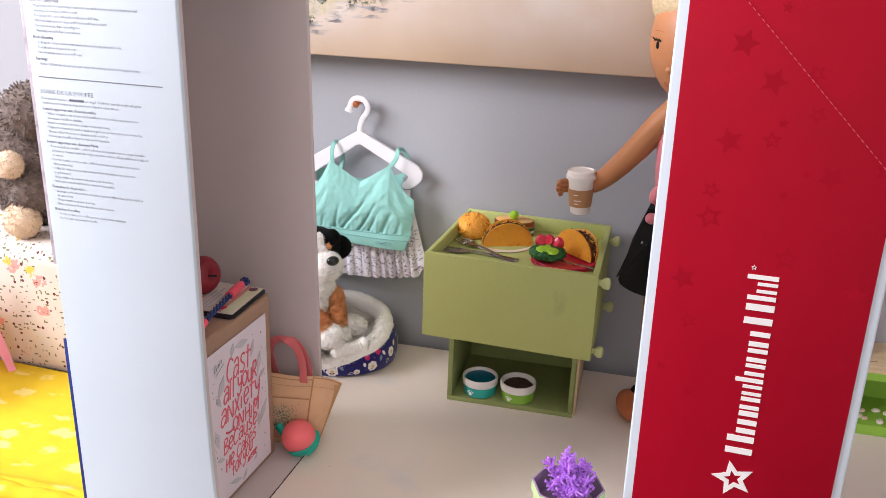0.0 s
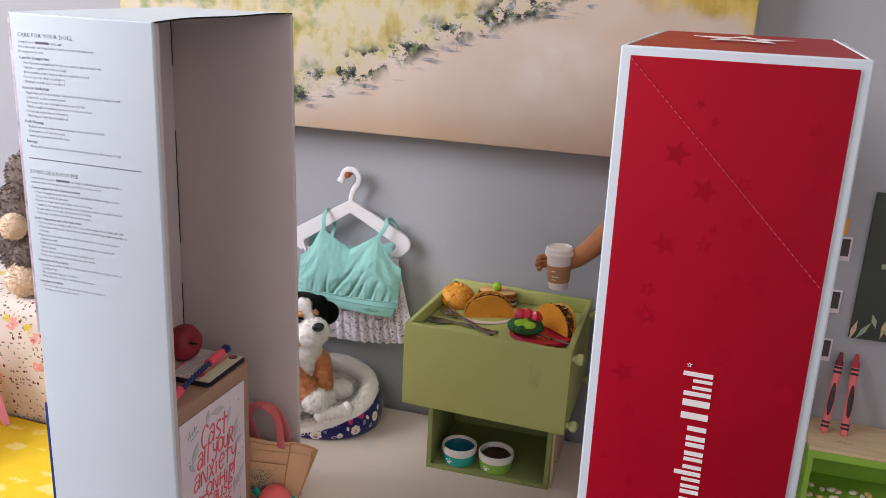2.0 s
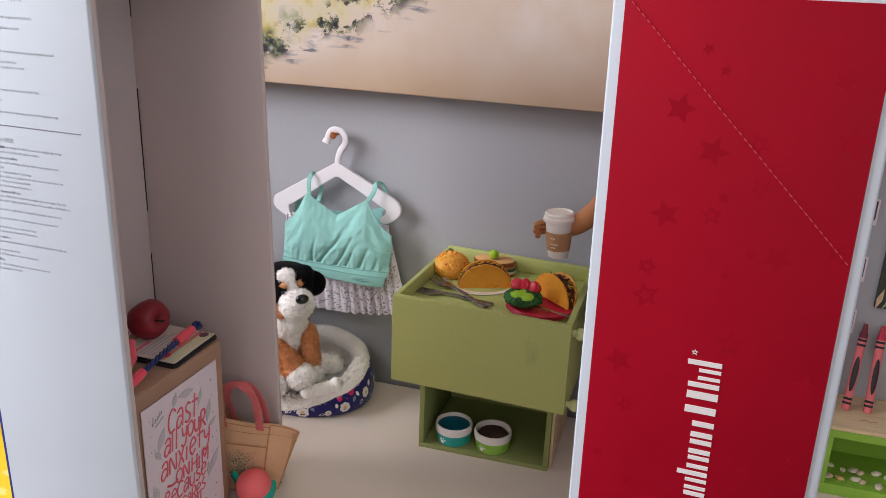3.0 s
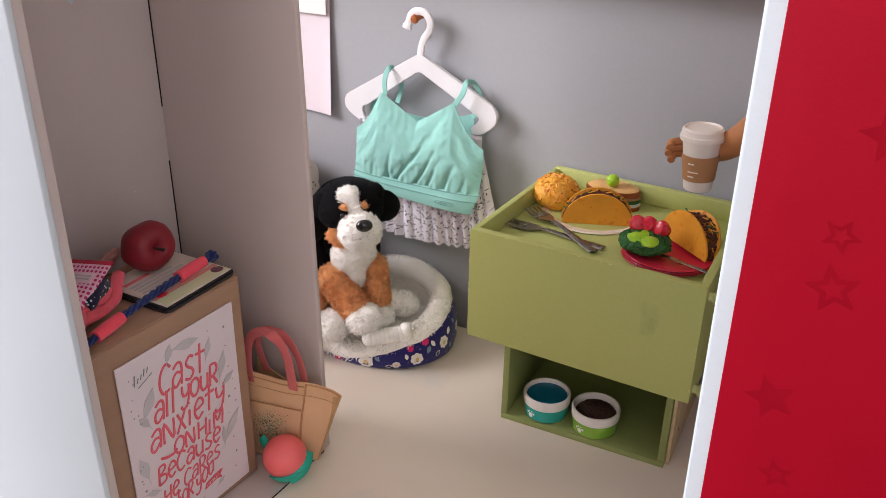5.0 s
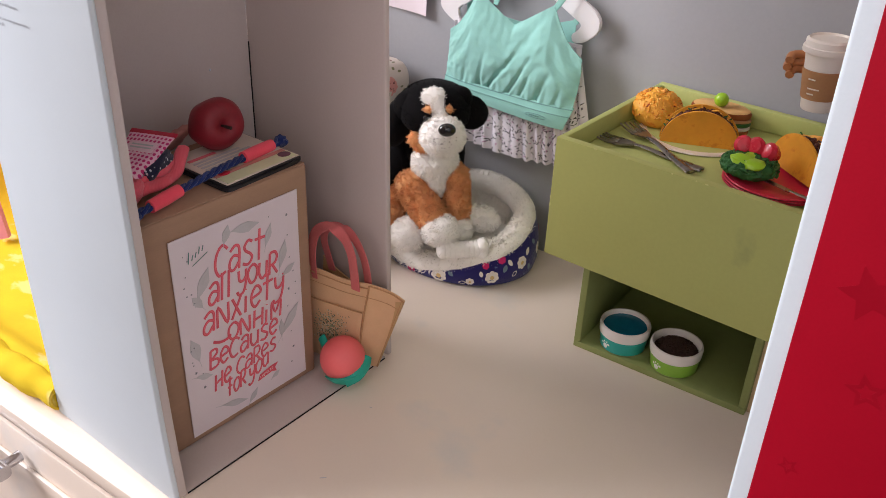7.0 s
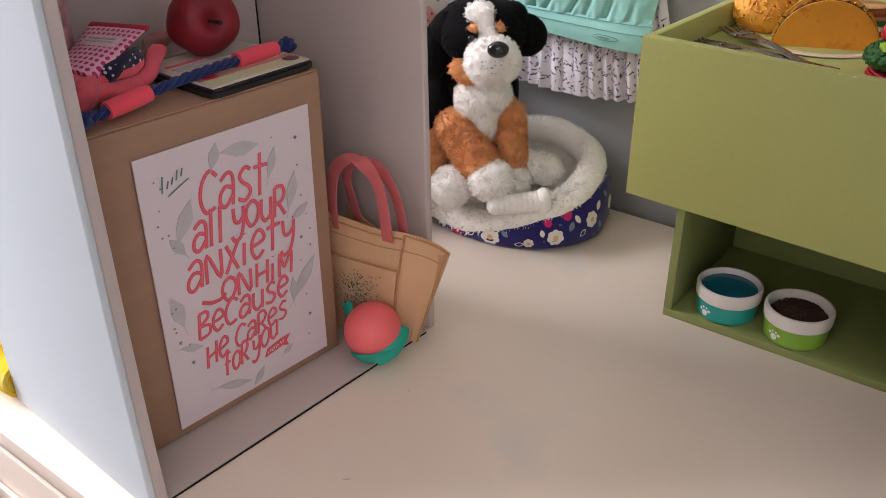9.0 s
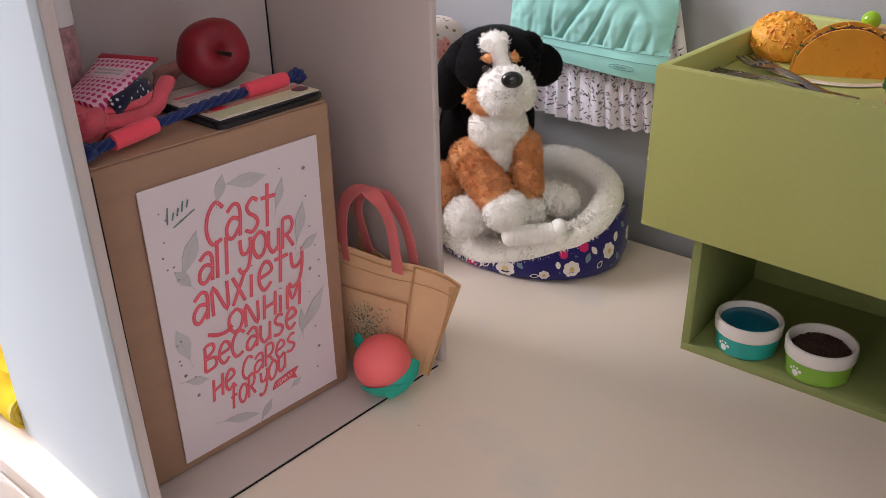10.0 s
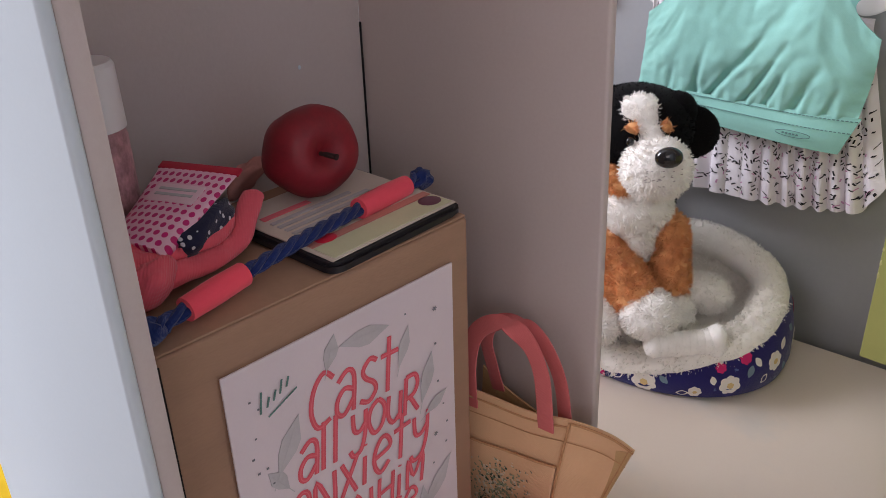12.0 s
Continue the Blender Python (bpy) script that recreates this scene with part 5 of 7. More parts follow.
for dz, nm in ((0.93, "stitch_line"), (0.62, "stitch_line")):
    bm = bmesh.new()
    for k in range(60):
        a, b = band((k + 0.1) / 60, dz), band((k + 0.75) / 60, dz)
        tube(bm, [(a[0], a[1] - 0.0013, a[2]), (b[0], b[1] - 0.0013, b[2])], 0.0003, 5)
    part(nm, bm, MINT_THREAD, tp)
bm = bmesh.new()
pts = [band(0.79 + 0.075 * math.cos(t), 0.36 + 0.09 * math.sin(t)) for t in [k * 0.3927 for k in range(16)]]
tube(bm, [(x, y - 0.0013, z) for x, y, z in pts], 0.0002, 5, closed=True)
for k in range(5):
    a = band(0.745 + 0.015 * k, 0.36)
    box(bm, (a[0], a[1] - 0.0016, a[2] - 0.0004), (a[0] + 0.0013, a[1] - 0.0012, a[2] + 0.0004))
part("emblem_bars", bm, MINT_THREAD, tp, "small stitched oval emblem")
for xa, za, xb, zb, x2 in ((0.0805, 0.2395, 0.0785, 0.2585, 0.0870), (0.1515, 0.2385, 0.1590, 0.2565, 0.1690)):
    bm = bmesh.new()
    tube(bm, smooth_path([(xa, -0.003, za - 0.004), (xb + 0.001, -0.002, zb - 0.009), (xb + 0.002, 0.004, zb), ((xb + x2) / 2 + 0.001, 0.012, zb - 0.002), (x2, 0.0165, zb - 0.016), (x2 - 0.002 if x2 < 0.1 else x2 - 0.004, 0.012, zb - 0.034)], 6), 0.0026, 8, (0, 1, 0), 0.18, power=0.6)
    part("strap", bm, MINT, tp)
bm = bmesh.new()
sheet(bm, lambda u, v: (0.052 + 0.112 * u, 0.0165 + 0.001 * math.sin(6 * u), 0.150 + 0.075 * v - 0.012 * math.sin(math.pi * u) * v), 24, 10, 0.0008)
part("back", bm, MINT, tp)

sk = thing("doll_skirt", pose(0, 1.1155, 0), "pleated pale lilac doll skirt with dark sprinkles", "skirt")


def skirt(u, v):
    """v from hem (0) up to the waist (1)."""
    x0, x1 = 0.041 + 0.006 * v, 0.1975 - 0.022 * v
    x = x0 + (x1 - x0) * u
    z0 = 0.1015 - 0.0125 * math.sin(math.pi * (0.15 + 0.8 * u)) + 0.016 * max(0, (u - 0.93) / 0.07) ** 2
    z = z0 + (0.205 - z0) * v
    y = (0.0022 + 0.0011 * math.sin(9 * u + 1)) * math.sin(u * 2 * math.pi * 15 + 1.6 * math.sin(7 * u)) * (1 - 0.6 * v) + 0.0012 * math.sin(u * 60) * (1 - v)
    return (x + 0.0012 * math.cos(u * 2 * math.pi * 15) * (1 - v), y, z)


bm = bmesh.new()
sheet(bm, skirt, 200, 14, 0.0008)
part("pleats", bm, SPRINKLE, sk)
rng = random.Random(77)
bm = bmesh.new()
for k in range(1500):
    u, v_, a = rng.uniform(0.006, 0.994), rng.uniform(0.02, 0.98), rng.uniform(0, 3.1416)
    du, dv, L, wd = math.cos(a) / 0.15, math.sin(a) / 0.105, rng.uniform(0.0007, 0.0013), 0.00032
    rows_ = []
    for s_ in (-1.0, -0.33, 0.33, 1.0):
        pair = []
        for q in (-1, 1):
            uu, vv = min(0.998, max(0.002, u + du * L * s_ - math.sin(a) / 0.15 * wd * q)), min(0.99, max(0.01, v_ + dv * L * s_ + math.cos(a) / 0.105 * wd * q))
            p = skirt(uu, vv)
            p = Vector(p)
            out = (Vector(skirt(uu + 0.002, vv)) - Vector(skirt(uu - 0.002, vv))).cross(Vector(skirt(uu, vv + 0.01)) - Vector(skirt(uu, vv - 0.01))).normalized()
            pair.append(bm.verts.new(p + out * (0.0004 if out.y < 0 else -0.0004)))
        rows_.append(pair)
    for p, q in zip(rows_, rows_[1:]):
        bm.faces.new((p[0], p[1], q[1], q[0])).material_index = 0 if k % 6 else 1
tagged(part("sprinkle_print", bm, [mat("black_print", lin(34, 32, 38), 0.9, 0.1, 80, 600, 0), mat("rose_lilac_print", lin(200, 150, 182), 0.9, 0.1, 80, 600, 0)], sk), "black and lilac printed dashes", kind="stuff")
bm = bmesh.new()
sheet(bm, lambda u, v: (0.0475 + 0.1275 * u, 0.0046, 0.1985 + 0.008 * v), 20, 3, 0.0012)
part("waistband", bm, SPRINKLE, sk)

# ---- dog bed, plush dog, toy bone ----
bed = thing("pet_bed", pose(0.0930, 1.0655, 0), "oval navy floral pet bed lined with white fleece", "pet bed")
BX, BY = 0.0825, 0.0612


def oval(a, k, z):
    return Vector((BX * k * math.cos(a), BY * k * math.sin(a), z))


def rim_height(a):
    return 0.0398 + 0.0205 * math.sin(a + 0.40) + 0.0012 * math.sin(5 * a)


bm = bmesh.new()
rings = []
COVER = ((0.88, 0.0), (0.965, 0.08), (1.0, 0.30), (0.995, 0.60), (0.968, 0.86), (0.925, 0.98))
for k, z in COVER:
    rings.append([bm.verts.new(oval(a, k + 0.006 * math.sin(5 * a), z * (rim_height(a) - 0.003))) for a in [i * math.pi / 36 for i in range(72)]])
for a, b in zip(rings, rings[1:]):
    for i in range(72):
        bm.faces.new((a[i], a[(i + 1) % 72], b[(i + 1) % 72], b[i]))
bm.faces.new(rings[0][::-1])
part("cover", bm, NAVY_PRINT, bed, "navy cotton cover printed with white and pink flowers")
bm = bmesh.new()
lumps = []
for i in range(72):
    a = i * math.pi / 36
    c = oval(a, 0.845 - 0.04 * math.cos(a), rim_height(a) - 0.0064)
    lumps.append((tuple(c), (0.0105, 0.0095, 0.0125), (0, 0, math.degrees(a))))
wall_lumps = []
tube(bm, [Vector(c) for c, _, _ in lumps], 0.0108, 14, closed=True)


def bowl(a, t):
    """The soft inside: from the rim (t 0) down the wall to the cushion's middle (t 1)."""
    fall = min(1.0, t / 0.55)
    fall = fall * fall * (3 - 2 * fall)
    return oval(a, 0.86 - 0.24 * min(1.0, t / 0.55) - 0.60 * max(0.0, (t - 0.55) / 0.45), 0.031 + (rim_height(a) - 0.005 - 0.031) * (1 - fall))


inner = [[bm.verts.new(bowl(a, j / 16)) for a in [i * math.pi / 36 for i in range(72)]] for j in range(17)]
for a, b in zip(inner, inner[1:]):
    for i in range(72):
        bm.faces.new((a[i], a[(i + 1) % 72], b[(i + 1) % 72], b[i]))
bm.faces.new(inner[-1])
for j in range(12):
    for i in range(48):
        a, t = (i + 0.5 * (j % 2)) * math.pi / 24, 0.03 + 0.06 * j
        p = bowl(a, t)
        wall_lumps.append(((p.x, p.y, p.z - 0.0042), (0.0052, 0.0052, 0.0046), (0, 0, 0)))
for w in bm.verts:
    w.co += Vector((noise.noise(w.co * 90), noise.noise(w.co * 90 + Vector((7, 0, 0))), noise.noise(w.co * 90 + Vector((0, 9, 0))))) * 0.0012
tufts(bm, [q for q in lumps if q[0][1] < 0.012], 22000, 0.0032, 0.00060, 1, 3, 0.9, clump=1.8)
tufts(bm, [q for q in lumps if q[0][1] >= 0.012], 16000, 0.0017, 0.00030, 1, 6, 0.3, clump=0.6)
tufts(bm, wall_lumps, 80000, 0.0019, 0.00032, 1, 5, clump=0.9, clip=lambda p: p.z > 0.0290)
tufts(bm, [((0, 0, 0.0195), (0.056, 0.044, 0.0120), (0, 0, 0))], 24000, 0.0018, 0.00034, 1, 4, clip=lambda p: p.z > 0.025)
part("fleece_lining", bm, [FLEECE, pile(FLEECE, 0.35)], bed, "white fleece lining with a tufted rim", sharp=180)
WHITE_PRINT = mat("white_flower_print", lin(232, 224, 216), 0.85, 0.05, 80, 600, 0.05)
MAGENTA_PRINT = mat("magenta_flower_print", lin(206, 40, 108), 0.85, 0.05, 80, 600, 0.05)
SLATE_PRINT = mat("slate_leaf_print", lin(116, 134, 148), 0.85, 0.05, 80, 600, 0.05)
CORE_PRINT = mat("ochre_flower_core", lin(214, 184, 128), 0.85, 0.05, 80, 600, 0.05)


def on_cover(a, z, lift):
    """A point of the navy cover at angle a and height z, a hair above the cloth."""
    f = min(0.98, max(0.0, z / (rim_height(a) - 0.003)))
    k = COVER[-1][0]
    for (k0, f0), (k1, f1) in zip(COVER, COVER[1:]):
        if f0 <= f <= f1:
            k = k0 + (k1 - k0) * (f - f0) / (f1 - f0)
    return oval(a, k + 0.006 * math.sin(5 * a) + lift / 0.072, z)


def printed(bm, a0, zc, outline_, lift, hole=0.0):
    """A flat printed shape laid on the cover: filled, or a thin line along its edge."""
    ring = [bm.verts.new(on_cover(a0 + x / 0.074, zc + z, lift)) for x, z in outline_]
    if hole:
        inside = [bm.verts.new(on_cover(a0 + x * hole / 0.074, zc + z * hole, lift)) for x, z in outline_]
        for i in range(len(ring)):
            j = (i + 1) % len(ring)
            bm.faces.new((ring[i], ring[j], inside[j], inside[i]))
        return
    mid = bm.verts.new(on_cover(a0, zc, lift))
    for i in range(len(ring)):
        bm.faces.new((ring[i], ring[(i + 1) % len(ring)], mid))


def scallop(r, lobes, turn):
    return [((r * (0.84 + 0.16 * abs(math.cos(lobes * t / 2)))) * math.cos(t + turn), r * (0.84 + 0.16 * abs(math.cos(lobes * t / 2))) * math.sin(t + turn)) for t in [i * math.pi / 28 for i in range(56)]]


def leaf_shape(L, w, turn):
    pts = [(L * math.cos(t), w * math.sin(t) * (1 - 0.45 * math.cos(t) ** 2)) for t in [i * math.pi / 10 for i in range(20)]]
    c, s_ = math.cos(turn), math.sin(turn)
    return [(x * c - z * s_, x * s_ + z * c) for x, z in pts]


for a0, zc, size, mt in ((-1.30, 0.0085, 0.0070, WHITE_PRINT), (-0.66, 0.0125, 0.0068, WHITE_PRINT), (-0.93, 0.0075, 0.0040, WHITE_PRINT), (-0.20, 0.0220, 0.0066, WHITE_PRINT), (0.22, 0.0270, 0.0058, WHITE_PRINT),
                         (-2.15, 0.0085, 0.0055, WHITE_PRINT), (0.62, 0.0380, 0.0050, WHITE_PRINT), (-1.66, 0.0045, 0.0042, MAGENTA_PRINT), (-0.74, 0.0240, 0.0034, MAGENTA_PRINT), (-0.52, 0.0290, 0.0044, MAGENTA_PRINT), (0.44, 0.0400, 0.0046, MAGENTA_PRINT)):
    bm = bmesh.new()
    printed(bm, a0, zc, scallop(size, 7, a0 * 3), 0.0005)
    n0 = len(bm.faces)
    if mt is WHITE_PRINT:
        printed(bm, a0, zc, scallop(size * 0.32, 6, a0), 0.0008)
    mark(bm, n0, 1)
    part("printed_flower", bm, [mt, CORE_PRINT], bed)
for a0, zc, L, turn, mt, hole in ((-1.02, 0.0060, 0.0034, 0.2, WHITE_PRINT, 0.7), (-1.50, 0.0078, 0.0034, 0.6, WHITE_PRINT, 0.7), (-1.86, 0.0080, 0.0036, 0.9, WHITE_PRINT, 0.7), (-0.48, 0.0200, 0.0040, 1.2, SLATE_PRINT, 0), (-0.33, 0.0130, 0.0036, 0.8, WHITE_PRINT, 0.7),
                                  (-0.40, 0.0250, 0.0036, 2.2, WHITE_PRINT, 0), (-0.05, 0.0150, 0.0036, 1.9, SLATE_PRINT, 0), (-0.08, 0.0310, 0.0040, 1.0, WHITE_PRINT, 0), (0.08, 0.0370, 0.0036, 2.4, SLATE_PRINT, 0), (0.30, 0.0170, 0.0036, 1.2, WHITE_PRINT, 0.7),
                                  (-1.16, 0.0130, 0.0030, 2.4, SLATE_PRINT, 0), (-0.80, 0.0160, 0.0030, 1.8, WHITE_PRINT, 0)):
    bm = bmesh.new()
    printed(bm, a0, zc, leaf_shape(L, L * 0.62, turn), 0.0006, hole)
    part("printed_leaf", bm, mt, bed)

# plush dog: one stuffed body; local x to its left, y away from its face
DOG = pose(0.0790, 1.0320, 0.0, 0, 0, 39.7)
LUMPS = {
    0: [((0.0065, 0.006, 0.1495), (0.0335, 0.030, 0.0245), (0, 0, 0)), ((-0.0255, 0.004, 0.1370), (0.0125, 0.0100, 0.0230), (0, 12, 0)), ((-0.0175, 0.002, 0.1520), (0.0125, 0.0110, 0.0150), (0, 25, 0)),
        ((0.0375, 0.004, 0.1465), (0.0165, 0.0085, 0.0150), (0, 38, 0)), ((0.0270, 0.002, 0.1590), (0.0120, 0.0100, 0.0120), (0, 0, 0)),
        ((0.000, 0.034, 0.085), (0.035, 0.030, 0.052), (6, 0, 0)), ((-0.0225, 0.016, 0.0880), (0.0130, 0.0150, 0.0330), (0, 6, 0)), ((0.0285, 0.02, 0.100), (0.008, 0.012, 0.022), (0, 0, 0)), ((0.004, 0.010, 0.112), (0.024, 0.016, 0.024), (0, 0, 0))],
    1: [((0.0114, -0.0270, 0.1368), (0.0190, 0.0165, 0.0175), (-8, 0, 0)), ((0.0040, -0.0125, 0.1655), (0.0105, 0.0052, 0.0090), (-40, 6, 0)), ((0.0064, -0.0172, 0.1590), (0.0074, 0.0050, 0.0100), (-22, 12, 0)), ((0.0088, -0.0215, 0.1515), (0.0060, 0.0050, 0.0090), (-15, 8, 0)),
        ((0.0073, -0.0080, 0.1040), (0.0205, 0.0130, 0.0200), (0, 0, 0)), ((0.0085, -0.0105, 0.0900), (0.0120, 0.0090, 0.0190), (0, 0, 0)),
        ((0.0115, -0.0380, 0.0525), (0.0165, 0.0165, 0.0142), (0, 0, 0)), ((0.0317, -0.0220, 0.0440), (0.0100, 0.0125, 0.0125), (0, 0, 0)), ((-0.0168, -0.0300, 0.0442), (0.0148, 0.0150, 0.0150), (0, 0, 0)),
        ((0.0530, -0.0060, 0.0470), (0.0160, 0.0120, 0.0120), (0, 10, -15)), ((0.0400, -0.0040, 0.0490), (0.0120, 0.0115, 0.0120), (0, 0, 0))],
    2: [((-0.0299, -0.003, 0.0590), (0.0120, 0.0145, 0.0180), (0, 0, 0)),
        ((-0.0007, -0.0198, 0.1575), (0.0045, 0.0032, 0.0034), (0, 10, 0)), ((0.0168, -0.0190, 0.1580), (0.0034, 0.0032, 0.0038), (0, 0, 0)), ((-0.0085, -0.0105, 0.1270), (0.0085, 0.0060, 0.0085), (0, 30, 0)), ((-0.0040, -0.0130, 0.1215), (0.0080, 0.0060, 0.0060), (0, 10, 0))],
}
for p0, p1, r0, r1 in (((-0.0129, -0.008, 0.0811), (0.0040, -0.0290, 0.0600), 0.0148, 0.0142), ((0.0266, -0.008, 0.0910), (0.0282, -0.0145, 0.0590), 0.0116, 0.0116)):
    for k in range(9):
        r = r0 + (r1 - r0) * k / 8
        LUMPS[2].append((tuple(Vector(p0).lerp(Vector(p1), k / 8)), (r, r, r), (0, 0, 0)))
bm = bmesh.new()
for idx, lumps in LUMPS.items():
    for c, r, rot in lumps:
        n0 = len(bm.faces)
        blob(bm, c, r, rot, 24, 14, 0.03, idx)
        mark(bm, n0, idx)
    tufts(bm, lumps, {0: 30000, 1: 34000, 2: 42000}[idx], (0.0015, 0.0030, 0.0035)[idx], 0.00036, (0, 5, 6)[idx], 10 + idx, 0.4, clump=(0.3, 1.8, 2.4)[idx], curl=(210, 190, 230)[idx])
n0 = len(bm.faces)
blob(bm, (0.0133, -0.0450, 0.1500), (0.0074, 0.0048, 0.0056), (0, 0, 0), 20, 12)
blob(bm, (-0.0035, -0.0262, 0.1525), (0.0024, 0.0022, 0.0024), (0, 0, 0), 12, 8)
mark(bm, n0, 3)
n0 = len(bm.faces)
rng = random.Random(12)
for k in range(26):
    x = 0.0125 + rng.uniform(-0.0105, 0.0095)
    z = 0.1385 + rng.uniform(-0.0050, 0.0040)
    f = 1 - ((x - 0.0114) / 0.0190) ** 2 - ((z - 0.1368) / 0.0175) ** 2
    y = -0.0270 - 0.0165 * math.sqrt(max(0.02, f)) - 0.0016
    blob(bm, (x, y, z), (rng.uniform(0.0005, 0.0011), 0.0003, 0.0002), (0, rng.uniform(-25, 25), 0), 6, 4)
mark(bm, n0, 4)
dog = part("plush_dog", bm, [FUR_BLACK, FUR_WHITE, FUR_BROWN, NOSE, WHISKER, pile(FUR_WHITE, 0.35), pile(FUR_BROWN, 0.4)], sharp=180)
dog.matrix_world = DOG
tagged(dog, "black, white and brown plush toy puppy sitting in the bed", "plush toy")

bm = bmesh.new()
BONE = [((0, 0, -0.0150 + 0.0042 * k), (0.0078, 0.0068, 0.0064), (0, 0, 0)) for k in range(8)] + [((q * 0.0026, 0, 0.0195), (0.0074, 0.0070, 0.0060), (0, 0, 0)) for q in (-1, 1)]
for c, rr, rot in BONE:
    blob(bm, c, rr, rot, 16, 10)
tufts(bm, BONE, 9000, 0.0014, 0.00024, 1, 21, 0.2)
bone = part("toy_bone", bm, [FUR_WHITE, pile(FUR_WHITE)], sharp=180)
bone.matrix_world = pose(0.1330, 1.0125, 0.0390, 0, 86, 40)
tagged(bone, "small white plush toy bone lying in the pet bed", "toy")

# ---- tote and ball ----
tote = thing("tote_bag", pose(0, 0, 0), "small tan canvas tote bag with dusty rose handles", "bag")


BAG = {"front_left": ((0.0885, 0.8575, 0.0006), (0.0925, 0.8565, 0.0840)), "front_right": ((0.1385, 0.8680, 0.0006), (0.1482, 0.8700, 0.0785)),
       "side_right": ((0.1500, 0.8775, 0.0006), (0.1755, 0.8762, 0.0728)), "back_left": ((0.0900, 0.8800, 0.0006), (0.0930, 0.8815, 0.0790))}


def bag_edge(name, v):
    lo, hi = BAG[name]
    return Vector(lo).lerp(Vector(hi), v)


def bag_front(u, v):
    p = bag_edge("front_left", v).lerp(bag_edge("front_right", v), u)
    p.y += -0.0018 * math.sin(math.pi * u) * v + 0.0008 * math.sin(9 * u + 4 * v) - 0.0012 * math.sin(math.pi * v) * u
    p.z += 0.0008 * math.sin(7 * u + 1) * v
    return p


def bag_side(u, v):
    p = Vector(bag_front(1, v)).lerp(bag_edge("side_right", v), u)
    # a soft hollow down the gusset and a fold by its outer seam
    p += Vector((0.5, 0.86, 0)) * (0.0030 * math.sin(math.pi * u) * (0.25 + 0.75 * v) - 0.0016 * math.exp(-((u - 0.72) / 0.10) ** 2) * (1 - v))
    return p


def bag_back(u, v):
    return Vector(bag_side(1, v)).lerp(bag_edge("back_left", v), u) + Vector((0, 0.0012 * math.sin(math.pi * u), -0.0100 * v * math.sin(math.pi * u) ** 0.7))


bm = bmesh.new()
sheet(bm, bag_front, 20, 20, 0.0009)
part("front_panel", bm, CANVAS, tote)
bm = bmesh.new()
sheet(bm, bag_side, 12, 20, 0.0009)
part("side_gusset", bm, CANVAS, tote)
bm = bmesh.new()
sheet(bm, bag_back, 24, 20, 0.0009)
part("back_panel", bm, CANVAS_IN, tote)
bm = bmesh.new()
vs = [bm.verts.new(p) for p in (bag_front(0, 0.01), bag_front(1, 0.01), bag_side(1, 0.01), bag_back(1, 0.01))]
bm.faces.new(vs)
bmesh.ops.solidify(bm, geom=bm.faces[:], thickness=0.0006)
part("base", bm, CANVAS, tote)
bm = bmesh.new()
sheet(bm, lambda u, v: Vector(bag_front(u * 0.985, 0.02 + 0.66 * v)) + Vector((0, -0.0016, 0)), 16, 14, 0.0009)
part("front_pocket", bm, CANVAS, tote)
for row, rad in (([Vector(bag_front(u / 12, 0.955)) + Vector((0, -0.0006, 0)) for u in range(13)], 0.0005),
                 ([Vector(bag_front(u / 12, 0.86)) + Vector((0, -0.0006, 0)) for u in range(13)], 0.00025),
                 ([Vector(bag_front(0.985 * u / 12, 0.69)) + Vector((0, -0.0022, 0)) for u in range(13)], 0.0006),
                 ([Vector(bag_front(0.995, 0.02 + v / 12 * 0.97)) + Vector((0.0004, -0.001, 0)) for v in range(13)], 0.0007),
                 ([Vector(bag_side(0.9, 0.02 + v / 12 * 0.97)) + Vector((0.0006, -0.0008, 0)) for v in range(13)], 0.00025),
                 ([Vector(bag_side(u / 8, 0.86)) + Vector((0.0004, -0.0006, 0)) for u in range(9)], 0.00025),
                 ([Vector(bag_side(u / 8, 0.985)) + Vector((0.0003, -0.0006, 0)) for u in range(9)], 0.0006)):
    bm = bmesh.new()
    tube(bm, row, rad, 5)
    part("stitched_seam", bm, STITCH, tote, "brown stitched seam")


def ribbon(bm, pts, half, thick):
    """A webbing loop: flat to the front along its legs, flat to the top where it turns over."""
    pts = smooth_path(pts, 6)
    rings = []
    for i, p in enumerate(pts):
        d = (pts[min(len(pts) - 1, i + 1)] - pts[max(0, i - 1)]).normalized()
        f = 1 - abs(d.z) ** 0.7
        up = Vector((0, -(1 - f), f * 1.1)).normalized()
        side = d.cross(up).normalized()
        top = side.cross(d).normalized()
        rings.append([bm.verts.new(p + side * half * a + top * thick * b) for a, b in ((-1, -0.6), (-0.86, -1), (0.86, -1), (1, -0.6), (1, 0.6), (0.86, 1), (-0.86, 1), (-1, 0.6))])
    for a, b in zip(rings, rings[1:]):
        for k in range(8):
            bm.faces.new((a[k], a[(k + 1) % 8], b[(k + 1) % 8], b[k]))
    bm.faces.new(rings[0][::-1])
    bm.faces.new(rings[-1])
    return bm


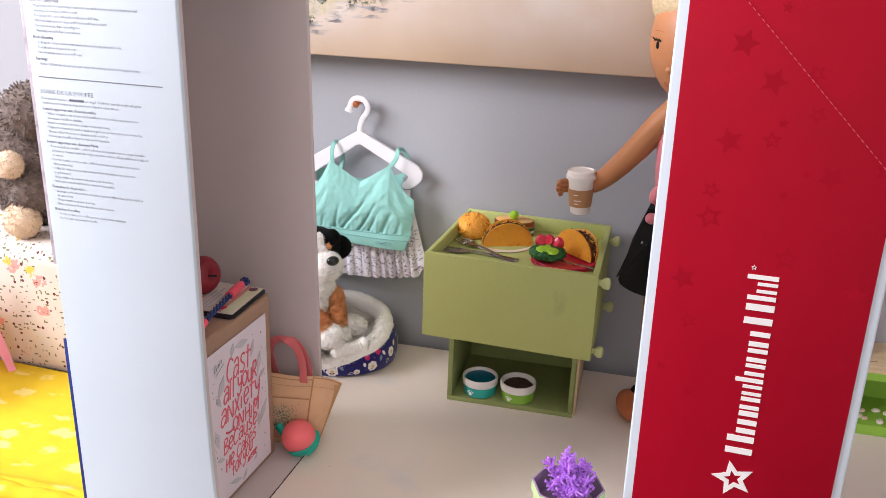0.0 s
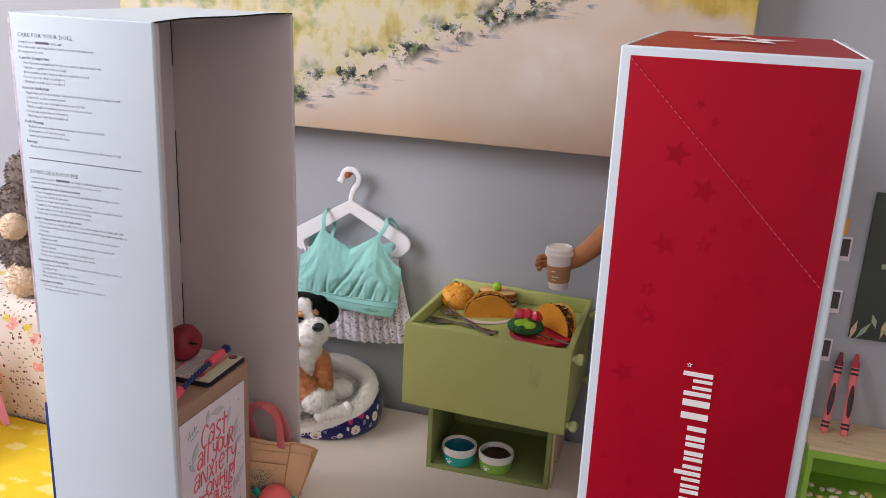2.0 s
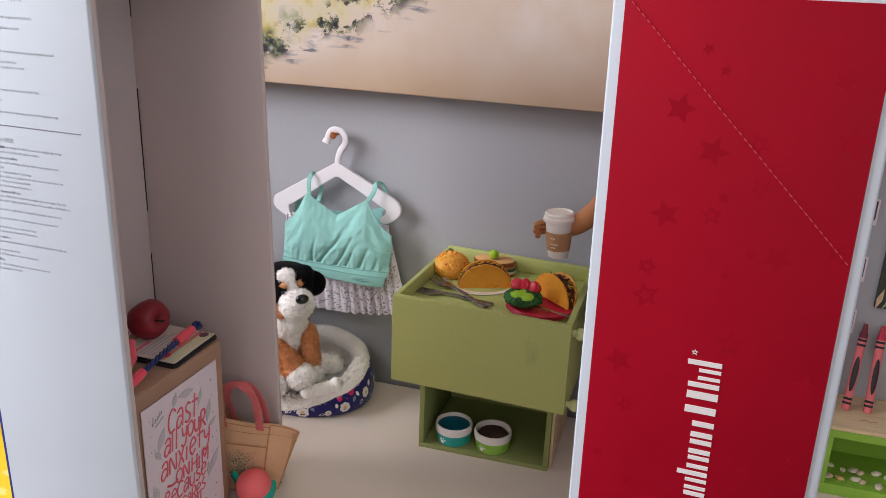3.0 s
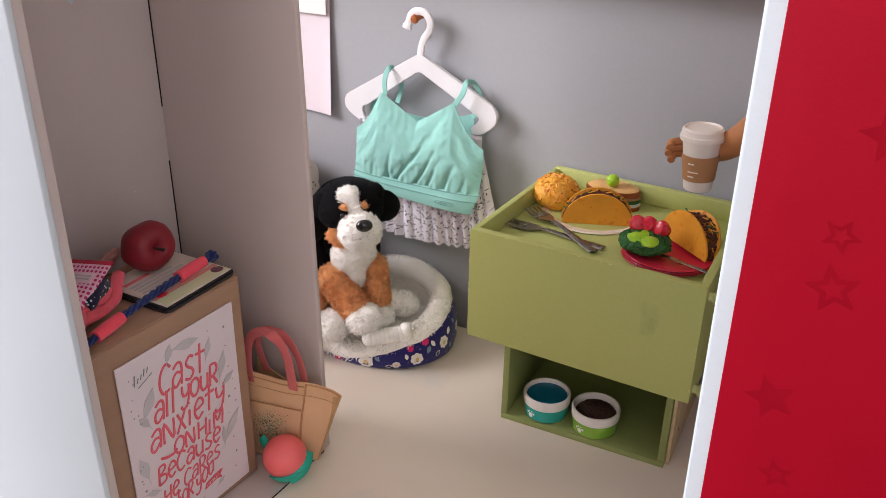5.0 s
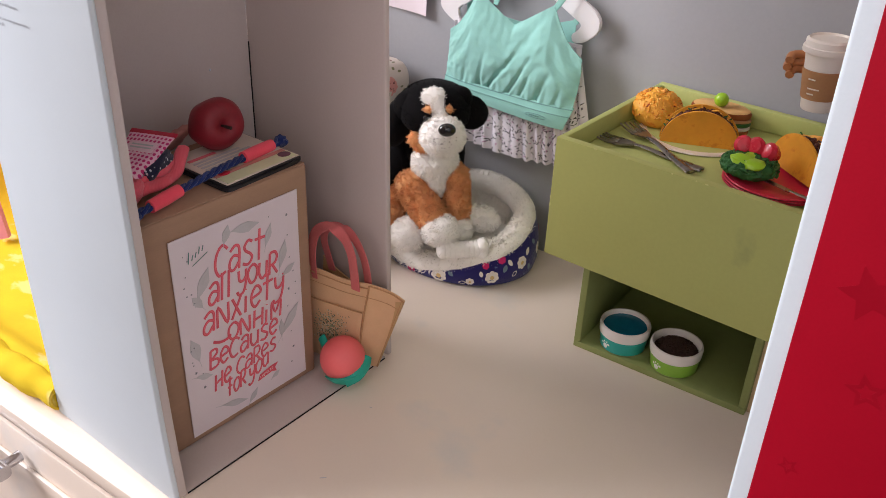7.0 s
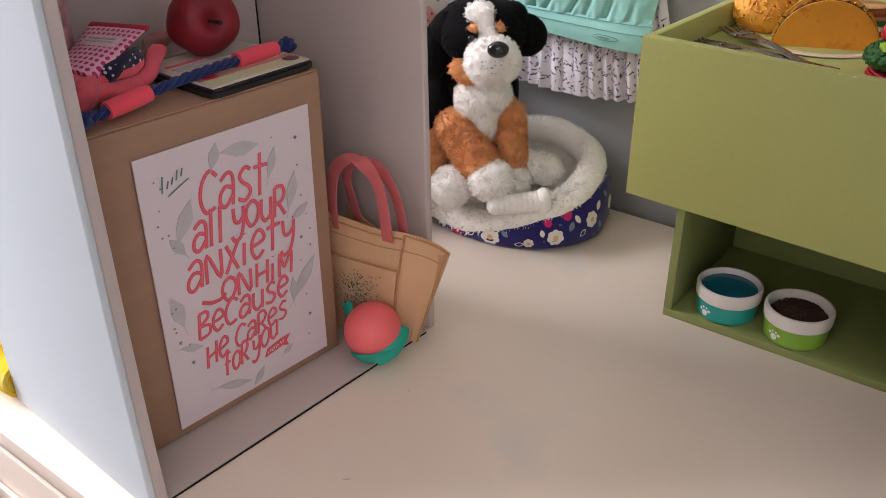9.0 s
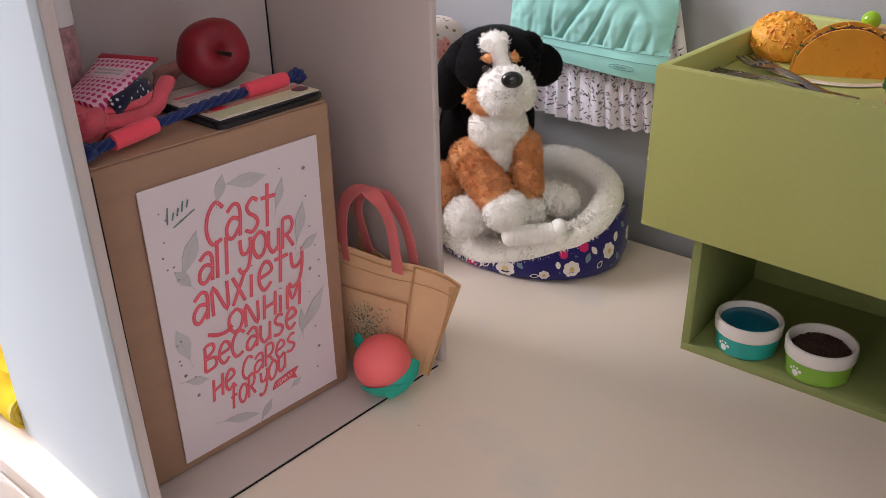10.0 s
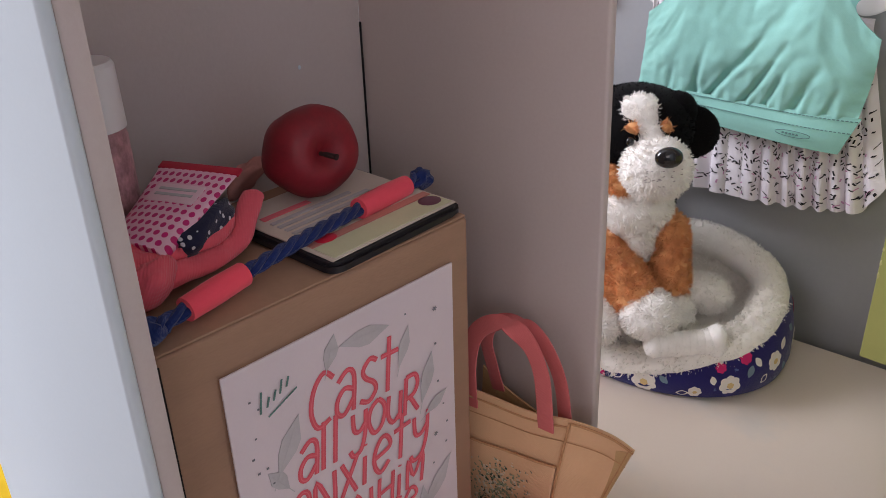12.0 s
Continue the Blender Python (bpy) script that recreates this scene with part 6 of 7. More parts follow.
for pts, half in (([(0.1034, 0.8580, 0.0740), (0.1028, 0.8578, 0.0860), (0.1022, 0.8590, 0.0990), (0.1046, 0.8605, 0.1110), (0.1120, 0.8615, 0.1184), (0.1220, 0.8620, 0.1208), (0.1318, 0.8620, 0.1152), (0.1374, 0.8625, 0.1035), (0.1392, 0.8628, 0.0900), (0.1398, 0.8640, 0.0740)], 0.0040),
                  ([(0.1030, 0.8795, 0.0700), (0.1005, 0.8770, 0.0860), (0.0995, 0.8750, 0.0980), (0.1030, 0.8738, 0.1080), (0.1120, 0.8730, 0.1145), (0.1220, 0.8730, 0.1155), (0.1310, 0.8735, 0.1100), (0.1370, 0.8745, 0.0995), (0.1400, 0.8755, 0.0880), (0.1415, 0.8770, 0.0700)], 0.0034)):
    part("handle", ribbon(bmesh.new(), pts, half, 0.0005), ROSE, tote, "dusty rose webbing handle")
bm = bmesh.new()
rng = random.Random(6)
for k in range(420):
    u, v_ = 0.52 + 0.26 * rng.gauss(0, 0.5), 0.42 + 0.2 * rng.gauss(0, 0.5)
    if not (0.25 < u < 0.85 and 0.22 < v_ < 0.62):
        continue
    p = Vector(bag_front(u, v_)) + Vector((0, -0.0027, 0))
    n0 = len(bm.faces)
    blob(bm, p, (rng.uniform(0.0003, 0.0010), 0.0002, rng.uniform(0.0003, 0.0008)), (0, rng.uniform(0, 180), 0), 6, 4)
    mark(bm, n0, 0 if rng.random() < 0.5 else 1 if rng.random() < 0.7 else 2)
part("printed_plant", bm, [mat("faded_green_print", lin(146, 146, 116), 0.9, 0.25, 150, 600, 0), mat("faded_cream_print", lin(214, 196, 172), 0.9, 0.1, 150, 600, 0), mat("dark_green_print", lin(74, 82, 66), 0.9, 0.2, 150, 600, 0)], tote, "faded green plant print")
bm = bmesh.new()
sheet(bm, lambda u, v: Vector(bag_front(0.36 + 0.34 * u, 0.10 + 0.14 * v)) + Vector((0, -0.0028, 0)), 4, 3, 0.0002)
part("printed_pot", bm, mat("faded_rose_print", lin(206, 150, 120), 0.9, 0.1, 150, 600, 0), tote)

ball = thing("toy_ball", pose(0.1400, 0.8490, 0.0200), "coral pink toy ball in a teal rubber holder", "toy ball")
bm = bmesh.new()
blob(bm, (-0.0006, -0.0006, 0.0010), (0.0172, 0.0172, 0.0172), u=32, v=20)
part("ball", bm, CORAL, ball)
bm = bmesh.new()


def cradle(u, v):
    a = -1.9 + 3.5 * u
    e = -1.45 + (0.95 + 0.35 * math.sin(3.14 * u)) * v
    r = 0.0192
    return Vector((r * math.cos(e) * math.cos(a), r * math.cos(e) * math.sin(a), r * math.sin(e)))


sheet(bm, cradle, 28, 12, 0.0012)
part("holder", bm, TEAL_RUB, ball, "teal rubber cup under the ball")
bm = bmesh.new()
tube(bm, smooth_path([(0.0136, 0.0104, 0.0030), (0.0170, 0.0038, -0.0010), (0.0170, -0.0048, -0.0050), (0.0115, -0.0122, -0.0090)], 6), 0.0044, 8, (0.8, -0.5, 0.2), 0.35)
part("strap", bm, TEAL_RUB, ball)
bm = bmesh.new()
tube(bm, smooth_path([(-0.0150, -0.0020, 0.0010), (-0.0205, 0.0010, 0.0050), (-0.0250, 0.0030, 0.0075)], 6), 0.0044, 8, (0, -1, 0.2), 0.4)
part("strap", bm, TEAL_RUB, ball)

# ---- things on the brown box ----
ZK = 0.1772
tab = thing("toy_tablet", pose(0.0818, 0.8108, ZK, 0, 0, -1.5), "toy tablet with a black case and printed pale card", "tablet")
bm = bmesh.new()
outline(bm, [(sx * (0.0255 + 0.006 * math.cos(q)), sy * (0.0275 + 0.006 * math.sin(q))) for sx, sy, qs in ((1, 1, (0, 0.5, 1.05, 1.57)), (-1, 1, (1.57, 1.05, 0.5, 0)), (-1, -1, (0, 0.5, 1.05, 1.57)), (1, -1, (1.57, 1.05, 0.5, 0))) for q in qs], -0.0042, 0.0, 0.0012)
bmesh.ops.rotate(bm, verts=bm.verts[:], matrix=Matrix.Rotation(radians(-90), 3, "X"))
bmesh.ops.translate(bm, verts=bm.verts[:], vec=(0, 0, 0.0042 - max(w.co.z for w in bm.verts)))
part("case", bm, BLACK_PL, tab)
part("card_face", block((-0.0290, -0.0310, 0.0043), (0.0290, 0.0310, 0.0050), 0.0003), SCREEN, tab, "pale beige printed card")
for nm, lo, hi, mt in (("cream_stripe", (0.018, -0.0295), (0.0280, 0.0295), mat("cream_green_print", lin(214, 212, 176), 0.5, 0.05, 60, 600, 0)), ("rose_stripe", (0.0135, -0.0295), (0.0172, 0.0295), mat("rose_print", lin(206, 140, 128), 0.5, 0.05, 60, 600, 0)),
                       ("text_bar", (-0.010, -0.026), (-0.008, 0.012), GREY_INK), ("text_bar", (-0.006, -0.026), (-0.004, 0.018), GREY_INK), ("text_bar", (-0.002, -0.026), (0.0, 0.006), GREY_INK), ("text_bar", (0.002, -0.026), (0.004, 0.016), GREY_INK), ("text_bar", (-0.016, -0.026), (-0.013, -0.004), PINK_INK)):
    part(nm, block((*lo, 0.0051), (*hi, 0.0054)), mt, tab)
bm = bmesh.new()
blob(bm, (0.0215, 0.0245, 0.0054), (0.0042, 0.0048, 0.0005), u=14, v=6)
part("printed_plum", bm, mat("plum_print", lin(112, 70, 84), 0.5, 0.1, 100, 600, 0), tab)
bm = bmesh.new()
blob(bm, (0.0150, -0.0215, 0.0055), (0.0034, 0.0044, 0.0004), u=14, v=6)
part("printed_fruit", bm, BERRY, tab)

apple = thing("apple", pose(0.0600, 0.8140, ZK + 0.0049 + 0.0168) @ Matrix.Diagonal((0.90, 0.90, 0.85, 1)) @ pose(0, 0, 0, 0, 79, -10), "dark red toy apple lying on its side", "apple")
bm = bmesh.new()
lathe(bm, [(0.0, -0.0148), (0.004, -0.0166), (0.0085, -0.0164), (0.0140, -0.0125), (0.0185, -0.0055), (0.0205, 0.0015), (0.0200, 0.0085), (0.0165, 0.0145), (0.0115, 0.0172), (0.0065, 0.0168), (0.0030, 0.0142), (0.0, 0.0120)], 40)
for w in bm.verts:
    a = math.atan2(w.co.y, w.co.x)
    k = 1 + 0.05 * math.cos(5 * a) * (0.5 - w.co.z / 0.035) + 0.05 * math.sin(a) + 0.08 * noise.noise(w.co * 45)
    w.co.x, w.co.y = w.co.x * k, w.co.y * k
part("flesh", bm, APPLE, apple, sharp=180)
bm = bmesh.new()
tube(bm, smooth_path([(0, 0, 0.0115), (0.0004, 0.0006, 0.0165), (0.0016, 0.0022, 0.0215)], 4), [0.0010] * 4 + [0.0012] * 4 + [0.0015], 8)
part("stem", bm, STEM, apple)

rope = thing("jump_rope", pose(0, 0, 0), "twisted navy cord with coral sleeves lying on the box", "rope")
ra, rb_ = Vector((0.1005, 0.7165, ZK + 0.0052)), Vector((0.0900, 0.8460, ZK + 0.0074))
axis = rb_ - ra
side = axis.cross(Vector((0, 0, 1))).normalized()
rise = side.cross(axis).normalized()


def on_rope(t):
    return ra + axis * t + rise * 0.0022 * math.sin(math.pi * t)


for ph in range(3):
    bm = bmesh.new()
    pts = []
    for k in range(121):
        t = k / 120
        a = t * 2 * math.pi * 6.5 + ph * 2.094
        r = 0.0013 if 0.04 < t < 0.96 else 0.0020
        pts.append(on_rope(t) + side * (r * math.cos(a)) + rise * (r * math.sin(a)))
    tube(bm, pts, 0.0014, 8)
    part("cord_strand", bm, NAVY_ROPE, rope)
for t0, t1 in ((0.10, 0.28), (0.71, 0.925)):
    bm = bmesh.new()
    tube(bm, [on_rope(t0 + (t1 - t0) * k / 10) for k in range(11)], [0.0043 - 0.0003 * abs(k - 5) / 5 for k in range(11)], 18)
    part("sleeve", bm, CORAL_TAPE, rope, "coral fabric sleeve")
for t in (0.0, 1.0):
    bm = bmesh.new()
    blob(bm, on_rope(t), (0.0044, 0.0042, 0.0038), u=16, v=10, lump=0.4, seed=t + 2)
    part("knot", bm, NAVY_ROPE, rope)

glove = thing("knit_glove", pose(0, 0, 0), "crumpled pink knitted doll glove on the brown box", "glove")


def knitted(bm, base):
    for w in bm.verts:
        w.co += Vector((noise.noise(w.co * 70 + Vector((base, 0, 0))), noise.noise(w.co * 70 + Vector((0, base, 5))), noise.noise(w.co * 70 + Vector((9, 0, base))))) * 0.0022
        w.co.z = max(w.co.z, ZK + 0.0002)
    return bm


bm = bmesh.new()
blob(bm, (0.0720, 0.7290, ZK + 0.0090), (0.0205, 0.0125, 0.0088), (0, -8, -6), 40, 24)
for w in bm.verts:
    # creases where the palm is folded over
    w.co.z += 0.0016 * math.sin(420 * (w.co.x + 0.6 * w.co.y)) * max(0.0, (w.co.z - ZK) / 0.018) + 0.0010 * math.sin(900 * w.co.x)
part("palm", knitted(bm, 1.0), PINK_KNIT, glove, sharp=180)
bm = bmesh.new()
fing = smooth_path([(0.0800, 0.7330, ZK + 0.0075), (0.0805, 0.7480, ZK + 0.0070), (0.0785, 0.7620, ZK + 0.0072), (0.0725, 0.7740, ZK + 0.0100), (0.0655, 0.7830, ZK + 0.0140), (0.0625, 0.7875, ZK + 0.0160)], 6)
tube(bm, fing, [0.0054 - 0.0012 * k / 30 if k < 27 else 0.0042 - 0.0009 * (k - 26) for k in range(len(fing))], 18, (0, 0, 1), 0.72)
part("finger", knitted(bm, 2.0), PINK_KNIT, glove, sharp=180)
bm = bmesh.new()
fing = smooth_path([(0.0765, 0.7370, ZK + 0.0125), (0.0770, 0.7500, ZK + 0.0118), (0.0750, 0.7610, ZK + 0.0122), (0.0700, 0.7705, ZK + 0.0150)], 6)
tube(bm, fing, [0.0036 if k < 15 else 0.0036 - 0.0008 * (k - 14) for k in range(len(fing))], 14, (0, 0, 1), 0.7)
part("thumb", knitted(bm, 3.0), PINK_KNIT, glove, sharp=180)
bm = bmesh.new()
tube(bm, [(0.0535, 0.7275, ZK + 0.0080), (0.0480, 0.7270, ZK + 0.0078), (0.0430, 0.7265, ZK + 0.0076)], [0.0076, 0.0080, 0.0076], 24)
part("cuff", knitted(bm, 4.0), PINK_KNIT, glove, sharp=60)
bm = bmesh.new()
blob(bm, (0.0725, 0.7575, ZK + 0.0150), (0.0055, 0.0165, 0.0060), (4, 0, 24), 20, 12, 0.25, 3)
tagged(part("dotted_cloth", bm, NAVY_DOT, sharp=180), "navy cloth with small white dots tucked under a tube", "cloth")

tb = thing("cream_tube", pose(0.0640, 0.7490, ZK + 0.0200) @ pose(0, 0, 0, 18, 0, 22) @ Matrix.Scale(0.94, 4), "pink dotted hand cream tube leaning on the glove", "tube")
bm = bmesh.new()
rows = []
for k in range(13):
    t = k / 12
    w, h = 0.0115 + 0.0050 * t, 0.0052 * (1 - t) + 0.0006
    rows.append([(w * math.copysign(abs(math.cos(a)) ** 0.8, math.cos(a)), -0.020 + 0.044 * t, h * math.sin(a)) for a in [2 * math.pi * i / 24 for i in range(24)]])
rings = [[bm.verts.new(p) for p in r] for r in rows]
for a, b in zip(rings, rings[1:]):
    for i in range(24):
        bm.faces.new((a[i], a[(i + 1) % 24], b[(i + 1) % 24], b[i]))
bm.faces.new(rings[0][::-1])
bm.faces.new(rings[-1])
part("body", bm, DOTS, tb)
part("crimped_end", block((-0.0168, 0.0240, -0.0006), (0.0168, 0.0278, 0.0006), 0.0002), CRAYON_R, tb, "dark pink crimped end")
lb2 = part("label_patch", block((-0.0095, -0.0002, 0.0), (0.0095, 0.0105, 0.0006), 0.0002), mat("pale_pink_label", lin(240, 206, 218), 0.5, 0.03, 60, 500, 0), tb, "pale label with two lines")
lb2.matrix_local = pose(0, 0.004, 0.0024, -6, 0, 0)
for z in (0.0072, 0.0040):
    part("label_bar", block((-0.0075, z - 0.0007, 0.0007), (0.0075, z + 0.0006, 0.0009)), GREY_INK, lb2)

bt = thing("glitter_bottle", pose(0.0365, 0.7462, ZK) @ Matrix.Diagonal((0.98, 0.98, 1.18, 1)), "white capped bottle with mauve glitter", "bottle")
bm = bmesh.new()
lathe(bm, [(0.0, 0.0), (0.0092, 0.0), (0.0098, 0.0015), (0.0098, 0.036), (0.0090, 0.038)], 24)
part("body", bm, GLITTER, bt)
bm = bmesh.new()
lathe(bm, [(0.0092, 0.0381), (0.0100, 0.0384), (0.0097, 0.0560), (0.0088, 0.0572), (0.0, 0.0572)], 24)
part("cap", bm, PLASTIC_W, bt, "white plastic cap")
bm = bmesh.new()
blob(bm, (0.0310, 0.8060, ZK + 0.0070), (0.0036, 0.0125, 0.0070), (0, 20, 20), 20, 12, 0.5, 4)
tagged(part("beige_pouch", bm, mat("dusty_pink_felt", lin(196, 140, 132), 0.9, 0.1, 60, 500, 0.2), sharp=180), "small dusty pink felt pouch behind the apple", "pouch")

# ---- left side: bed block, cloth, plush, play table ----
bm = bmesh.new()
box(bm, (-0.72, 0.915, 0.0), (-0.0040, 1.128, 0.158), 0.020, 6)
for k in range(4):
    bmesh.ops.subdivide_edges(bm, edges=[e for e in bm.edges if e.calc_length() > 0.03], cuts=1, use_grid_fill=True)
for w in bm.verts:
    w.co += Vector((0, noise.noise(w.co * 11), noise.noise(w.co * 13 + Vector((4, 0, 0))))) * 0.004 * min(1, max(0, w.co.z / 0.05))
    w.co.y = min(w.co.y, 1.132)
tagged(part("doll_mattress", bm, FLORAL, sharp=60), "floral covered doll mattress block against the grey wall", "mattress")


def cloth(u, v):
    x = -0.75 + 0.752 * u
    y = 0.7000 + 0.212 * v
    z = 0.0075 + 0.0045 * noise.noise(Vector((x * 9, y * 14, 0))) + 0.0030 * math.sin(18 * y + 9 * x) * v + 0.0012 * noise.noise(Vector((x * 40, y * 40, 2)))
    z += 0.010 * math.exp(-((y - 0.712) / 0.012) ** 2)
    return (x, y, max(0.0012, z))


bm = bmesh.new()
sheet(bm, cloth, 130, 60, 0.0008)
yc = thing("yellow_cloth", pose(0, 0, 0), "bright yellow cotton cloth with small white prints spread as a rug", "cloth")
part("spread", bm, YELLOW, yc)
bm = bmesh.new()
roll = []
for k in range(200):
    t = k / 199
    x = -0.75 + 0.7535 * t
    roll.append(Vector((x, 0.7010 + 0.0016 * math.sin(31 * x), 0.0112 + 0.0007 * math.sin(47 * x))))
tube(bm, roll, [0.0105 + 0.0009 * math.sin(k * 0.41) + 0.0006 * math.sin(k * 0.93) for k in range(200)], 16)
part("rolled_hem", bm, YELLOW, yc)
bm = bmesh.new()
pts = []
for k in range(60):
    a, r = k * 0.30, 0.0098 - 0.00014 * k
    pts.append((r * math.cos(a), r * math.sin(a)))
for (a, b), (c, d) in zip(pts, pts[1:]):
    vs = [bm.verts.new((0.0034, 0.7010 + a, 0.0112 + b)), bm.verts.new((0.0034, 0.7010 + c, 0.0112 + d)), bm.verts.new((0.0050, 0.7010 + c, 0.0112 + d)), bm.verts.new((0.0050, 0.7010 + a, 0.0112 + b))]
    bm.faces.new(vs)
part("roll_end", bm, YELLOW, yc)

PLUSH = {0: [((-0.257, 1.001, 0.224), (0.050, 0.046, 0.068), (0, 0, 0)), ((-0.232, 0.986, 0.296), (0.036, 0.034, 0.032), (0, 0, 0)), ((-0.226, 0.962, 0.206), (0.020, 0.026, 0.026), (20, 0, -20)), ((-0.198, 0.978, 0.188), (0.018, 0.022, 0.030), (0, 0, 0)), ((-0.210, 0.985, 0.312), (0.011, 0.009, 0.012), (0, 0, 0))],
         1: [((-0.231, 0.943, 0.1795), (0.0205, 0.018, 0.0205), (0, 0, 0)), ((-0.239, 0.944, 0.243), (0.0155, 0.014, 0.0155), (0, 0, 0)), ((-0.211, 0.977, 0.312), (0.007, 0.006, 0.008), (0, 0, 0))]}
bm = bmesh.new()
for idx, lumps in PLUSH.items():
    for c, r, rot in lumps:
        n0 = len(bm.faces)
        blob(bm, c, r, rot, 22, 14, 0.05, idx)
        mark(bm, n0, idx)
    tufts(bm, lumps, 9000 if idx == 0 else 2500, 0.0060 if idx == 0 else 0.003, 0.0008, idx, 40 + idx, 0.7)
tagged(part("plush_monkey", bm, [FUR_GREY, FUR_CREAM], sharp=180), "grey brown shaggy plush toy with cream paws", "plush toy")

pt = thing("play_table", pose(-0.2470, 0.7960, 0.0), "small pink play table with a plaid cloth", "table")
part("tabletop", block((-0.22, 0.0, 0.0895), (0.0, 0.105, 0.0985), 0.003, 3), PINK_WOOD, pt)
for x, y in ((-0.006, 0.008), (-0.214, 0.008), (-0.006, 0.097), (-0.214, 0.097)):
    sx, sy = (1 if x > -0.1 else -1), (1 if y > 0.05 else -1)
    bm = bmesh.new()
    tube(bm, [(x - 0.002 * sx, y, 0.0893), (x + 0.020 * sx, y + 0.002 * sy, 0.0125)], [0.0075, 0.0058], 4, (0, 1, 0))
    part("leg", bm, PINK_WOOD, pt)
bm = bmesh.new()
sheet(bm, lambda u, v: (-0.200 + 0.196 * u, 0.006 + 0.09 * v, 0.0992 + 0.0006 * math.sin(30 * u + 8 * v)), 20, 10, 0.0007)
tagged(part("place_mat", bm, PLAID), "pink and teal plaid place mat", "place mat").matrix_world = pose(-0.2470, 0.7960, 0.0)
for x, y, z in ((-0.2780, 0.8240, 0.1052), (-0.3460, 0.8450, 0.1052)):
    bm = bmesh.new()
    blob(bm, (0, 0, 0), (0.0190, 0.0125, 0.0055), (0, 0, 0), 22, 12, 0.08, x)
    ck_ = part("cookie", bm, COOKIE)
    ck_.matrix_world = pose(x, y, z, 0, 0, 30)
    tagged(ck_, "pale oval shortbread play cookie on the table", "cookie", "cookies on the table")
bm = bmesh.new()
lathe(bm, [(0, 0), (0.0095, 0), (0.0120, 0.030), (0.0114, 0.030), (0.0090, 0.0012), (0, 0.0012)], 24)
gl = part("clear_cup", bm, GLASS_P)
gl.matrix_world = pose(-0.2640, 0.8790, 0.1000)
tagged(gl, "small clear plastic cup on the play table", "cup")

# ---- coffee cup and doll ----
cup = thing("coffee_cup", pose(0.3848, 1.0460, 0.2245, 0, -2.5, 0) @ Matrix.Diagonal((0.94, 0.94, 0.89, 1)), "white toy coffee cup with brown sleeve held by the doll", "cup")
bm = bmesh.new()
lathe(bm, [(0.0, 0.0), (0.0105, 0.0), (0.0110, 0.0012), (0.0146, 0.0430)], 32)
part("body", bm, CUP_W, cup)
bm = bmesh.new()
lathe(bm, [(0.0121, 0.0095), (0.0125, 0.0092), (0.0144, 0.0305), (0.0140, 0.0309)], 32)
part("sleeve", bm, CUP_K, cup, "brown cardboard sleeve")
bm = bmesh.new()
lathe(bm, [(0.0146, 0.0425), (0.0168, 0.0428), (0.0172, 0.0440), (0.0168, 0.0470), (0.0158, 0.0476), (0.0156, 0.0515), (0.0140, 0.0530), (0.0132, 0.0515), (0.0, 0.0512)], 36)
part("lid", bm, CUP_W, cup, "white domed lid")
for k, (w, z) in enumerate(((0.0060, 0.0250), (0.0085, 0.0180), (0.0050, 0.0140))):
    bm = bmesh.new()
    r = 0.0130 + (z - 0.009) / 0.0215 * 0.0019 + 0.0002
    for a0 in [(-2.0 + i * 0.06) for i in range(int(w / r / 0.06))]:
        p = Vector((r * math.cos(a0), r * math.sin(a0), z))
        blob(bm, p, (0.0005, 0.0003, 0.0007), (0, 0, math.degrees(a0) + 90), 6, 4)
    part("printed_bar", bm, PLATE_W, cup)

bm = bmesh.new()
DX, DY = 0.4930, 1.0350


def doll_piece(fn, index):
    n0 = len(bm.faces)
    fn()
    mark(bm, n0, index)


HEAD, HR = Vector((0.487, 1.029, 0.413)), (0.049, 0.047, 0.062)


def on_head(turn, rise, lift=0.0):
    """A point of the face: turn in degrees from the front towards the held cup, rise from the eye line."""
    a, e = radians(turn), radians(rise)
    return HEAD + Vector((-(HR[0] + lift) * math.cos(e) * math.sin(a), -(HR[1] + lift) * math.cos(e) * math.cos(a), (HR[2] + lift) * math.sin(e)))


doll_piece(lambda: blob(bm, HEAD, HR, u=40, v=26), 0)
doll_piece(lambda: blob(bm, on_head(40, -25, -0.0022), (0.0046, 0.0050, 0.0040), u=12, v=8), 0)
for turn in (58, 20):
    doll_piece(lambda: blob(bm, on_head(turn, -3.5, -0.0012), (0.0026, 0.0026, 0.0042), (0, 0, -turn), 14, 10), 3)
    doll_piece(lambda: tube(bm, [on_head(turn + q, 1.0 - 0.02 * q * q, 0.0006) for q in (-6, -3, 0, 3, 6)], 0.0009, 6), 3)
    for q in (-5, -1, 3, 6):
        doll_piece(lambda: tube(bm, [on_head(turn + q, 0.5, 0.0002), on_head(turn + q * 1.3, 3.0, 0.0036)], [0.0005, 0.0002], 5), 3)
    doll_piece(lambda: tube(bm, [on_head(turn + q, 9 - 0.015 * q * q, 0.0) for q in (-8, -4, 0, 4, 8)], 0.0004, 5, flat=0.5), 5)
doll_piece(lambda: tube(bm, [on_head(q, -41 + 0.02 * (q - 40) ** 2, 0.0003) for q in (27, 33, 40, 47, 53)], [0.0006, 0.0016, 0.0013, 0.0016, 0.0006], 8), 5)
doll_piece(lambda: tube(bm, [(DX, DY, 0.375), (DX, DY, 0.345)], 0.016, 14), 0)
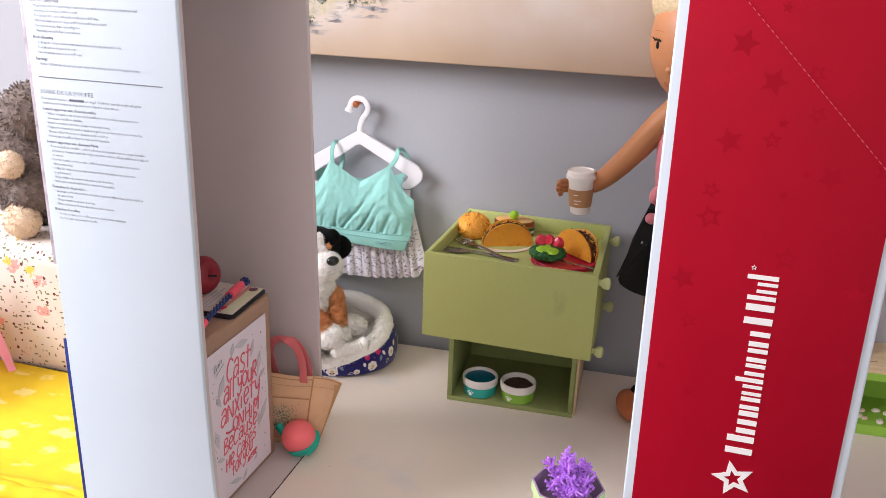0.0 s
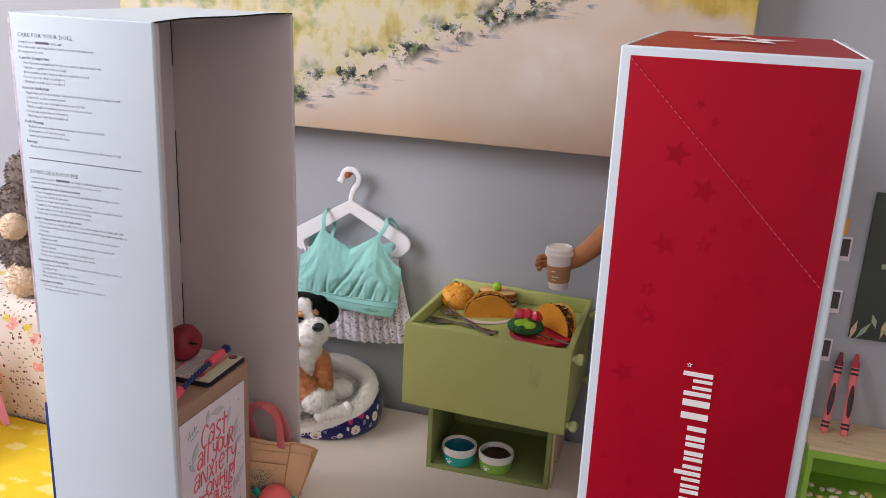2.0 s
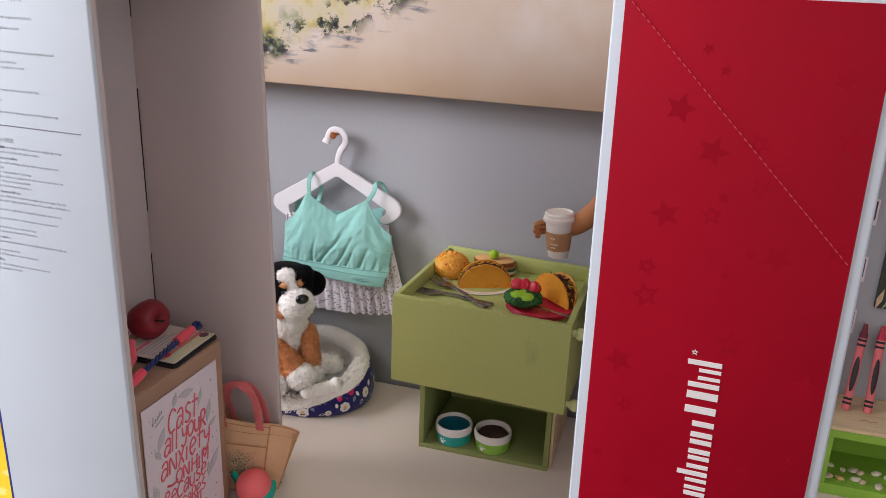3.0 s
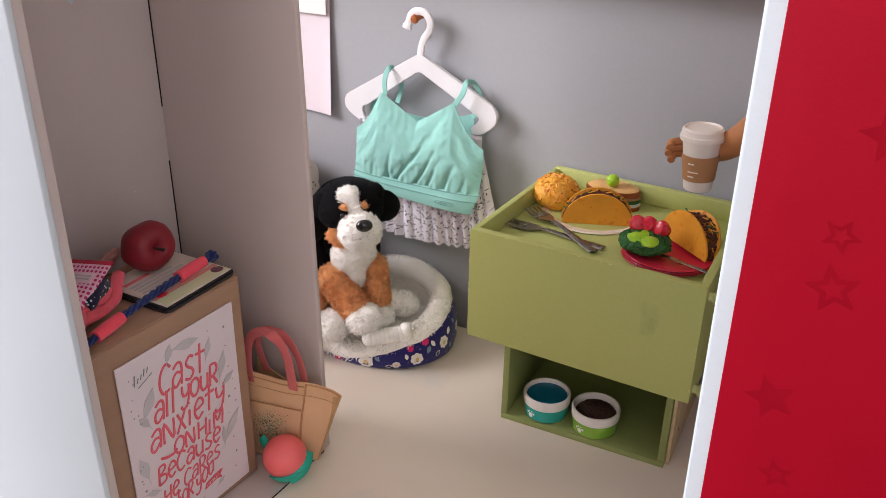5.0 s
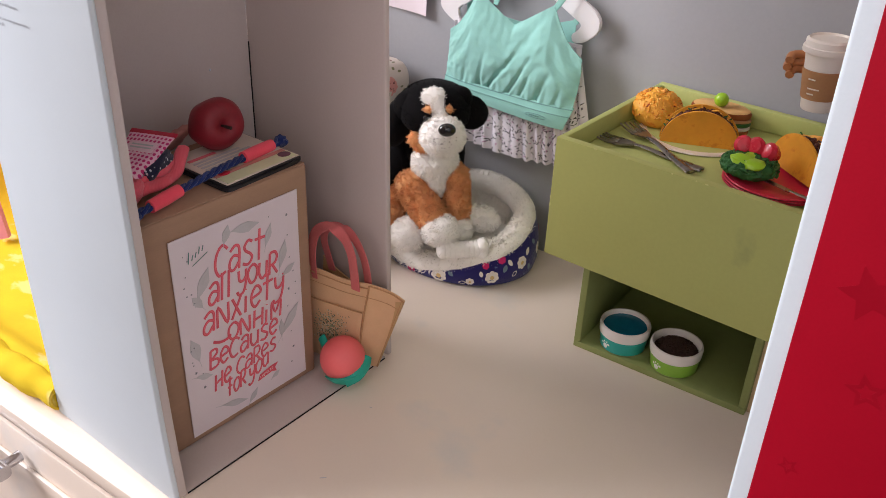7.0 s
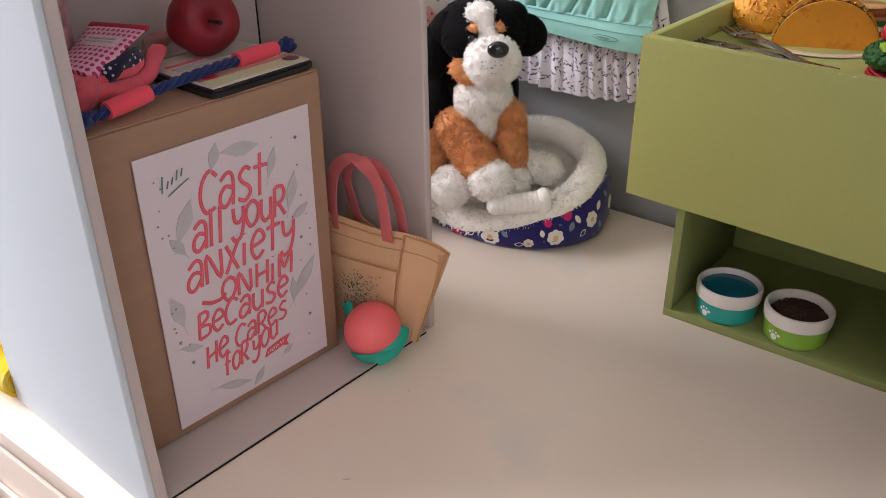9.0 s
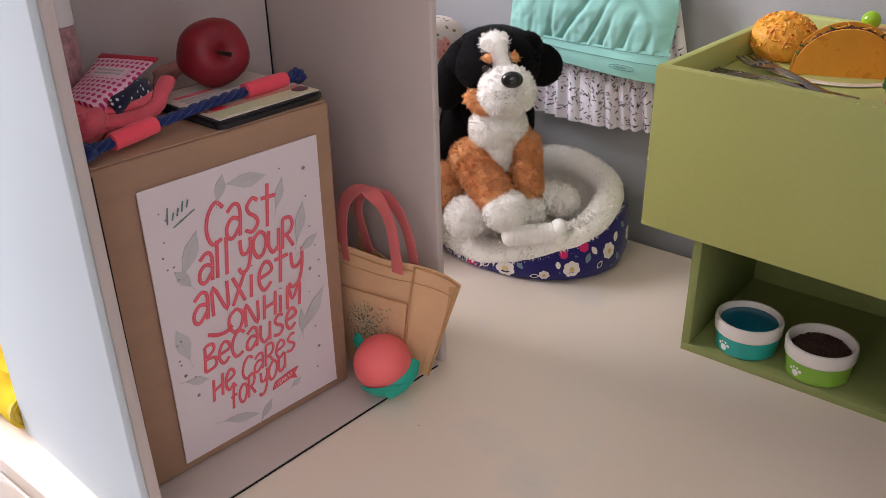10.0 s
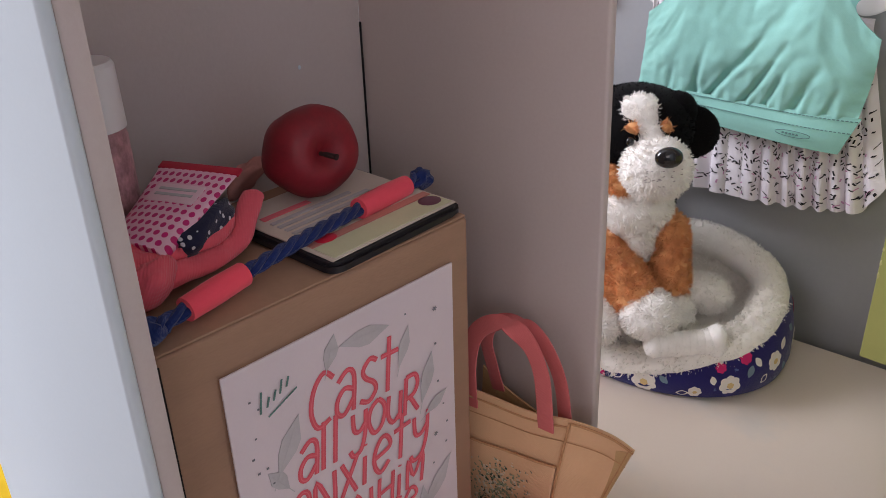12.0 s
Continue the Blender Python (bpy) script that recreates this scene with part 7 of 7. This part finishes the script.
arm = smooth_path([(0.4720, 1.0330, 0.3440), (0.4560, 1.0350, 0.3260), (0.4360, 1.0400, 0.2990), (0.4180, 1.0460, 0.2760), (0.4030, 1.0520, 0.2600), (0.3930, 1.0580, 0.2520)], 6)
doll_piece(lambda: tube(bm, arm, [0.0150 - 0.0062 * (k / (len(arm) - 1)) for k in range(len(arm))], 16), 0)
doll_piece(lambda: blob(bm, (0.3800, 1.0635, 0.2470), (0.0150, 0.0060, 0.0080), (0, 12, -10), 16, 10), 0)
for dz, dx in ((0.0035, 0.0), (-0.0015, -0.0005), (-0.0062, 0.0020)):
    fing = smooth_path([(0.3760, 1.0610, 0.2490 + dz), (0.3665, 1.0590, 0.2505 + dz), (0.3600 + dx, 1.0540, 0.2500 + dz), (0.3605 + dx, 1.0480, 0.2480 + dz)], 4)
    doll_piece(lambda: tube(bm, fing, 0.0029, 8), 0)
doll_piece(lambda: tube(bm, smooth_path([(0.5120, 1.035, 0.342), (0.532, 1.035, 0.30), (0.540, 1.032, 0.24), (0.536, 1.02, 0.19)], 5), [0.014 - 0.0004 * k for k in range(16)], 14), 0)
doll_piece(lambda: lathe(bm, [(0.0, 0.24), (0.032, 0.24), (0.036, 0.29), (0.037, 0.335), (0.026, 0.355), (0.0, 0.358)], 28, pose(DX, DY, 0), 0.72), 2)
doll_piece(lambda: lathe(bm, [(0.0, 0.155), (0.060, 0.158), (0.050, 0.205), (0.036, 0.245), (0.0, 0.246)], 40, pose(DX, DY, 0), 0.8), 3)
for sx in (-0.020, 0.020):
    doll_piece(lambda: tube(bm, [(DX + sx + 0.004, DY, 0.165), (DX + sx * 1.05 + 0.004, DY, 0.09), (DX + sx * 1.1 + 0.004, DY, 0.022)], [0.0165, 0.0135, 0.0105], 14), 0)
    doll_piece(lambda: blob(bm, (DX + sx * 1.1 - 0.006, DY - 0.015, 0.0150), (0.0180, 0.0300, 0.0150), (0, 0, 22), 20, 12), 4)
    doll_piece(lambda: blob(bm, (DX + sx * 1.1 + 0.002, DY - 0.004, 0.0250), (0.0140, 0.0170, 0.0110), (0, 0, 14), 16, 10), 3)
n_hair = len(bm.verts)
doll_piece(lambda: blob(bm, (DX - 0.004, DY + 0.004, 0.450), (0.0535, 0.0520, 0.0405), u=120, v=30), 1)
bm.verts.ensure_lookup_table()
for w in bm.verts[n_hair:]:
    # combed ridges that run from the hairline back to the crown
    d = w.co - Vector((DX - 0.004, DY + 0.004, 0.450))
    a = math.atan2(d.y, d.x) + 3.0 * d.z
    w.co += d.normalized() * (0.0007 * math.sin(34 * a) + 0.0004 * math.sin(57 * a + 1))
doll_piece(lambda: blob(bm, (DX + 0.006, DY + 0.026, 0.418), (0.0440, 0.0360, 0.0560), u=28, v=18, lump=0.05), 1)
# open front of the dark jacket, its button and a pink bow
doll_piece(lambda: sheet(bm, lambda u, v: (0.4560 - 0.0240 * v + 0.020 * u * (1 - 0.4 * v), 1.0080 - 0.010 * v - 0.006 * u, 0.2480 - 0.0740 * v + 0.016 * u * v), 8, 10, 0.0012), 3)
doll_piece(lambda: blob(bm, (0.4545, 0.9985, 0.2130), (0.0032, 0.0014, 0.0032), u=14, v=8), 6)
doll_piece(lambda: blob(bm, (0.4610, 1.0010, 0.2650), (0.0060, 0.0050, 0.0100), (0, 20, 0), 14, 10), 2)
doll_piece(lambda: blob(bm, (0.4590, 1.0000, 0.2400), (0.0060, 0.0040, 0.0060), (0, -30, 0), 14, 10), 2)
for k in range(9):
    doll_piece(lambda: blob(bm, (0.4600 + 0.0006 * k, 1.0060 - 0.0008 * k, 0.3330 - 0.0034 * k), (0.0012, 0.0012, 0.0012), u=8, v=6), 6)
tagged(part("doll", bm, [SKIN, BLOND, PINK_CLOTH, DARK_CLOTH, SHOE, CRUST, CHROME], sharp=60), "blond doll in a dark skirt and pink top holding a cup", "doll")

# ---- plant pot ----
pp = thing("potted_flower", pose(0.4170, 0.7240, 0), "pale green pot with a purple plastic flower", "plant")
bm = bmesh.new()
lathe(bm, [(0.0, 0.0), (0.0185, 0.0), (0.0205, 0.002), (0.0266, 0.0940), (0.0284, 0.0960), (0.0284, 0.1050)], 8)
part("pot", bm, POT, pp, "faceted pale green pot")
bm = bmesh.new()
lathe(bm, [(0.0284, 0.1051), (0.0270, 0.1055), (0.0240, 0.0880), (0.0, 0.0875)], 8)
part("lining", bm, POT_IN, pp, "mauve lining")
rng = random.Random(17)
for k in range(22):
    bm = bmesh.new()
    a, lean = rng.uniform(0, 6.283), rng.uniform(0.003, 0.017)
    top_z = rng.uniform(0.102, 0.120) + (0.013 if k < 2 else 0)
    if k < 2:
        lean = 0.003
    p0, p2 = Vector((0.003 * math.cos(a), 0.003 * math.sin(a), 0.0876)), Vector((lean * math.cos(a), lean * math.sin(a), top_z))
    row = smooth_path([p0, p0.lerp(p2, 0.55) + Vector((0, 0, 0.004)), p2], 6)
    tube(bm, row, 0.0010, 6)
    for i, p in enumerate(row[4:]):
        for q in range(4):
            d = Vector((rng.gauss(0, 1), rng.gauss(0, 1), rng.gauss(0.5, 0.7))).normalized()
            tip = p + d * rng.uniform(0.0035, 0.0065)
            tube(bm, [p, tip], [0.0008, 0.0009], 5)
            for w_ in range(3):
                d2 = (d + Vector((rng.gauss(0, 1), rng.gauss(0, 1), rng.gauss(0, 1))) * 0.9).normalized()
                tube(bm, [tip, tip + d2 * 0.0018], [0.0007, 0.0005], 4)
    part("flower_sprig", bm, PURPLE, pp)

# ---- right side: shelf box, crayons, chalkboard, photos ----
SB = pose(0.6700, 1.0600, 0)
sb = thing("shelf_box", SB, "lime green open shelf box with a raw pine top", "shelf")
SWD, SDD, SHH, ST = 0.24, 0.0740, 0.0795, 0.006
part("base_board", block((0, 0, 0), (SWD, SDD, 0.012), 0.0006), LIME_WOOD, sb)
part("left_board", block((0, 0, 0.0122), (ST, SDD, SHH - ST - 0.0002), 0.0006), LIME_WOOD, sb)
part("right_board", block((SWD - ST, 0, 0.0122), (SWD, SDD, SHH - ST - 0.0002), 0.0006), LIME_WOOD, sb)
part("back_board", block((ST, SDD - ST, 0.0122), (SWD - ST, SDD, SHH - ST - 0.0002), 0.0004), LIME_WOOD, sb)
part("top_board", block((-0.0010, -0.0010, SHH - ST), (SWD, SDD, SHH), 0.0008), RAW_WOOD, sb, "unpainted pine top with a small red scribble")
part("front_strip", block((-0.0010, -0.0022, SHH - ST - 0.006), (SWD, -0.0011, SHH - 0.0040)), LIME_WOOD, sb)
bm = bmesh.new()
tube(bm, smooth_path([(0.030, 0.020, SHH + 0.0002), (0.036, 0.022, SHH + 0.0002), (0.040, 0.019, SHH + 0.0002), (0.046, 0.021, SHH + 0.0002)], 4), 0.0005, 5, flat=0.3)
part("scribble", bm, CRUST, sb)
rng = random.Random(9)
for k in range(16):
    bm = bmesh.new()
    mt = rng.choice((PLATE_W, BOWL_WHITE, COOKIE, FUR_CREAM))
    r = rng.uniform(0.0035, 0.0065)
    blob(bm, (0, 0, 0), (r, r * 0.7, 0.0020), (0, 0, rng.uniform(0, 180)), 12, 6, 0.3, k)
    ob = part("bead", bm, mt)
    ob.matrix_world = SB @ pose(0.013 + 0.011 * (k % 8) + rng.uniform(-0.003, 0.003), 0.012 + 0.020 * (k // 8) + rng.uniform(-0.004, 0.004), 0.0138)
    tagged(ob, "small pale toy bead lying in the shelf box", "bead", "beads in the shelf")


def crayon(m, tip, label):
    ob = thing("crayon", m, label, "crayon", "crayons on the shelf")
    bm = bmesh.new()
    lathe(bm, [(0, 0), (0.0040, 0), (0.0042, 0.003), (0.0042, 0.0760)], 20)
    part("wrapper", bm, CRAYON_P, ob, "pink paper wrapper")
    bm = bmesh.new()
    lathe(bm, [(0.0042, 0.0761), (0.0041, 0.0800), (0.0030, 0.0830), (0.0018, 0.0910), (0.0, 0.0915)], 20)
    part("tip", bm, tip, ob, "waxy tip")
    for z in (0.006, 0.0105, 0.0675, 0.0725):
        bm = bmesh.new()
        lathe(bm, [(0.00428, z), (0.0044, z + 0.0002), (0.0044, z + 0.0022), (0.00428, z + 0.0024)], 20)
        part("band", bm, BLACK_PL, ob, "black printed band")
    bm = bmesh.new()
    blob(bm, (-0.0005, -0.00405, 0.038), (0.0030, 0.0006, 0.0190), u=14, v=10)
    part("printed_oval", bm, BLACK_PL, ob)


crayon(pose(0.6880, 1.0985, SHH + 0.0004, -20, 6, 0), mat("maroon_wax", lin(110, 32, 44), 0.45, 0.08, 80, 500, 0.03), "maroon crayon in a pink wrapper leaning on the wall")
crayon(pose(0.7090, 1.0985, SHH + 0.0004, -20, 6, 8), CRAYON_R, "red crayon in a pink wrapper leaning on the wall")
cbd = thing("wall_print", pose(0.7005, WALL_Y - 0.0062, 0.184), "dark green grey print with pale leaves on the wall", "wall print")
part("board", block((0, 0, 0), (0.16, 0.006, 0.165), 0.0008), CHALK, cbd)
rng = random.Random(31)
for k in range(16):
    bm = bmesh.new()
    x, z, a, L = 0.006 + 0.009 * k + rng.uniform(-0.003, 0.003), 0.014 + rng.uniform(-0.006, 0.014), rng.uniform(30, 150), rng.uniform(0.008, 0.014)
    c, s = math.cos(radians(a)), math.sin(radians(a))
    outline(bm, [(x + c * p - s * q, z + s * p + c * q) for p, q in ((-L, 0), (0, -0.0028), (L, 0), (0, 0.0028))], -0.0006, -0.0002)
    part("painted_leaf", bm, LEAF_PALE if k % 3 else BLOND, cbd)
for k in range(4):
    part("text_bar", block((0.018 + 0.012 * k, -0.0005, 0.083), (0.026 + 0.012 * k, -0.0002, 0.0885)), LEAF_PALE, cbd)
for z in (0.283, 0.222, 0.164):
    ph = thing("photo_print", pose(0.6650, WALL_Y - 0.0012, z), "tiny instant photo with white border on the wall", "photo", "photos on the wall")
    part("border", block((0, -0.0002, -0.0135), (0.0215, 0.0010, 0.0135), 0.0003), PAPER, ph)
    part("picture", block((0.002, -0.0006, -0.008), (0.0195, -0.0003, 0.0115)), PHOTO, ph)
part("sticker", block((0.669, WALL_Y - 0.0008, 0.299), (0.680, WALL_Y - 0.0002, 0.317), 0.0002), TACO, tags=("small yellow paper sticker on the wall", "sticker", "", ""))
